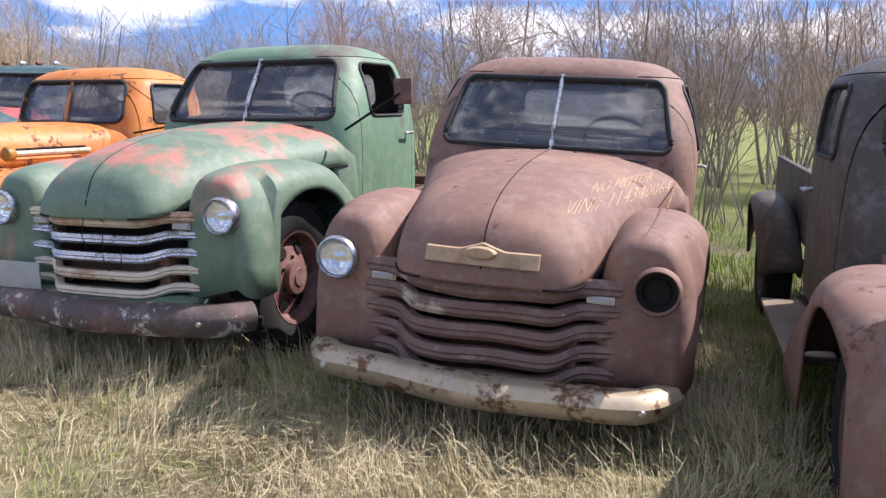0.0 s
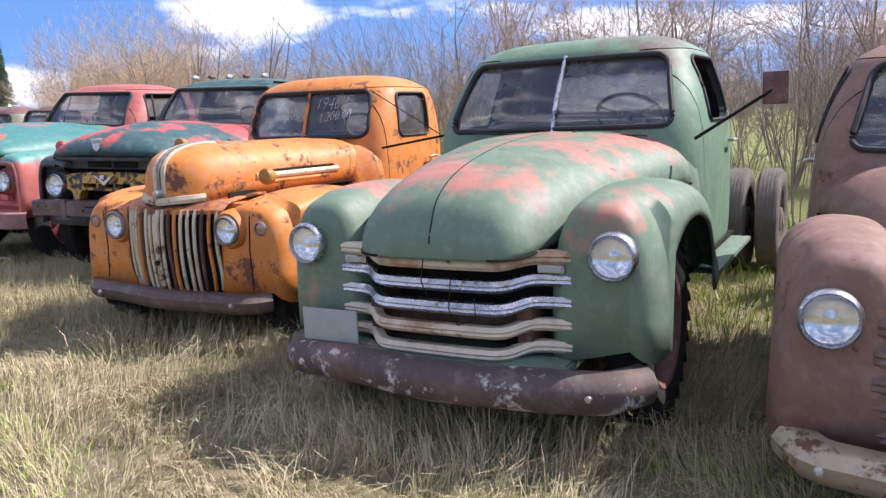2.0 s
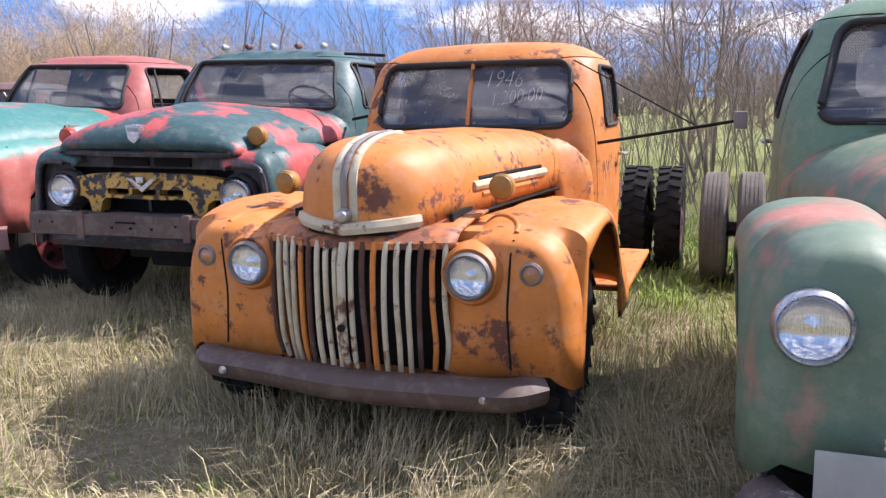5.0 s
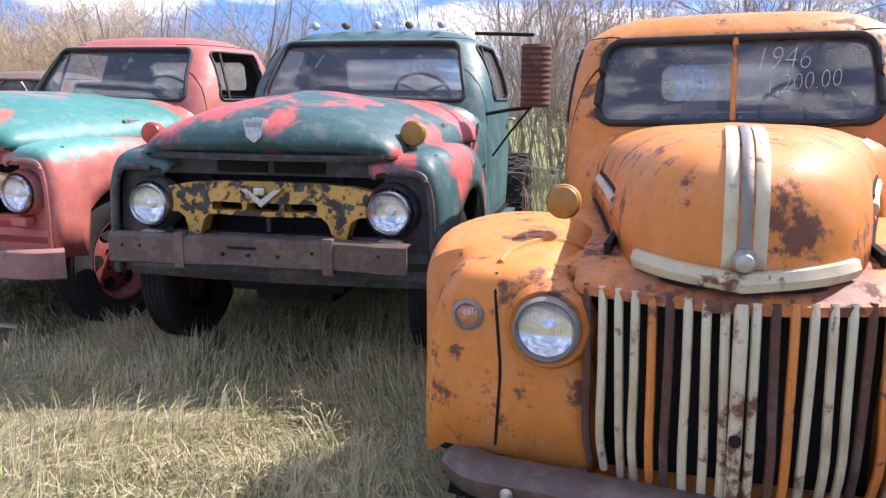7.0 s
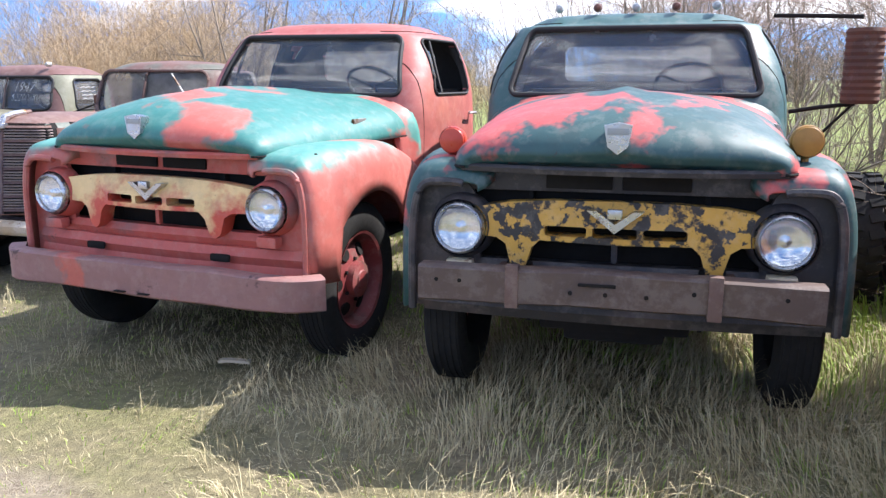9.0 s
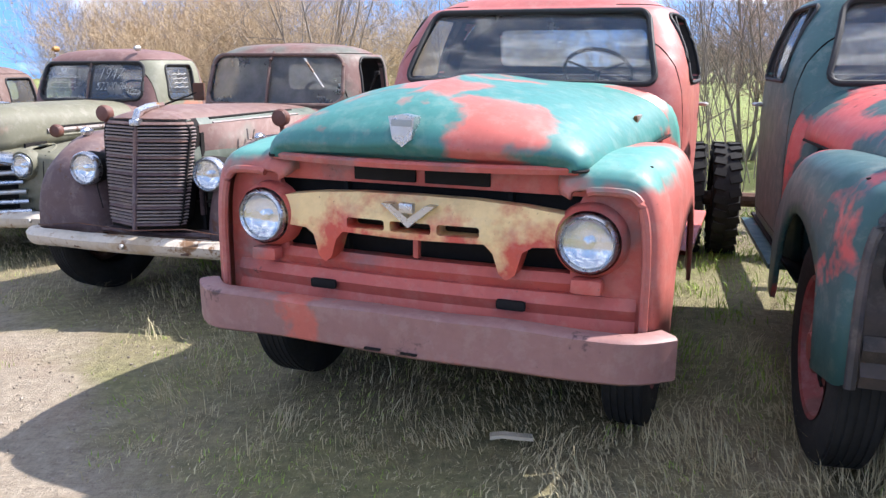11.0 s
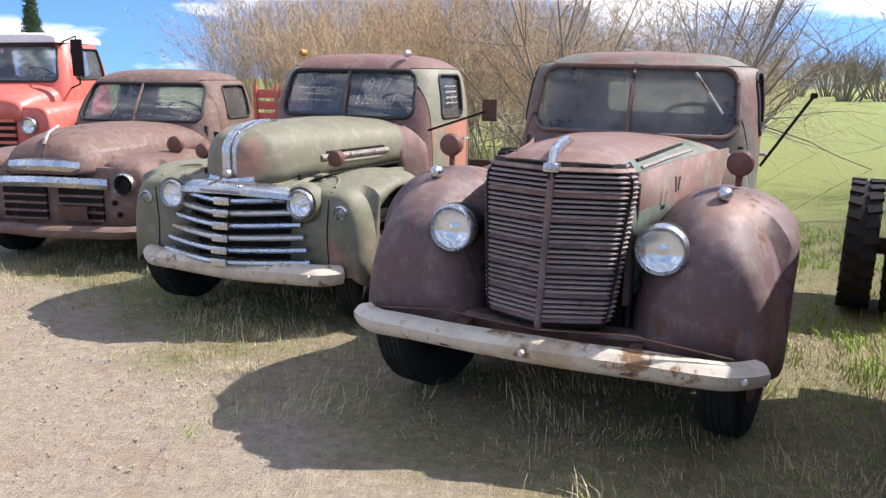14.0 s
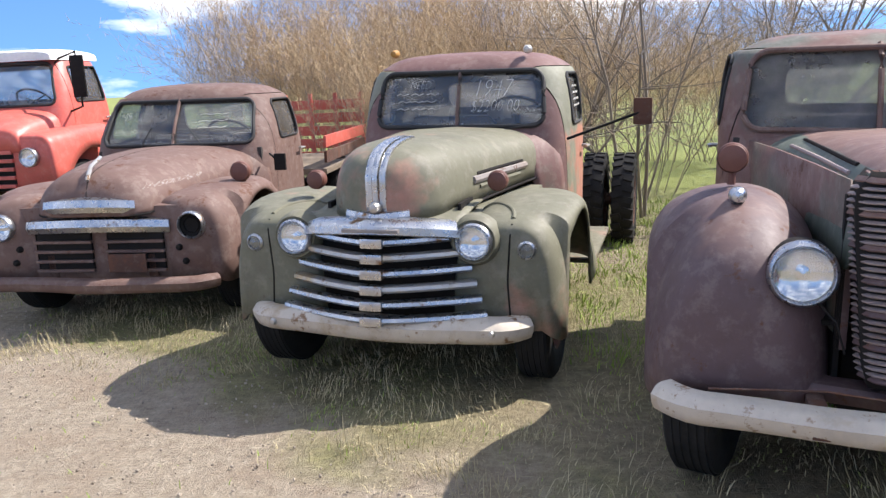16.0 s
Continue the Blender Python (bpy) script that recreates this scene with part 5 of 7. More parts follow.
    part("cowl", hood_mesh([(1.40, 0.83, h + 0.53, h - 0.3, 4), (1.52, 0.87, h + 0.55, h - 0.3, 5), (1.60, 0.895, h + 0.552, h - 0.3, 6)], 6, 24, False), paint, root, thick=0.02)
    axle(root, ax, R, R, 0.2, o["rim"], hs + 0.13, False, o["lug"], o.get("steer", 0))
    engine_blocker(root, 0.32, h + 0.2)
    underside_blocker(root, 0.88, 1.1, 2.85, h - 0.31)
    underside_blocker(root, 0.62, 0.18, 1.1, h - 0.1)
    running_board(root, 0.6, hs + 0.28, 1.5, 2.8, h - 0.34, paint)
    chassis(root, 0.2, 5.6, h - 0.22, M["frame"])
    axle(root, 4.3, R, R, 0.21, M["frame"], 1.0, True, 0.022, 0.0, -0.22)
    return root, hb, bvh


def international(name, x, y, ang, lean, h, paint, o):
    """Late-thirties truck: tall louvred grille nose, separate lamps on bulbous fenders."""
    root = thing(name, pose(x, y, 0, 0, lean, ang), o["label"], "truck", "old trucks in a row")
    R, ax, hs = o["R"], 0.30, 0.47
    hood = hood_mesh([(-0.07, 0.315, h + 0.37, h + 0.1, 2.9), (-0.03, 0.335, h + 0.385, h + 0.0, 2.9), (0.2, 0.365, h + 0.405, h + 0.0, 3.0), (0.7, 0.43, h + 0.39, h + 0.0, 3.0), (1.2, 0.51, h + 0.37, h + 0.0, 3.2), (1.58, 0.60, h + 0.355, h + 0.0, 3.4)], crease=0.008)
    hb = BVHTree.FromBMesh(hood)
    part("hood", hood, o["hood"], root, thick=0.015)
    # nose shell and louvres
    def half(z):
        return 0.345 - 0.065 * max(0, (h + 0.32 - z)) / 0.65 - 0.5 * max(0, (h - 0.28 - z)) ** 1.3 - 0.06 * (max(0, z - h - 0.22) / 0.12) ** 2.5
    bm = bmesh.new()
    rows = []
    for z in np.linspace(h - 0.36, h + 0.34, 12):
        w = half(z)
        lean_ = 0.05 * (z - h) / 0.35
        rows.append([(w * u, -0.13 + lean_ - 0.10 * (1 - abs(u)) + (0.12 if abs(u) == 1 else 0), z) for u in (-1, -0.98, -0.7, -0.4, 0, 0.4, 0.7, 0.98, 1)])
    grid(bm, rows)
    # shell coloured black for the shade between the louvres
    part("grille_shell", bm, M["dark"], root, thick=0.02)
    for s in (-1, 1):
        for k in range(31):
            z = h - 0.33 + 0.0213 * k
            w = half(z)
            lean_ = 0.05 * (z - h) / 0.35
            big = k % 5 == 0
            bm = sweep(bmesh.new(), [(s * (0.012 + (w - 0.012) * u), -0.135 + lean_ - 0.10 * (1 - u) + 0.05 * max(0, u - 0.85) / 0.15, z) for u in ((0, 0.3, 0.6, 0.85, 1) if s > 0 else (1, 0.85, 0.6, 0.3, 0))], [(-0.01, -0.002), (0.014, -0.006), (0.017, -0.001), (0.004, 0.004 if not big else 0.014), (-0.01, 0.004)])
            part("louvre_bar", bm, o["bars"] if not big else paint, root)
    bm = bmesh.new()
    us = np.linspace(-1, 1, 21)
    w0 = half(h + 0.33)
    grid(bm, [[(w0 * u, -0.125 + 0.047 - 0.10 * (1 - abs(u)) + 0.05 * max(0, abs(u) - 0.85) / 0.15, h + 0.325) for u in us],
              [(w0 * u, -0.13 + 0.047 - 0.10 * (1 - abs(u)) + 0.05 * max(0, abs(u) - 0.85) / 0.15, h + 0.345 - 0.01 * u * u) for u in us],
              [(w0 * 0.99 * u, -0.095 + 0.02 * abs(u), h + 0.375 - 0.05 * abs(u) ** 3) for u in us],
              [(w0 * 0.97 * u, -0.03, h + 0.392 - 0.10 * abs(u) ** 3.5) for u in us]])
    part("nose_cap", bm, o["hood"], root, thick=0.008)
    part("nose_spine", tube(bmesh.new(), [(0, -0.243 + 0.05 * (z - h) / 0.35, z) for z in np.linspace(h - 0.36, h + 0.34, 10)] + [(0, -0.12, h + 0.385), (0, 0.1, h + 0.42)], 0.017, 8), paint, root)
    part("ornament", box(tube(bmesh.new(), [(0, -0.20, h + 0.33), (0, -0.17, h + 0.39), (0, -0.08, h + 0.41), (0, 0.04, h + 0.42)], 0.022, 8), -0.035, 0.035, -0.22, -0.17, h + 0.30, h + 0.34, 0.012), M["chrome"], root, "dull chrome ornament")
    for s in (-1, 1):
        # side vents of the hood
        part("hood_side", box(bmesh.new(), s * 0.32 - 0.02, s * 0.32 + 0.02, 0.0, 0.02, h - 0.3, h + 0.1, 0.005), paint, root)
        bm = bmesh.new()
        rows = [[(s * w, yy, z) for z in (h - 0.25, h + 0.05, h + 0.30)] for yy, w in ((0.0, 0.335), (0.5, 0.40), (1.1, 0.50), (1.56, 0.60))]
        grid(bm, rows)
        part("bonnet_side_panel", bm, o["side"], root, thick=0.01)
        for k in range(4):
            pl = [v + Vector((s * 0.004, 0, 0)) for v in project(hb, [(yy, h + 0.24 + 0.03 * k) for yy in np.linspace(0.2, 1.25, 8)], 0, s)]
            if len(pl) > 2:
                part("side_louvre", tube(bmesh.new(), pl, 0.009, 6), M["dark"] if k % 2 else o["bars"], root)
        part("fender", fender_mesh([(-0.16, 0.55, 0.80, h - 0.12, h - 0.44, h - 0.44, 2.6), (-0.13, 0.46, 0.90, h + 0.0, h - 0.50, h - 0.50, 2.4), (-0.04, 0.38, 0.95, h + 0.10, h - 0.52, h - 0.52, 2.2), (0.12, 0.33, 0.99, h + 0.18, h - 0.46, h - 0.52, 2.1), (0.40, 0.32, 1.01, h + 0.215, h - 0.3, h - 0.40, 2.1), (0.70, 0.34, 1.00, h + 0.18, h - 0.2, h - 0.46, 2.1), (1.0, 0.40, 0.97, h + 0.04, h - 0.2, h - 0.46, 2.2), (1.25, 0.46, 0.98, h - 0.18, h - 0.3, h - 0.46, 2.3), (1.42, 0.5, 0.95, h - 0.40, h - 0.5, h - 0.46, 2.4)], s, (ax + 0.22, R, R * 1.02, 0.16)), paint, root, thick=0.015)
        headlight(root, s * hs, -0.13, h, 0.095, M["chrome"], True, "headlight", 0.0, M["dark"])
        part("lamp_bracket", tube(bmesh.new(), [(s * hs, -0.02, h - 0.1), (s * (hs + 0.02), 0.0, h - 0.2)], 0.03, 10), paint, root)
        marker_lamp(root, s * (0.70 if s < 0 else 0.72), 0.38, h + 0.33, 0.058, M["rust_lens"], M["rust_lens"], 0.05)
        part("fender_lamp", lathe(bmesh.new(), [(0.0, -0.045), (0.02, -0.04), (0.032, -0.02), (0.034, 0.0), (0.02, 0.05), (0.0, 0.08)], 18, Matrix.Translation((s * 0.68, 0.16, h + 0.215))), M["chrome"], root)
    part("front_apron", sweep(bmesh.new(), [(0.62 * u, -0.16 + 0.12 * abs(u), 0) for u in np.linspace(-1, 1, 15)], [(-0.10, h - 0.47), (-0.02, h - 0.47), (0.02, h - 0.42), (0.0, h - 0.40), (-0.10, h - 0.40)]), paint, root)
    bumper(root, 0.91, -0.34, h - 0.455, 0.11, M["bumper_white"], 0.08, 0.08, 0.045, True, (-0.04, 0.85), "bumper with worn white paint over chrome")
    for s in (-1, 1):
        part("bumper_iron", box(bmesh.new(), s * 0.4 - 0.03, s * 0.4 + 0.03, -0.36, 0.2, h - 0.49, h - 0.43, 0.01), M["frame"], root)
    c = cab_numbers(h - 0.35, h + 0.33, h + 0.745, h + 0.86, 0.75, 0.70, 1.45, 1.56, 1.70, 2.70,
                    rrect(0.64, 0.205, 0.10, 6, 0, h + 0.555, 0, 0.06), rrect(0.36, 0.12, 0.07, 6, 0, h + 0.56), rrect(0.27, 0.19, 0.09, 6, 2.12, h + 0.55, 0.05, 0.05), rrect(0.42, 0.62, 0.08, 5, 2.10, h + 0.15, 0.03),
                    divider=(0.014, o["paint2"]), door_paint=o["cab"], handle=(2.4, h + 0.2), side_glass=False, vee=0.10, dusty=True, gasket=M["plum2"], screen=M["glass_milky"])
    bvh = cab(root, c, o["cab"])
    part("cowl", hood_mesh([(1.45, 0.58, h + 0.34, h - 0.35, 4), (1.56, 0.68, h + 0.345, h - 0.35, 4.5), (1.66, 0.735, h + 0.35, h - 0.35, 5.5)], 6, 24, False), o["cab"], root, thick=0.015)
    part("wiper", tube(bmesh.new(), [(0.38, 1.48, h + 0.73), (0.55, 1.46, h + 0.50)], 0.008, 6), M["chrome_old"], root)
    west_mirror(root, (0.78, 1.62, h + 0.2), (1.02, 1.45, h + 0.62), 0.04, 0.03, M["dark"])
    part("axle", tube(bmesh.new(), [(-0.7, ax, R), (0.85, ax, R)], 0.045, 10), M["frame"], root)
    wheel(root, -0.73, ax + 0.05, R, R, 0.2, M["frame"], -1, 0.008, -12)
    wheel(root, 0.80, ax + 0.10, R, R, 0.2, M["frame"], 1, 0.008, -8)
    engine_blocker(root, 0.3, h + 0.15, 0.1, 1.5, 0.3)
    underside_blocker(root, 0.73, 1.0, 2.7, h - 0.36)
    underside_blocker(root, 0.5, 0.02, 1.0, h - 0.2)
    running_board(root, 0.6, 0.96, 1.4, 2.6, h - 0.42, paint)
    chassis(root, 0.3, 3.9, h - 0.35, M["frame"])
    part("rear_hub", lathe(bmesh.new(), [(0.0, -0.25), (0.09, -0.24), (0.1, -0.1), (0.17, -0.08), (0.17, 0.02), (0.1, 0.05), (0.0, 0.06)], 20, Matrix.Translation((0.72, 3.7, 0.45)) @ Matrix.Rotation(radians(90), 4, "Z")), M["frame"], root)
    part("axle", tube(bmesh.new(), [(-0.8, 3.7, 0.45), (0.8, 3.7, 0.45)], 0.06, 10), M["frame"], root)
    return root, hb, bvh


def dodge(name, x, y, ang, lean, h, paint, o):
    """Late-forties truck: rounded hood, wide low grille openings under a chromed bar."""
    root = thing(name, pose(x, y, 0, 0, lean, ang), o["label"], "truck", "old trucks in a row")
    R, ax, hs = o["R"], 0.52, o["half"]
    hood_rows = [(-0.20, 0.26, h + 0.16, h + 0.08, 2.8), (-0.17, 0.36, h + 0.27, h + 0.08, 2.6), (-0.06, 0.43, h + 0.37, h + 0.09, 2.5), (0.25, 0.49, h + 0.43, h + 0.12, 2.5), (0.7, 0.57, h + 0.455, h + 0.16, 2.6), (1.3, 0.70, h + 0.45, h + 0.18, 2.9)]
    hood = hood_mesh(hood_rows, crease=0.006)
    hood_lines(root, hood_rows, True)
    hb = BVHTree.FromBMesh(hood)
    part("hood", hood, paint, root, thick=0.02)
    for s in (-1, 1):
        part("fender", fender_mesh([(-0.11, hs - 0.14, hs + 0.12, h + 0.08, h - 0.40, h - 0.38, 4.0), (-0.08, hs - 0.2, hs + 0.2, h + 0.14, h - 0.42, h - 0.42, 3.6), (0.0, 0.34, hs + 0.25, h + 0.19, h - 0.42, h - 0.42, 3.4), (0.2, 0.34, hs + 0.29, h + 0.22, h - 0.2, h - 0.42, 3.0), (0.6, 0.4, hs + 0.31, h + 0.24, h - 0.1, h - 0.42, 2.8), (1.0, 0.45, hs + 0.30, h + 0.2, h - 0.1, h - 0.4, 2.8), (1.4, 0.55, hs + 0.27, h + 0.02, h - 0.2, h - 0.4, 2.8)], s, (ax, R, R * 1.17, 0.15)), paint, root, thick=0.015)
        headlight(root, s * hs, -0.13, h, 0.083, M["chrome"], s < 0)
    part("front_panel", box(bmesh.new(), -hs + 0.06, hs - 0.06, -0.08, 0.1, h - 0.42, h + 0.14, 0.05), paint, root)
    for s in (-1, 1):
        # black box on the closed panel imitates the shade of an opening
        part("opening_shade", box(bmesh.new(), s * 0.06, s * 0.48, -0.100, -0.07, h - 0.34, h - 0.03, 0.03), M["dark"], root)
        for k in range(4):
            part("grille_bar", box(bmesh.new(), s * 0.05, s * 0.49, -0.125, -0.085, h - 0.125 - 0.07 * k, h - 0.103 - 0.07 * k, 0.01), paint, root)
    for zz, ww, mt in ((h + 0.02, 0.53, M["chrome"]), (h + 0.17, 0.33, M["chrome"])):
        part("chrome_moulding", sweep(bmesh.new(), [(ww * u, -0.24 + 0.10 * u * u + (0.05 if zz < h + 0.1 else -0.02), zz - 0.025 * u * u) for u in np.linspace(-1, 1, 17)], [(-0.10, -0.052), (0.0, -0.052), (0.024, -0.01), (0.012, 0.040), (-0.10, 0.052)]), mt, root)
    part("name_bar", sweep(bmesh.new(), [(0.24 * u, -0.19 + 0.05 * u * u, h + 0.10) for u in np.linspace(-1, 1, 9)], [(-0.02, -0.012), (0.004, -0.012), (0.004, 0.012), (-0.02, 0.012)]), M["chrome_old"], root)
    part("number_plate", box(bmesh.new(), 0.10, 0.38, -0.19, -0.18, h - 0.32, h - 0.19, 0.004), M["frame"], root)
    part("ornament", tube(bmesh.new(), [(0, -0.15, h + 0.33), (0, -0.08, h + 0.42), (0, 0.06, h + 0.47)], 0.015, 8), M["chrome_old"], root)
    bumper(root, 0.86, -0.27, h - 0.40, 0.10, M["plum2"], 0.08, 0.08, 0.045, True, (), "bent rusty bumper")
    c = cab_numbers(h - 0.3, h + 0.44, h + 0.82, h + 0.97, 0.82, 0.73, 1.20, 1.28, 1.52, 2.55,
                    rrect(0.69, 0.185, 0.08, 6, 0, h + 0.64, 0, 0.08), rrect(0.42, 0.12, 0.06, 6, 0, h + 0.65), rrect(0.28, 0.17, 0.06, 6, 1.98, h + 0.64, 0.1, 0.05), rrect(0.42, 0.58, 0.08, 5, 1.95, h + 0.28, 0.05),
                    divider=(0.014, M["plum2"]), wipers=((-0.3, 0.2, 62), (0.28, -0.22, 50)), handle=(2.25, h + 0.33), dusty=True, vee=0.08)
    bvh = cab(root, c, paint)
    part("cowl", hood_mesh([(1.20, 0.70, h + 0.435, h - 0.3, 3.6), (1.32, 0.78, h + 0.445, h - 0.3, 4.5), (1.40, 0.81, h + 0.45, h - 0.3, 5.5)], 6, 24, False), paint, root, thick=0.02)
    axle(root, ax, R, R, 0.19, M["frame"], hs + 0.1)
    engine_blocker(root, 0.28, h + 0.1)
    underside_blocker(root, 0.80, 1.0, 2.55, h - 0.31)
    underside_blocker(root, 0.58, 0.1, 1.0, h - 0.12)
    running_board(root, 0.6, hs + 0.28, 1.4, 2.6, h - 0.36, paint)
    chassis(root, -0.1, 4.6, h - 0.30, M["frame"])
    axle(root, 3.9, R, R, 0.2, M["frame"], 0.78)
    marker_lamp(root, 0.88, 0.45, h + 0.30, 0.075, M["rust_lens"], M["rust_lens"], 0.02)
    west_mirror(root, (0.82, 1.35, h + 0.35), (0.98, 1.12, h + 0.30), 0.1, 0.14, M["dark"])
    bed = part("stake_bed", box(bmesh.new(), -0.95, 0.95, 2.75, 4.7, h + 0.0, h + 0.06, 0.01), M["wood"], root, "rusty flat bed with low stake sides")
    for s in (-1, 1):
        for k in range(2):
            part("side_board", box(bmesh.new(), s * 0.93, s * 0.96, 2.75, 4.7, h + 0.12 + 0.16 * k, h + 0.24 + 0.16 * k, 0.005), M["red"] if k else M["frame"], bed)
    return root, hb, bvh


def red_tilt_truck(name, x, y, ang, h, o):
    """Tall sixties truck with a squared cab, white roof and wide fenders."""
    root = thing(name, pose(x, y, 0, 0, 0, ang), o["label"], "truck", "old trucks in a row")
    paint = M["red"]
    hood = hood_mesh([(-0.15, 0.70, h + 0.24, h + 0.06, 6), (-0.12, 0.76, h + 0.33, h + 0.06, 5), (0.05, 0.80, h + 0.42, h + 0.06, 4.5), (0.3, 0.84, h + 0.48, h + 0.1, 4.5), (0.5, 0.88, h + 0.51, h + 0.1, 5)])
    part("hood", hood, paint, root, thick=0.02)
    for s in (-1, 1):
        part("fender", fender_mesh([(-0.12, 0.52, 1.06, h + 0.18, h - 0.36, h - 0.36, 5), (-0.08, 0.5, 1.12, h + 0.24, h - 0.38, h - 0.38, 5), (0.2, 0.5, 1.16, h + 0.27, h - 0.3, h - 0.38, 4.5), (0.6, 0.5, 1.17, h + 0.29, h - 0.1, h - 0.38, 4.5), (1.1, 0.55, 1.16, h + 0.29, h - 0.1, h - 0.38, 4.5)], s, (0.6, 0.5, 0.6, -9)), paint, root, thick=0.02)
        headlight(root, s * 0.85, -0.15, h, 0.09, M["chrome"])
    part("grille_panel", box(bmesh.new(), -0.66, 0.66, -0.13, 0.0, h - 0.36, h + 0.12, 0.03), M["dark"], root)
    for k in range(5):
        part("grille_bar", box(bmesh.new(), -0.66, 0.66, -0.16, -0.12, h - 0.32 + 0.09 * k, h - 0.28 + 0.09 * k, 0.01), M["red"], root)
    bumper(root, 1.12, -0.3, h - 0.5, 0.2, M["black_paint"], 0.05, 0.04, 0.05, False)
    c = cab_numbers(h - 0.3, h + 0.52, h + 1.02, h + 1.14, 0.96, 0.84, 0.36, 0.46, 0.62, 1.62,
                    rrect(0.84, 0.235, 0.08, 6, 0, h + 0.77, 0, 0.10), rrect(0.6, 0.18, 0.06, 6, 0, h + 0.78), rrect(0.32, 0.20, 0.04, 6, 1.08, h + 0.76, 0.08, 0.05), rrect(0.42, 0.64, 0.06, 5, 1.08, h + 0.38, 0.05),
                    wipers=((-0.3, 0.35, 10),), handle=(1.38, h + 0.35), dusty=True, vent=(0.92, 0.92, h + 0.57, h + 0.95))
    cab(root, c, paint)
    part("roof_cap", hood_mesh([(0.58, 0.76, h + 1.10, h + 1.03, 5), (0.64, 0.82, h + 1.15, h + 1.03, 5), (1.1, 0.84, h + 1.175, h + 1.03, 5), (1.54, 0.82, h + 1.15, h + 1.03, 5), (1.60, 0.76, h + 1.10, h + 1.03, 5)], 14, 20), M["white"], root, "white painted roof")
    p = part("mirror_arm", tube(bmesh.new(), [(0.95, 0.62, h + 0.45), (1.16, 0.5, h + 0.5), (1.17, 0.5, h + 0.8), (1.15, 0.5, h + 1.1), (0.80, 0.72, h + 1.04)], 0.012), M["dark"], root)
    part("mirror_head", box(bmesh.new(), 1.09, 1.25, 0.46, 0.49, h + 0.60, h + 1.06, 0.02), M["dark"], p)
    axle(root, 0.6, 0.48, 0.48, 0.24, M["frame"], 0.92)
    chassis(root, -0.2, 5.5, h - 0.3, M["frame"])
    axle(root, 4.3, 0.48, 0.48, 0.24, M["frame"], 0.95, True, 0.02)
    return root


P = M
t1, t1h, t1g = chevy("rusty_pickup_truck", 0.196, 3.556, -17.7, 2.6, 0.755, P["brown"], dict(label="rust-brown rounded pickup truck with a crushed grille, parked in dry grass", half=0.731, R=0.36, lamp_left=False, dent=1.0, bars=[P["bar_brown"]] * 5, bw=0.83, bz=0.275, bh=0.14, bumper=P["bumper_tan"], bumper_label="curved chrome bumper spotted with rust", rim=P["frame"], lug=0.008, duals=False, tail=4.6, side_glass=True))
for txt, sz, xx, zz in (("NO MOTOR", 0.050, 0.49, 1.115), ("VIN# 1143400644", 0.066, 0.52, 1.06)):
    writing(t1, t1h, txt, sz, xx, zz, 1, 1, P["chalk_orange"], 3)
e = project(t1h, [(0, 0.86)], 1, 1)[0]
rows = []
for u in np.linspace(-1, 1, 21):
    top = 0.885 + 0.03 * max(0, 1 - abs(u) * 2.6)
    rows.append([project(t1h, [(0.25 * u, zz)], 1, 1, ll)[0] for zz, ll in ((0.82, -0.01), (0.822, 0.02), (top - 0.004, 0.02), (top, -0.01))])
bm = bmesh.new()
grid(bm, rows, cap0=True, cap1=True)
q = part("hood_emblem", bm, P["tan"], t1, "long name badge with worn tan paint")
part("emblem_crest", lathe(bmesh.new(), [(0.0, -0.02), (0.05, -0.014), (0.06, 0.01)], 20, Matrix.Translation((0, e.y - 0.025, 0.875)) @ Matrix.Diagonal((1.2, 1, 0.45, 1))), P["tan"], q)

t2, t2h, t2g = chevy("green_truck", -1.854, 4.524, -20.5, -0.8, 0.90, P["green"], dict(label="faded green truck with pink primer showing on its hood and fenders", half=0.773, R=0.45, lamp_left=True, dent=0.0, bars=[P["bar_rust"], P["chrome"], P["chrome"], P["bar_rust"], P["bar_rust"]], bw=0.90, bz=0.35, bh=0.17, bumper=P["bumper_dark"], bumper_label="dark bumper with flaking paint", rim=P["pink_wheel"], lug=0.014, duals=True, tail=5.4, cab_paint=P["green_cab"]))
part("licence_plate", box(bmesh.new(), -0.76, -0.44, -0.19, -0.182, 0.44, 0.60, 0.004), P["plate"], t2, "blank faded licence plate")
west_mirror(t2, (0.83, 1.24, 1.31), (1.22, 1.34, 1.56), 0.13, 0.17, P["pink_wheel"])

ORANGE = dict(vee_half=0.285, label="orange truck with rust patches and upright cream grille slats", half=0.511, R=0.44, ring=P["steel"], lens=P["amber"], trim=P["cream"], trim2=P["orange"], strip=[P["cream"], P["steel"], P["cream"]], panel_paint=P["orange_rusty"], grille=upright_grille, slats=[P["cream"], P["cream"], P["orange"], P["cream"], P["frame"]], bw=0.80, bz=0.335, bh=0.125, bumper=P["bumper_brown"], bumper_label="plain brown bumper", div=P["orange"], rim=P["frame"], lug=0.018)
t3, t3h, t3g = ford46("orange_truck", -3.952, 6.036, -19.3, 0.0, 0.80, P["orange"], ORANGE)
writing(t3, t3g, "1946", 0.13, 0.20, 1.60, 1, 1, P["chalk"], 0, 0.004)
writing(t3, t3g, "1,200.00", 0.10, 0.28, 1.50, 1, 1, P["chalk"], 6, 0.004)
west_mirror(t3, (0.76, 1.45, 1.24), (1.5, 1.45, 1.36), 0.07, 0.09, P["steel"])
part("stay_wire", tube(bmesh.new(), [(0.6, 1.56, 1.70), (1.28, 1.48, 1.33)], 0.004, 5), P["dark"], t3)

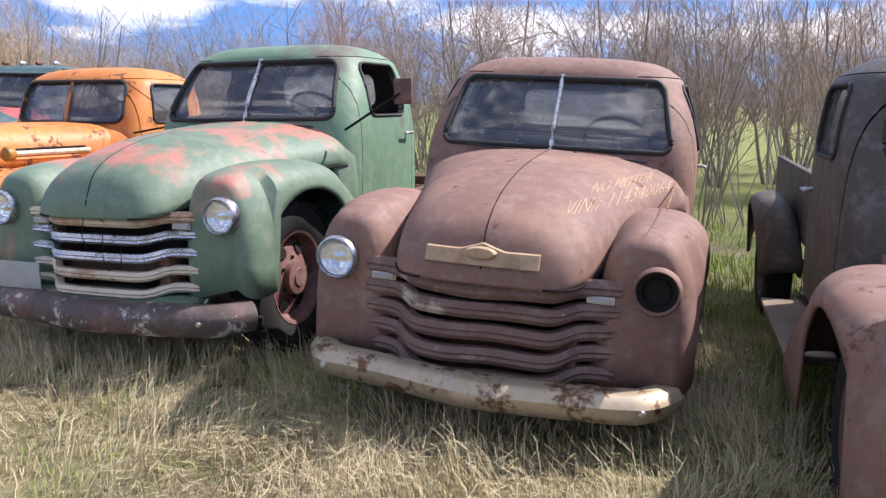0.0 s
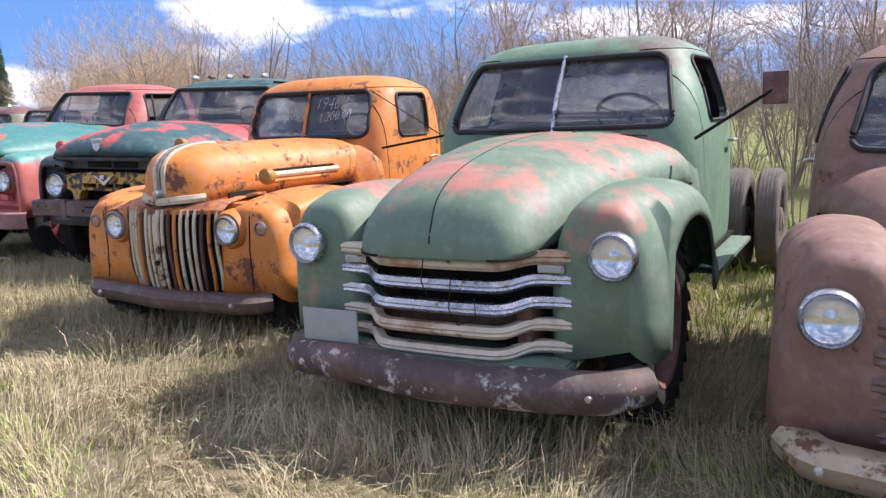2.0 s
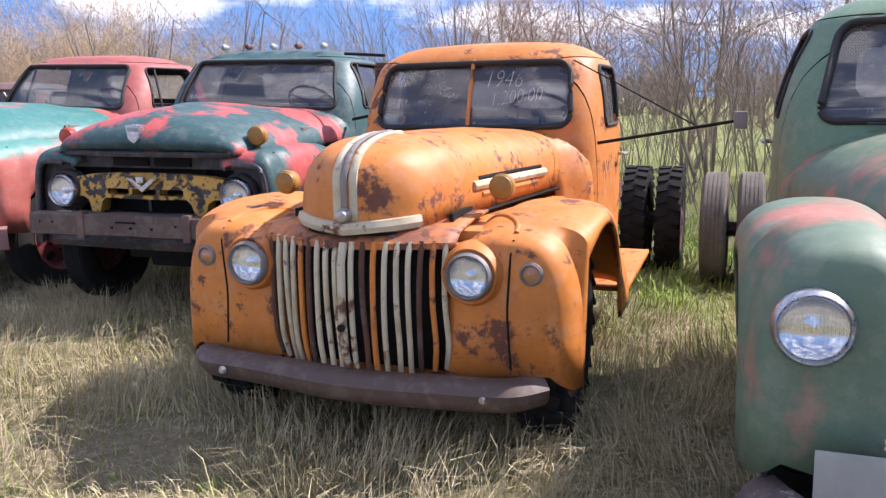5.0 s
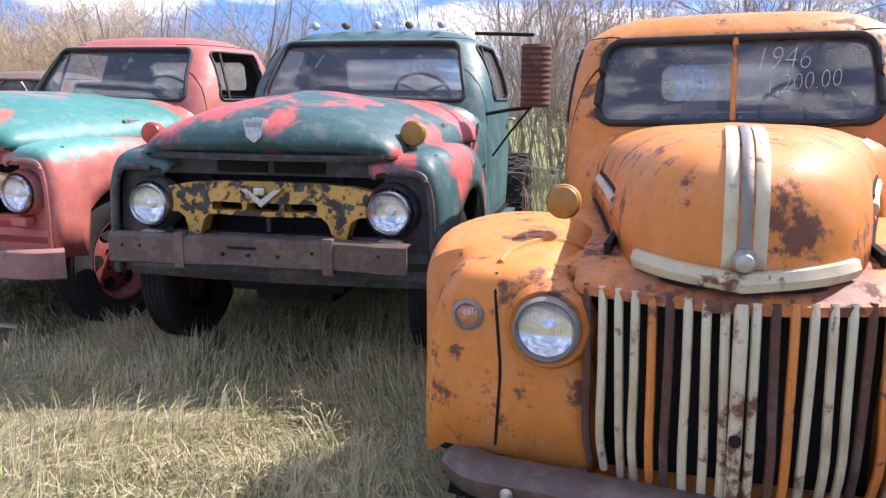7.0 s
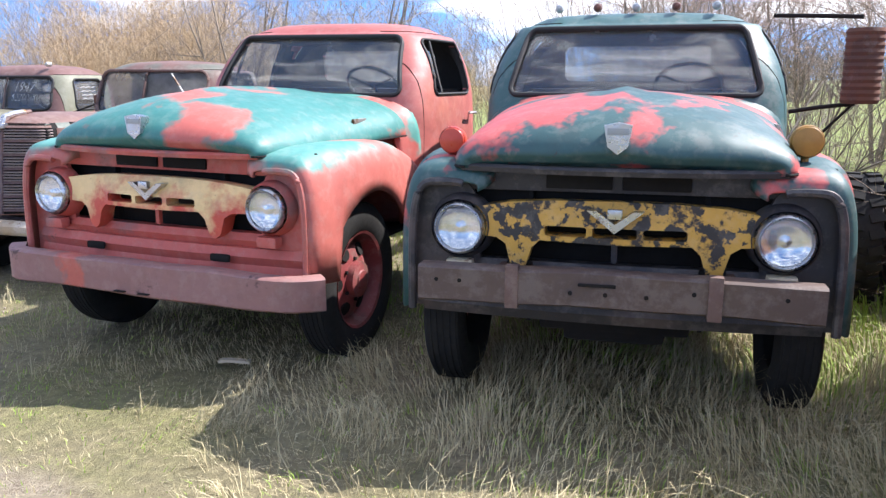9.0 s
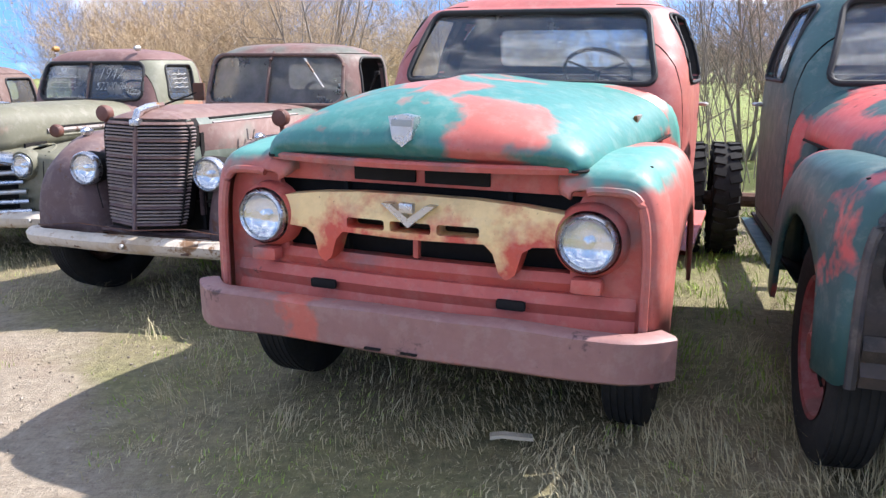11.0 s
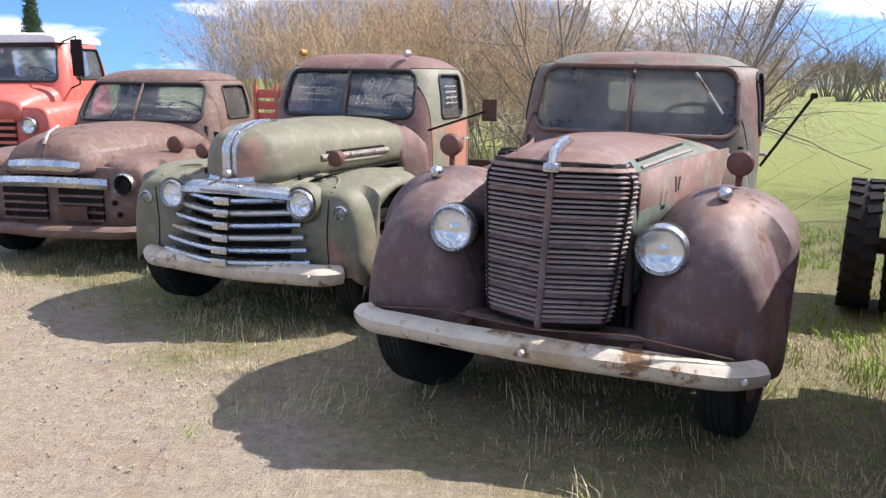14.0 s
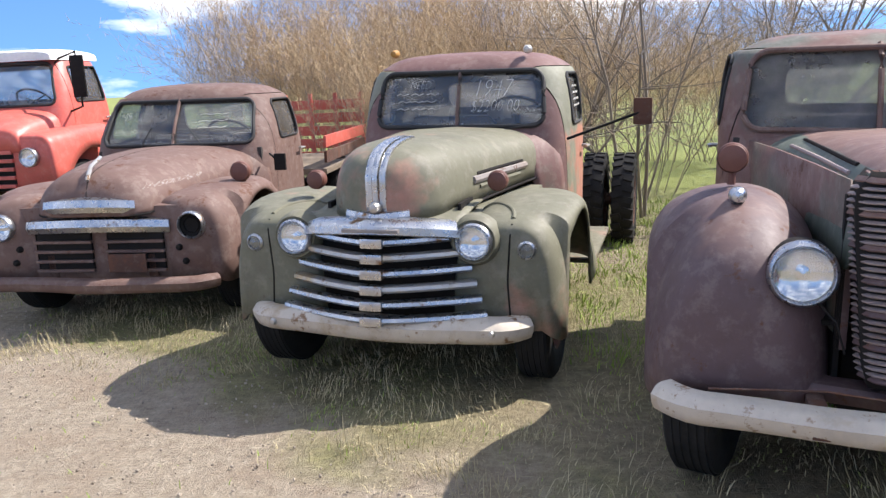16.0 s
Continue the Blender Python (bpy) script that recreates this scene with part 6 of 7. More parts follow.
F53 = dict(R=0.45, mouth=P["black_paint"], rimpaint=P["black_paint"], park=P["cream"], bar=P["yellow"], bar_label="grille bar in flaking yellow paint", apron=P["black_paint"], bw=0.80, bz=0.70, bh=0.15, bc=0.0, bwrap=0.0, bround=False, bumper=P["bumper_brown"], bumper_label="flat steel channel bumper", rim=P["red_wheel"], lug=0.010)
t4, t4h, t4g = ford53("dark_teal_truck", -5.646, 8.058, -13.5, 1.0, 0.905, P["teal_dark"], dict(F53, label="dark teal truck with red primer patches and black grille", half=0.664, wipers=False, side_glass=True, cab_paint=P["teal_cab"]))
marker_lamp(t4, 0.74, 0.16, 1.29, 0.065, P["amber"], P["amber"], 0.04)
marker_lamp(t4, -0.74, 0.16, 1.27, 0.06, P["red_lens"], P["red_lens"], 0.04)
for k in range(5):
    part("roof_marker_lamp", lathe(bmesh.new(), [(0.0, -0.05), (0.02, -0.04), (0.028, 0.0), (0.02, 0.05), (0.0, 0.07)], 14, Matrix.Translation((-0.48 + 0.24 * k, 1.98, 1.985))), P["rust_lens"] if k % 2 else P["plate"], t4)
part("mirror_arm", tube(bmesh.new(), [(0.78, 1.72, 1.90), (1.0, 1.6, 1.885), (1.2, 1.5, 1.87)], 0.012), P["dark"], t4)
part("mirror_brace", tube(bmesh.new(), [(1.2, 1.5, 1.42), (1.05, 1.55, 1.24), (0.93, 1.6, 1.08)], 0.008), P["dark"], t4)
q = part("mirror_arm", tube(bmesh.new(), [(0.88, 1.6, 1.36), (1.04, 1.55, 1.39), (1.2, 1.5, 1.41)], 0.012), P["dark"], t4)
part("mirror_head", lathe(bmesh.new(), [(0.0, -0.2), (0.09, -0.2)] + [(0.1 - 0.006 * (k % 2), -0.18 + 0.018 * k) for k in range(21)] + [(0.09, 0.2), (0.0, 0.2)], 24, Matrix.Translation((1.22, 1.5, 1.61)) @ Matrix.Rotation(radians(90), 4, "X")), P["frame"], q)

t5, t5h, t5g = ford53("teal_and_red_truck", -7.949, 9.025, -20.2, 1.6, 0.94, P["teal_red"], dict(F53, label="faded red truck with worn teal paint on its hood and fenders", half=0.713, wipers=False, cab_paint=P["red_cab"], hood_paint=P["teal_hood"], fender_paint=P["salmon_fender"], mouth=P["mouth_red"], rimpaint=P["salmon_fender"], park=P["mouth_red"], bar=P["yellow_red"], bar_label="grille bar in yellow worn to red", apron=P["mouth_red"], bw=1.03, bz=0.54, bh=0.18, bc=0.05, bwrap=0.10, bround=False, bumper=P["bumper_red"], bumper_label="bent red bumper"))

t6, t6h, t6g = international("rusty_prewar_truck", -9.783, 11.112, -15.1, 1.5, 0.955, P["plum"], dict(label="rusty purple-brown prewar truck with a tall louvred grille", R=0.46, hood=P["prewar_hood"], bars=P["plum_bars"], side=P["olive_plum"], cab=P["olive_plum"], paint2=P["plum2"]))

MERC = dict(vee_half=0.19, label="olive green truck with chromed bar grille and rusty roof", half=0.493, R=0.44, ring=P["chrome"], lens=P["rust_lens"], trim=P["steel"], trim2=P["olive"], strip=[P["chrome"], P["chrome"], P["chrome"]], grille=bar_grille, bw=0.755, lamp_up=0.06, bz=0.42, bh=0.13, bumper=P["bumper_white"], bumper_label="bumper in flaking cream paint", div=P["plum2"], rim=P["frame"], lug=0.010, cab_paint=P["plum_cab"], door_paint=P["pink_door"])
t7, t7h, t7g = ford46("olive_truck", -11.856, 12.567, -12.5, 1.0, 0.805, P["olive"], MERC)
writing(t7, t7g, "1947", 0.15, 0.24, 1.585, 1, 1, P["chalk"], 0, 0.004)
writing(t7, t7g, "$2200.00", 0.10, 0.26, 1.47, 1, 1, P["chalk"], 0, 0.004)
west_mirror(t7, (0.76, 1.42, 1.25), (1.24, 1.5, 1.42), 0.12, 0.17, P["frame"])

t8, t8h, t8g = dodge("brown_truck", -14.10, 13.945, -2.5, 0.5, 0.76, P["plum2"], dict(label="dull rust-brown truck with a dented front and one empty headlight", half=0.71, R=0.42))
writing(t8, t8h, "114500769", 0.04, 0.44, 1.03, 1, 1, P["chalk"], 3)
t9 = red_tilt_truck("red_truck", -17.05, 16.80, -2.0, 1.06, dict(label="tall red truck with a white roof and square mirrors"))
t0, t0h, t0g = ford46("rusty_fendered_pickup", 2.08, 1.88, -16.5, 0.0, 0.71, P["brown"], dict(ORANGE, label="rust-brown pickup with a torn front fender and dark cab", ring=P["steel"], R=0.38, strip=[P["brown"]] * 3, trim=P["brown"], trim2=P["brown"], slats=[P["brown"]], bumper=P["frame"], bz=0.30, bumper_label="rusty bumper", lens=P["rust_lens"], div=P["brown"], cab_paint=P["dark_olive"], door_paint=P["dark_olive"], board=P["wood"], pickup=True))

# small fittings seen on single trucks
torn = fender_mesh([(-0.04, 0.39, 0.88, 0.84, 0.23, 0.27, 3.6), (0.20, 0.37, 0.96, 0.91, 0.41, 0.24, 3.1), (0.45, 0.39, 0.975, 0.935, 0.51, 0.27, 2.9), (0.75, 0.43, 0.975, 0.925, 0.61, 0.29, 2.8)], -1, (5, 0, 0.1, 0), 24)
torn_bvh = BVHTree.FromBMesh(torn)
torn.free()
gap_rows = []
for k in range(26):
    yy, zz = 0.0 + 0.028 * k, 0.80 + 0.035 * math.sin(k * 0.23)
    half = 0.006 + 0.016 * abs(noise.noise((k * 0.63, 1.0, 2.0))) + 0.008 * (k % 3 == 0)
    row = project(torn_bvh, [(yy, zz + half), (yy, zz - half)], 0, -1, 0.004)
    if len(row) == 2:
        gap_rows.append(row)
bm = bmesh.new()
grid(bm, gap_rows)
# black ribbon over the whole fender, dark like the shade inside a tear
part("tear", bm, P["dark"], t0, "jagged dark tear across the fender", thick=0.004)
for k in range(4):
    rows = [project(t7g, [(1.86 + 0.05 * j, 1.58 - 0.045 * k + 0.012 * (j % 2))], 0, 1, 0.006) for j in range(6)]
    rows = [r[0] for r in rows if r]
    if len(rows) > 3:
        part("scribbled_line", tube(bmesh.new(), rows, 0.0035, 5), P["chalk"], t7)
for tr_, xs_, zz in ((t8, (-0.60, 0.60), 0.60), (t8, (-0.64, 0.64), 0.50)):
    for bx in xs_:
        part("bolt_boss", lathe(bmesh.new(), [(0.0, -0.02), (0.014, -0.018), (0.024, 0.0), (0.024, 0.03)], 12, Matrix.Translation((bx, -0.125, zz))), P["dark"], tr_)
part("loose_wire", tube(bmesh.new(), [(0.10, -0.24, 0.80), (0.08, -0.23, 0.66), (0.13, -0.25, 0.60), (0.22, -0.25, 0.63), (0.20, -0.22, 0.72)], 0.003, 5), P["dark"], t2)
part("loose_wire", tube(bmesh.new(), [(-0.04, -0.22, 0.90), (-0.05, -0.235, 0.78), (-0.02, -0.23, 0.70)], 0.003, 5), P["dark"], t2)
# holes and slots below are black pieces set on, shade given by colour
for bx in (-0.72, -0.62, -0.16, -0.02, 0.14, 0.32, 0.66, 0.75):
    part("bolt_hole", lathe(bmesh.new(), [(0.0, -0.002), (0.009, -0.002), (0.009, 0.006)], 10, Matrix.Translation((bx, -0.209, 0.715 if abs(bx) > 0.3 else 0.69))), P["dark"], t4)
part("bolt_slot", box(bmesh.new(), -0.13, 0.02, -0.211, -0.2, 0.72, 0.732, 0.002), P["dark"], t4)
for bx in (-0.40, 0.40):
    part("bumper_strap", box(bmesh.new(), bx - 0.028, bx + 0.028, -0.216, -0.16, 0.61, 0.79, 0.008), P["plum2"], t4)
    part("strap_hole", box(bmesh.new(), bx - 0.055, bx + 0.055, -0.0, 0.02, 0.73, 0.77, 0.015), P["dark"], t4)
for bx in (-0.10, 0.06):
    part("bumper_slot", box(bmesh.new(), bx - 0.035, bx + 0.035, -0.222, -0.2, 0.47, 0.476, 0.001), P["dark"], t5)
for bx in (-0.42, 0.42):
    part("tow_hole", box(bmesh.new(), bx - 0.06, bx + 0.06, -0.035, -0.02, 0.645, 0.685, 0.014), P["dark"], t5)
for tr, hb_, hh in ((t5, t5h, 0.94), (t4, t4h, 0.905)):
    L = project(hb_, [(0.98, hh + 0.40)], 0, 1, 0.0)[0]
    part("name_badge", box(bmesh.new(), L.x - 0.01, L.x + 0.008, 0.90, 1.06, hh + 0.385, hh + 0.415, 0.003), P["chrome_old"], tr)
for bx in (-0.52, 0.45):
    part("roof_lamp", lathe(bmesh.new(), [(0.0, -0.05), (0.02, -0.045), (0.03, -0.01), (0.03, 0.02), (0.0, 0.06)], 16, Matrix.Translation((bx, 1.72, 1.845))), P["chrome_old"] if bx > 0 else P["amber"], t7)
writing(t7, t7g, "NEED", 0.07, -0.28, 1.62, 1, 1, P["chalk"], 0, 0.004)
for k, (a, b) in enumerate(((-0.46, -0.12), (-0.44, -0.16), (-0.45, -0.10))):
    for j in range(3):
        x0 = a + (b - a) * j / 3
        rows = [project(t7g, [(xx, zz)], 1, 1, 0.004)[0] for xx, zz in ((x0, 1.555 - 0.05 * k), (x0 + 0.03, 1.565 - 0.05 * k), (x0 + 0.06, 1.553 - 0.05 * k), (x0 + 0.09, 1.563 - 0.05 * k))]
        part("scribbled_line", tube(bmesh.new(), rows, 0.003, 5), P["chalk"], t7)
writing(t8, t8g, "49", 0.09, -0.48, 1.46, 1, 1, P["chalk"], 0, 0.004)
for k in range(3):
    rows = [project(t8g, [(0.20 + 0.05 * j, 1.46 - 0.055 * k + 0.01 * (j % 2))], 1, 1, 0.004)[0] for j in range(6)]
    part("scribbled_line", tube(bmesh.new(), rows, 0.003, 5), P["chalk"], t8)
part("apron_wire", tube(bmesh.new(), [(-0.75, -0.30, 0.585), (-0.4, -0.33, 0.625), (0.0, -0.34, 0.60), (0.4, -0.33, 0.63), (0.8, -0.27, 0.575)], 0.004, 5), P["frame"], t6)
part("lamp_wire", tube(bmesh.new(), [(-0.42, -0.1, 0.86), (-0.36, -0.16, 0.80), (-0.33, -0.17, 0.70)], 0.004, 5), P["dark"], t6)
part("hood_latch", tube(bmesh.new(), [(0.44, 0.42, 1.20), (0.445, 0.42, 1.13), (0.445, 0.48, 1.12), (0.45, 0.50, 1.19)], 0.007, 6), P["steel"], t6)

# ---- ground, shrubs, distance ----
m, nt, b = mat_base("ground")
tcn = nt.nodes.new("ShaderNodeTexCoord")
g1 = n_noise(nt, 0.35, 6, 0.6)
g2 = n_noise(nt, 14, 6, 0.7)
g3 = n_noise(nt, 160, 3, 0.6)
g4 = n_noise(nt, 60, 5, 0.75, stretch=(1, 0.22, 1))
g5 = n_noise(nt, 60, 5, 0.75, stretch=(0.2, 1, 1), seed=3)
straw = n_mix(nt, n_ramp(nt, g2, 0.3, 0.7), (0.18, 0.14, 0.085), (0.38, 0.315, 0.195))
green = n_mix(nt, n_ramp(nt, g2, 0.3, 0.7), (0.13, 0.13, 0.045), (0.29, 0.28, 0.105))
c = n_mix(nt, n_math(nt, "MULTIPLY", n_ramp(nt, g1, 0.38, 0.58), 0.85), straw, green)
dirt = n_mix(nt, n_ramp(nt, g2, 0.30, 0.70), (0.26, 0.205, 0.145), (0.46, 0.385, 0.285))
dirt = n_mix(nt, n_math(nt, "MULTIPLY", n_ramp(nt, n_noise(nt, 2.2, 6, 0.65, seed=8), 0.50, 0.62), 0.45), dirt, (0.30, 0.215, 0.145))
dirt = n_mix(nt, n_math(nt, "MULTIPLY", n_ramp(nt, n_noise(nt, 55, 4, 0.7, seed=6), 0.56, 0.66), 0.6), dirt, (0.17, 0.13, 0.09))
dirt = n_mix(nt, n_ramp(nt, g3, 0.55, 0.75), dirt, (0.46, 0.40, 0.32))
# bare track along the front of the row; green field behind it
sx, sy = n_axis(nt, 0), n_axis(nt, 1)
dd = n_math(nt, "ADD", n_math(nt, "MULTIPLY", n_math(nt, "SUBTRACT", sx, 0.2), -0.598), n_math(nt, "MULTIPLY", n_math(nt, "SUBTRACT", sy, 3.56), -0.801))
ss = n_math(nt, "ADD", n_math(nt, "MULTIPLY", n_math(nt, "SUBTRACT", sx, 0.2), -0.801), n_math(nt, "MULTIPLY", n_math(nt, "SUBTRACT", sy, 3.56), 0.598))
wob = n_math(nt, "MULTIPLY", n_math(nt, "SUBTRACT", n_noise(nt, 0.9, 5, 0.6, seed=4), 0.5), 2.2)
track = n_ramp(nt, n_math(nt, "ADD", n_math(nt, "SUBTRACT", dd, n_ramp(nt, ss, 14.0, 8.0)), wob), 0.5, 0.9)
track = n_math(nt, "MULTIPLY", track, n_ramp(nt, n_math(nt, "ADD", ss, wob), 7.0, 9.5))
c = n_mix(nt, track, c, dirt)
field = n_ramp(nt, n_math(nt, "ADD", dd, wob), -5.5, -8.0)
c = n_mix(nt, field, c, n_mix(nt, n_ramp(nt, g2, 0.2, 0.8), (0.20, 0.235, 0.055), (0.29, 0.33, 0.085)))
lay = n_ramp(nt, n_math(nt, "MAXIMUM", g4, g5), 0.46, 0.66)
c = n_mix(nt, n_math(nt, "MULTIPLY", n_math(nt, "SUBTRACT", 1.0, lay), 0.4), c, n_mix(nt, 0.75, c, (0.05, 0.04, 0.025)))
nt.links.new(c, b.inputs["Base Color"])
b.inputs["Roughness"].default_value = 0.95
n_bump(nt, b, n_math(nt, "ADD", n_math(nt, "ADD", g2, lay), n_math(nt, "MULTIPLY", g3, 0.5)), 0.6, 0.03)
M["ground"] = m

bm = bmesh.new()
xs = np.concatenate([[-900, -400, -150, -60, -35], np.linspace(-24, 8, 65), [15, 40, 120, 400, 900]])
ys = np.concatenate([[-300, -80, -20], np.linspace(-4, 24, 57), [32, 50, 100, 300, 900]])
grid(bm, [[(x, y, 0.03 * noise.noise((x * 0.6, y * 0.6, 0)) + 0.012 * noise.noise((x * 2.5, y * 2.5, 4)) if -25 < x < 9 and -5 < y < 25 else 0.0) for x in xs] for y in ys])
tagged(part("ground", bm, M["ground"]), "dry grass and bare dirt ground with a green field behind", "ground", kind="structure")

# ---- plants ----
def bark(name, a, b):
    m, nt, bs = mat_base(name)
    f = n_noise(nt, 18, 4, 0.6)
    inf = nt.nodes.new("ShaderNodeNewGeometry")
    c = n_mix(nt, n_math(nt, "ADD", n_math(nt, "MULTIPLY", inf.outputs["Random Per Island"], 0.6), n_math(nt, "MULTIPLY", f, 0.4)), a, b)
    nt.links.new(c, bs.inputs["Base Color"])
    bs.inputs["Roughness"].default_value = 0.85
    return m


M["bark_grey"] = bark("grey_bark", (0.15, 0.125, 0.10), (0.33, 0.28, 0.22))
M["twig_grey"] = bark("grey_brown_twigs", (0.17, 0.125, 0.09), (0.38, 0.295, 0.21))
M["twig_tan"] = bark("tan_twigs", (0.36, 0.25, 0.14), (0.60, 0.46, 0.28))
M["twig_rust"] = bark("reddish_buds", (0.40, 0.28, 0.215), (0.60, 0.48, 0.385))
M["straw"] = bark("straw_blades", (0.25, 0.195, 0.10), (0.63, 0.55, 0.335))
M["grass"] = bark("green_blades", (0.14, 0.24, 0.03), (0.40, 0.50, 0.10))
M["far_twig"] = bark("far_brown_twigs", (0.10, 0.075, 0.055), (0.22, 0.165, 0.115))
M["needle"] = bark("spruce_needles", (0.03, 0.06, 0.03), (0.06, 0.10, 0.05))


def sticks(segs, sides=3):
    """One mesh of tapered bars: rows of start, end, start radius, end radius."""
    a = np.array([s[0] for s in segs])
    b = np.array([s[1] for s in segs])
    ra, rb = np.array([s[2] for s in segs])[:, None], np.array([s[3] for s in segs])[:, None]
    t = b - a
    t /= np.linalg.norm(t, axis=1)[:, None] + 1e-9
    up = np.where(np.abs(t[:, 2:3]) > 0.9, np.array([[1.0, 0, 0]]), np.array([[0, 0, 1.0]]))
    u = np.cross(t, up)
    u /= np.linalg.norm(u, axis=1)[:, None] + 1e-9
    v = np.cross(u, t)
    vs = []
    for k in range(sides):
        an = 2 * math.pi * k / sides
        d = u * math.cos(an) + v * math.sin(an)
        vs += [a + d * ra, b + d * rb]
    V = np.stack(vs, 1).reshape(-1, 3)
    n = len(segs)
    base = np.arange(n)[:, None] * sides * 2
    F = np.concatenate([base + np.array([[2 * k, 2 * ((k + 1) % sides), 2 * ((k + 1) % sides) + 1, 2 * k + 1]]) for k in range(sides)])
    me = bpy.data.meshes.new("sticks")
    me.from_pydata(V.tolist(), [], F.tolist())
    return me


def grow(rng, p, d, length, r, depth, trunk, twigs, droop, spread, kids):
    """Adds a limb that wanders upwards, and its side shoots."""
    n = 5 if depth < 2 else 3
    for i in range(n):
        q = p + d * (length / n)
        r2 = r * (1 - 0.75 / n)
        (trunk if depth < 2 else twigs).append((p.copy(), q.copy(), r, r2))
        p, r = q, r2
        d = d + rng.normal(0, 0.10, 3) + np.array([0, 0, droop])
        d /= np.linalg.norm(d)
        if depth < 4:
            for _ in range(kids[depth] if i > 0 or depth else 0):
                if rng.random() < 0.8:
                    e = d + rng.normal(0, spread, 3)
                    e /= np.linalg.norm(e)
                    grow(rng, p, e, length * rng.uniform(0.35, 0.62), r * 0.55, depth + 1, trunk, twigs, droop, spread, kids)


def plant(seed, stems, height, r, lean, spread, kids, droop, tint, budding=0):
    rng = np.random.default_rng(seed)
    trunk, twigs = [], []
    for k in range(stems):
        a = rng.uniform(0, 2 * math.pi)
        d = np.array([math.cos(a) * lean * rng.uniform(0.2, 1), math.sin(a) * lean * rng.uniform(0.2, 1), 1.0])
        d /= np.linalg.norm(d)
        base = np.array([math.cos(a), math.sin(a), 0]) * rng.uniform(0, 0.05 * stems if stems > 1 else 0.0)
        base[2] = -0.05
        grow(rng, base, d, height * rng.uniform(0.6, 1.0), r * rng.uniform(0.6, 1), 0, trunk, twigs, droop, spread, kids)
    buds = []
    for s in twigs:
        for _ in range(budding):
            o = s[0] + (s[1] - s[0]) * rng.random()
            e = rng.normal(0, 0.55, 3) + (s[1] - s[0]) / (np.linalg.norm(s[1] - s[0]) + 1e-6) + np.array([0, 0, 0.3])
            e /= np.linalg.norm(e)
            buds.append((o, o + e * rng.uniform(0.10, 0.26), 0.0032, 0.0012))
    tm, wm = sticks(trunk, 5), sticks(twigs + buds, 3)
    tm.materials.append(M["bark_grey"])
    wm.materials.append(tint)
    return tm, wm


KINDS = [
    plant(11, 20, 3.2, 0.012, 0.42, 0.36, (2, 1, 1, 0), 0.035, M["twig_grey"]),
    plant(12, 22, 2.8, 0.010, 0.55, 0.40, (2, 1, 1, 0), 0.03, M["twig_grey"]),
    plant(13, 22, 2.8, 0.011, 0.55, 0.34, (2, 1, 1, 0), 0.05, M["twig_tan"], 1),
    plant(14, 4, 4.0, 0.05, 0.50, 0.55, (3, 2, 1, 0), 0.02, M["twig_rust"], 1),
    plant(15, 5, 3.3, 0.026, 0.75, 0.70, (3, 2, 1, 0), -0.01, M["twig_grey"]),
    plant(16, 20, 3.0, 0.07, 0.7, 0.5, (2, 1, 0, 0), 0.03, M["far_twig"], 0),
    plant(17, 5, 4.6, 0.09, 0.5, 0.6, (2, 2, 0, 0), 0.02, M["far_twig"], 0),
]
LABELS = ["bare upright willow clump with many thin grey stems", "bare bushy willow clump behind the trucks", "dense tan shrub of fine bare twigs", "bare spreading tree with reddish buds on fine twigs", "crooked bare tree with dark gnarled limbs", "tan thicket along the far edge of the field", "bare grey tree along the far edge of the field"]
NAMES = ["willow_shrub", "willow_shrub", "tan_shrub", "budding_tree", "bare_tree", "far_thicket", "far_tree"]


def put_plant(kind, s, d, scale, turn):
    """Sets a plant at s along the row and d in front of it (negative: behind)."""
    x, y = 0.2 - 0.801 * s - 0.598 * d, 3.56 + 0.598 * s - 0.801 * d
    if -9.8 + 0.235 * (y - 7.53) < x < -9.8 + 0.43 * (y - 7.53) and y < 48:
        return  # open field seen through the gap in the shrubs
    tm, wm = KINDS[kind]
    e = thing(NAMES[kind], pose(x, y, 0, 0, 0, turn), LABELS[kind], "shrub" if kind in (0, 1, 2, 5) else "tree", "bare shrubs behind the trucks")
    e.scale = (scale, scale, scale)
    part("trunk", tm, None, e)
    part("crown", wm, None, e)


rng = random.Random(5)
s = -6.0
while s < 27:
    gap = 7.3 < s < 8.9 or 12.7 < s < 14.8
    if not gap:
        kind = rng.choice([0, 0, 1]) if s < 12.5 else rng.choice([1, 2, 2, 4]) if s < 19 else 2
        put_plant(kind, s, rng.uniform(-8.2, -6.2), rng.uniform(0.8, 1.1), rng.uniform(0, 360))
        if rng.random() < 0.6:
            put_plant(rng.choice([1, 3]) if s < 14 else 2, s + rng.uniform(-0.5, 0.5), rng.uniform(-12, -9.5), rng.uniform(0.75, 1.0), rng.uniform(0, 360))
    s += rng.uniform(0.8, 1.2)
for s, d, sc in ((8.5, -13, 1.15), (11.5, -12, 1.2), (5.0, -13, 1.1), (2.0, -12.5, 1.0)):
    put_plant(3, s, d, sc, s * 50)
for s, d, sc in ((16.4, -5.6, 1.0), (18.0, -6.2, 1.1)):
    put_plant(4, s, d, sc, s * 70)
for k in range(64):
    put_plant(rng.choice([5, 5, 6]), -75 + 2.5 * k + rng.uniform(-2, 2), rng.uniform(-75, -52), rng.uniform(0.9, 1.4), rng.uniform(0, 360))

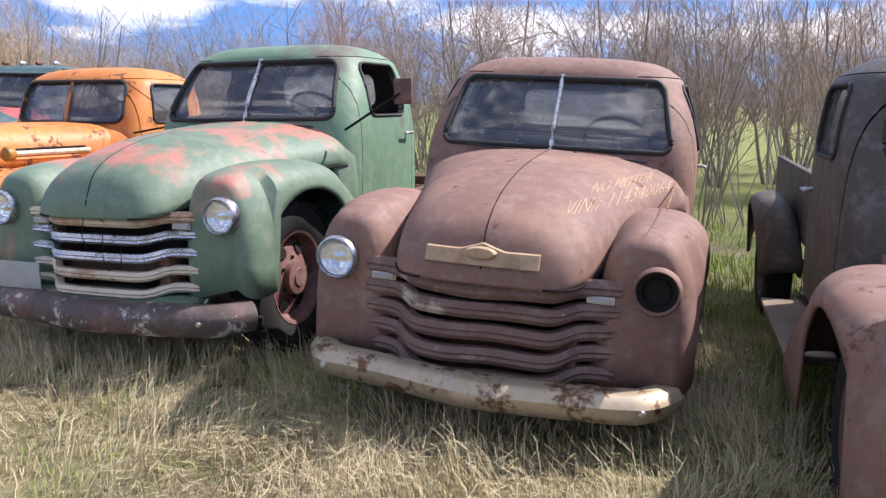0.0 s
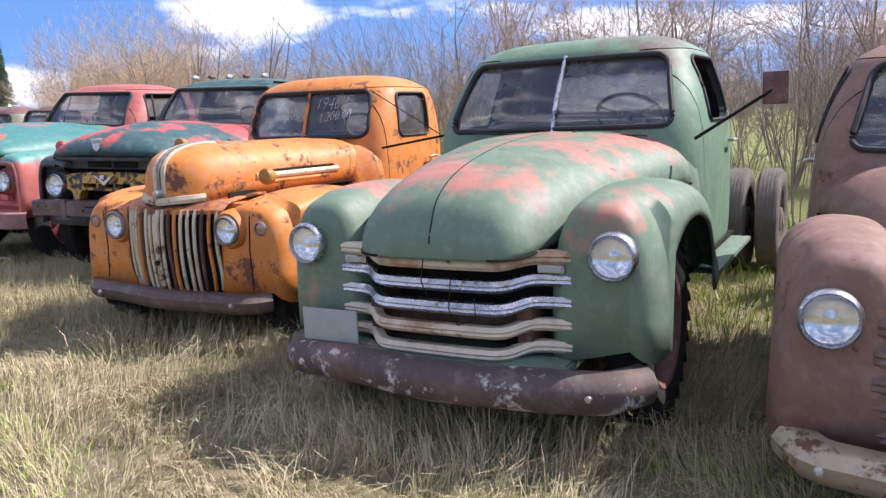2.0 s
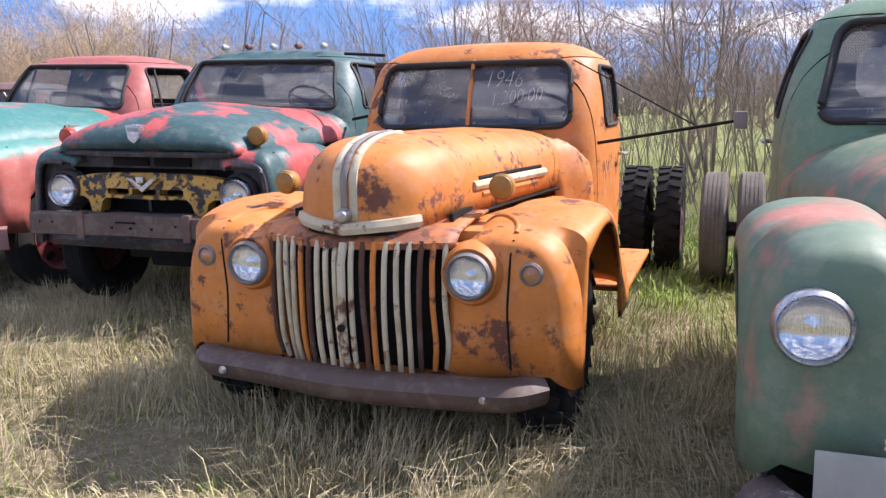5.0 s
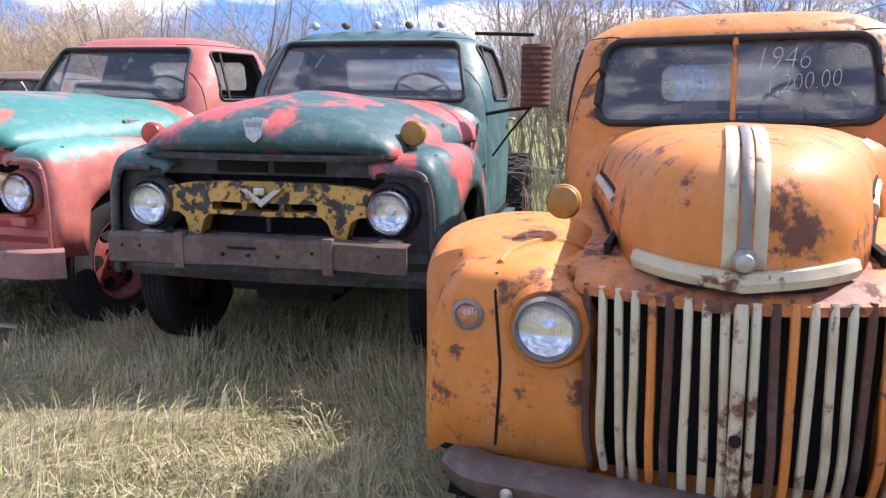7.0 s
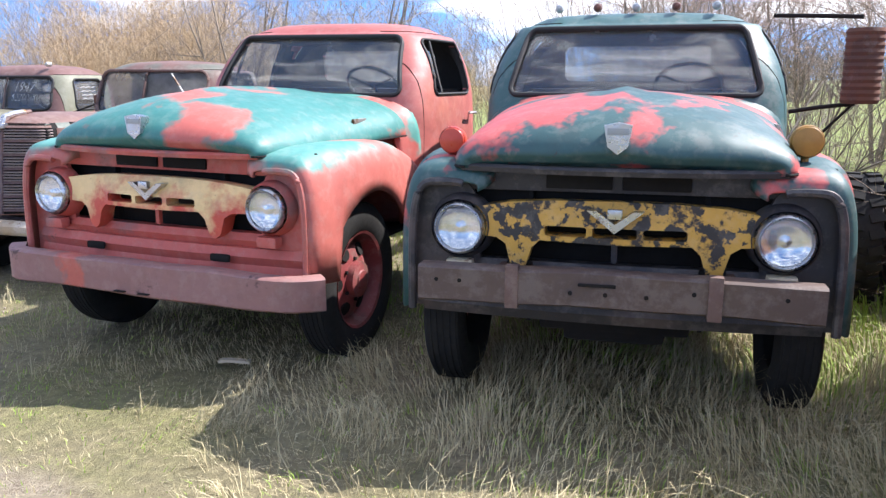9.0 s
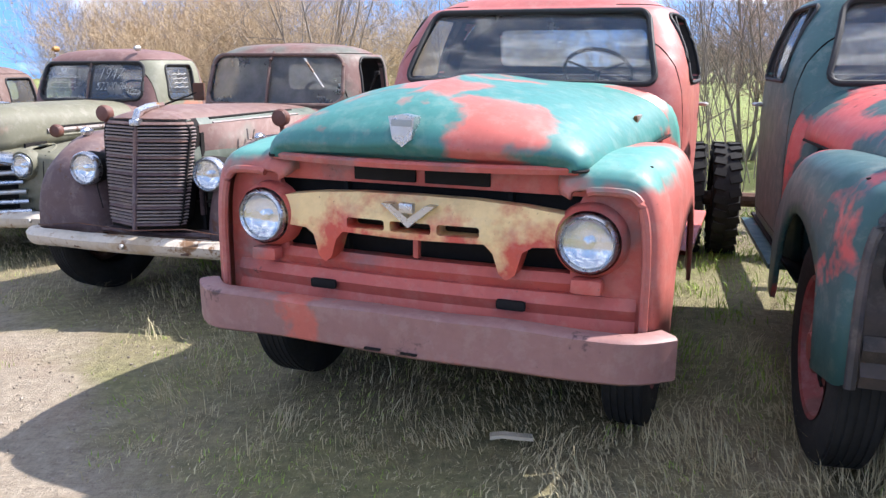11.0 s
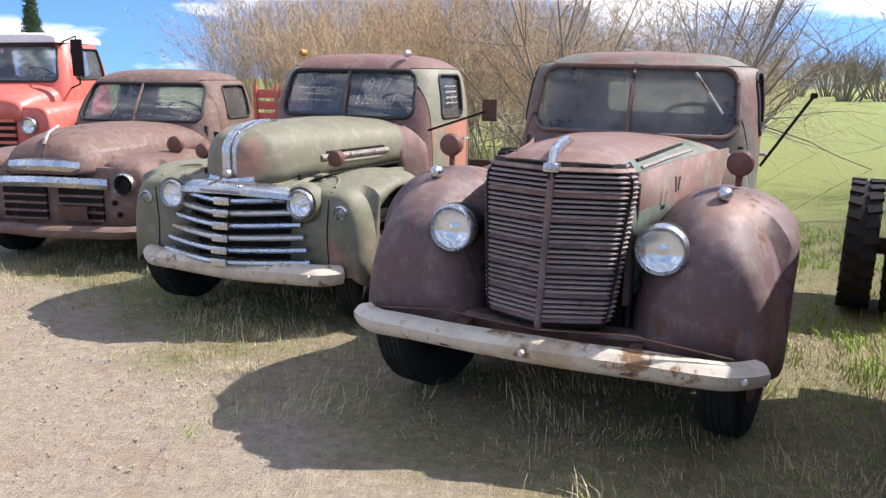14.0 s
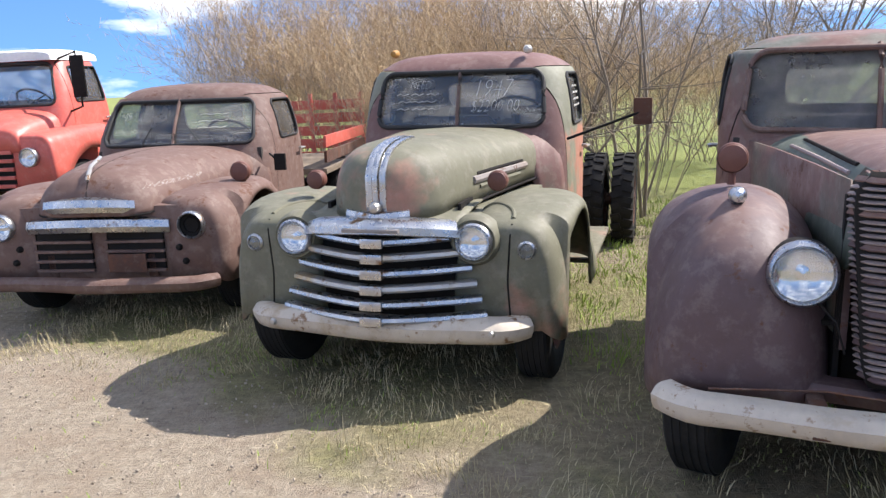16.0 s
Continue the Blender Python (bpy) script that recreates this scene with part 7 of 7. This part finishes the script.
for k in range(22):
    s = -9 + 1.9 * k + rng.uniform(-0.6, 0.6)
    if not 12.0 < s < 15.5:
        put_plant(rng.choice([1, 2, 3, 3]) if s < 14 else 2, s, rng.uniform(-19, -13.5), rng.uniform(0.55, 0.85), rng.uniform(0, 360))

for k in range(8):
    put_plant(3, -5 + 2.4 * k + rng.uniform(-0.4, 0.4), rng.uniform(-15, -10.5), rng.uniform(0.85, 1.15), rng.uniform(0, 360))

for s, d in ((19.2, -5.2), (20.0, -5.0), (19.6, -6.0)):
    put_plant(2, s, d, 0.72, s * 90)

# far spruce
segs = []
r_ = np.random.default_rng(3)
for k in range(900):
    z = r_.uniform(0.06, 1.0)
    a = r_.uniform(0, 2 * math.pi)
    L = (1 - z) * 1.7 + 0.12
    p = np.array([0, 0, z * 7.5])
    q = p + np.array([math.cos(a) * L, math.sin(a) * L, -0.35 * L]) * r_.uniform(0.6, 1)
    segs.append((p, q, 0.05, 0.01))
    for _ in range(5):
        o = p + (q - p) * r_.uniform(0.3, 1)
        segs.append((o, o + r_.normal(0, 0.13, 3), 0.03, 0.008))
me = sticks(segs, 3)
spruce = thing("spruce_tree", pose(-56, 75, 0) @ Matrix.Scale(1.34, 4), "dark green spruce tree far behind the trucks", "tree")
part("crown", me, M["needle"], spruce)
part("trunk", tube(bmesh.new(), [(0, 0, -0.1), (0, 0, 7.4)], 0.12, 8, r1=0.02), M["bark_grey"], spruce)


# ---- grass ----
def blades(name, pts, hmin, hmax, width, flop, mat, seed, label, drift=0.9, short=0.5):
    """Curved blades that lie over in drifts; shorter along the bare track."""
    g = np.random.default_rng(seed)
    n = len(pts)
    along = -0.801 * (pts[:, 0] - 0.2) + 0.598 * (pts[:, 1] - 3.56)
    h = (g.uniform(hmin, hmax, n) * np.interp(along, [6.5, 10.0], [1.0, short]))[:, None]
    a = 2.2 * np.sin(pts[:, 0] * 2.7 + 1.3 * np.sin(pts[:, 1] * 3.1)) + 1.7 * np.cos(pts[:, 1] * 2.3 - 0.8 * pts[:, 0]) + g.normal(0, drift, n)
    lean = np.clip(np.abs(g.normal(0.35 + flop * 0.7, 0.25 + flop * 0.5, n)), 0, 3.2)[:, None]
    d = np.stack([np.cos(a), np.sin(a)], 1)
    turn = a + g.normal(0, 0.8, n)
    side = np.stack([-np.sin(turn), np.cos(turn)], 1) * width * g.uniform(0.6, 1.3, n)[:, None]
    base = np.hstack([pts, np.full((n, 1), -0.02)])
    rise = 1 / np.sqrt(1 + lean * lean)
    mid = base + np.hstack([d * h * lean * rise * 0.38, h * (0.35 + 0.35 * rise)])
    tip = base + np.hstack([d * h * lean * rise * 1.05, h * (0.12 + 0.88 * rise) * 0.95 + 0.01])
    s3 = np.hstack([side, np.zeros((n, 1))])
    V = np.stack([base - s3, base + s3, mid + s3 * 0.8, mid - s3 * 0.8, tip], 1).reshape(-1, 3)
    k = np.arange(n)[:, None] * 5
    me = bpy.data.meshes.new(name)
    me.from_pydata(V.tolist(), [], (k + np.array([[0, 1, 2, 3]])).tolist() + (k + np.array([[3, 2, 4]])).tolist())
    me.materials.append(mat)
    tagged(new(name, me), label, "grass", kind="stuff")


g = np.random.default_rng(9)


def scatter(n, s0, s1, d0, d1, keep):
    s, d = g.uniform(s0, s1, n), g.uniform(d0, d1, n)
    k = keep(s, d) > g.uniform(0, 1, n)
    s, d = s[k], d[k]
    return np.stack([0.2 - 0.801 * s - 0.598 * d, 3.56 + 0.598 * s - 0.801 * d], 1)


def patchy(s, d, f, off):
    return 0.5 + 0.5 * np.sin(s * f + off + 1.7 * np.sin(d * f * 0.8 + off)) * np.cos(d * f * 1.1 - off + np.sin(s * f * 0.6))


def front(s):
    """How far grass reaches in front of the row before the bare track."""
    return np.where(s < 7.0, 4.0, np.clip(4.0 - (s - 7.0) * 0.75, 0.75, 4.0)) + 0.35 * np.sin(s * 1.9) + 0.2 * np.sin(s * 4.7)


def edge(s, d):
    return np.clip((front(s) - d) * 1.6 + 0.2, 0.0, 1.0)


def tufts(n, per, spread, s0, s1, d0, d1, keep):
    c = scatter(n, s0, s1, d0, d1, keep)
    return np.repeat(c, per, 0) + g.normal(0, spread, (len(c) * per, 2))


pts = np.vstack([scatter(330000, -5, 20, -4.0, 3.9, lambda s, d: edge(s, d) * np.interp(s, [7, 10], [1.0, 0.6]) * (0.30 + 0.70 * patchy(s, d, 2.1, 0.4))),
                 tufts(9000, 26, 0.04, -5, 20, -3.0, 3.9, lambda s, d: edge(s, d) * (0.2 + 0.8 * patchy(s, d, 2.6, 1.1)))])
blades("dry_grass", pts, 0.035, 0.13, 0.0026, 2.6, M["straw"], 1, "dry straw-coloured grass, matted and patchy")
pts = tufts(3000, 24, 0.06, -5, 8.5, -2.2, 2.6, lambda s, d: edge(s, d) * np.clip(patchy(s, d, 1.9, 2.0) * 1.4 - 0.25, 0, 1) * np.clip(1.6 - 0.5 * np.abs(d), 0.15, 1))
blades("tussock_grass", pts, 0.12, 0.32, 0.0024, 2.0, M["straw"], 7, "long bleached grass lying over in tussocks")
pts = np.vstack([tufts(2600, 26, 0.05, -5, 20, -1.6, 1.1, lambda s, d: np.clip(edge(s, d), 0, 1) * np.interp(s, [7, 10], [1.0, 0.45]) * patchy(s, d, 3.1, 2.0)),
                 tufts(900, 9, 0.07, -5, 20, -1.2, 0.9, lambda s, d: np.clip(edge(s, d), 0, 1))])
blades("tall_dry_grass", pts, 0.12, 0.34, 0.0018, 1.1, M["straw"], 2, "tall dead grass stalks round the wheels and bumpers")
pts = np.vstack([scatter(120000, -5, 20, -5, 3.6, lambda s, d: np.clip(edge(s, d) + 0.05, 0, 1) * np.clip(patchy(s, d, 1.3, 4.0) * 1.5 - 0.35 + 0.6 * (d < -1.2), 0, 1)),
                 tufts(2600, 22, 0.05, -5, 20, -3, 3.4, lambda s, d: np.clip(edge(s, d) + 0.12, 0, 1) * patchy(s, d, 1.1, 3.0))])
blades("green_grass", pts, 0.03, 0.11, 0.0028, 0.7, M["grass"], 3, "fresh green grass growing through the dead straw")
pts = tufts(3800, 18, 0.07, -5, 20, -6.5, -0.9, lambda s, d: 0.25 + 0.75 * patchy(s, d, 1.7, 1.0))
blades("green_tall_grass", pts, 0.08, 0.26, 0.004, 0.5, M["grass"], 4, "bright green grass between the trucks")

# pebbles on the bare track
peb = []
bm = bmesh.new()
bmesh.ops.create_icosphere(bm, subdivisions=1, radius=1.0)
tv = np.array([v.co[:] for v in bm.verts])
tf = np.array([[v.index for v in f.verts] for f in bm.faces])
bm.free()
c = scatter(15000, 7.0, 20, 0.2, 4.5, lambda s, d: 1.0 - edge(s, d))
sz = 0.0022 + 0.0075 * g.uniform(0, 1, len(c)) ** 3
V = (tv[None] * (sz[:, None, None] * g.uniform(0.6, 1.2, (len(c), 1, 3))) + np.hstack([c, np.full((len(c), 1), 0.004)])[:, None, :]).reshape(-1, 3)
F = (tf[None] + np.arange(len(c))[:, None, None] * len(tv)).reshape(-1, 3)
me = bpy.data.meshes.new("gravel")
me.from_pydata(V.tolist(), [], F.tolist())
M["pebble"] = bark("pebbles", (0.15, 0.115, 0.085), (0.46, 0.39, 0.31))
me.materials.append(M["pebble"])
tagged(new("gravel", me), "small loose stones on the bare dirt track", "gravel", kind="stuff")

# fallen branches beside the gap, scrap wood, red slatted box, far shed
for sx_, dy_, tn in ((7.9, -4.6, 30), (8.3, -5.6, 160)):
    x, y = 0.2 - 0.801 * sx_ - 0.598 * dy_, 3.56 + 0.598 * sx_ - 0.801 * dy_
    e = thing("fallen_branch", pose(x, y, 0.45, 78, 0, tn), "heap of fallen bare branches in the grass", "branch", "fallen branches")
    e.scale = (0.7, 0.7, 0.7)
    part("limb", KINDS[4][0], None, e)
    part("branch_crown", KINDS[4][1], None, e)
bm = sweep(bmesh.new(), [(-0.13, 0.0, 0.0), (-0.05, 0.012, 0.008), (0.04, -0.006, 0.01), (0.13, 0.01, 0.0)], [(-0.03, 0.0), (0.03, 0.0), (0.026, 0.02), (-0.024, 0.024)])
ob = part("wood_scrap", bm, plain("bleached_wood", (0.50, 0.43, 0.32), 0.8, 0, 30, 0.4, 0.3))
ob.matrix_world = pose(-7.54, 8.94, 0.035, 0, 0, -8) @ Matrix.Scale(0.7, 4)
tagged(ob, "pale splintered wood scrap lying in the grass", "wood")
rb = thing("red_stake_box", pose(-14.0, 20.4, -0.3, 0, 0, -12), "weathered red slatted stake box behind the shrubs", "stake box")
for k in range(5):
    part("board", box(bmesh.new(), -0.85, 0.85, -0.02, 0.02, 0.85 + 0.19 * k, 0.99 + 0.19 * k, 0.006), M["red"], rb)
for k in range(5):
    part("stake", box(bmesh.new(), -0.82 + 0.4 * k, -0.76 + 0.4 * k, -0.05, -0.02, 0.25, 1.85, 0.006), M["red"], rb)
sh = thing("far_shed", pose(32.5, 141, 0, 0, 0, 12), "small white shed far across the field", "shed")
part("wall", box(bmesh.new(), -3.8, 3.8, -2.5, 2.5, 0, 2.6, 0.03), M["white"], sh)
part("roof", prism(bmesh.new(), [(-4.1, 2.55), (4.1, 2.55), (3.4, 3.9), (-3.4, 3.9)], 1, -2.8, 2.8), M["plate"], sh)
part("door", box(bmesh.new(), -0.5, 0.5, -2.56, -2.5, 0, 2.0, 0.01), M["wood"], sh)
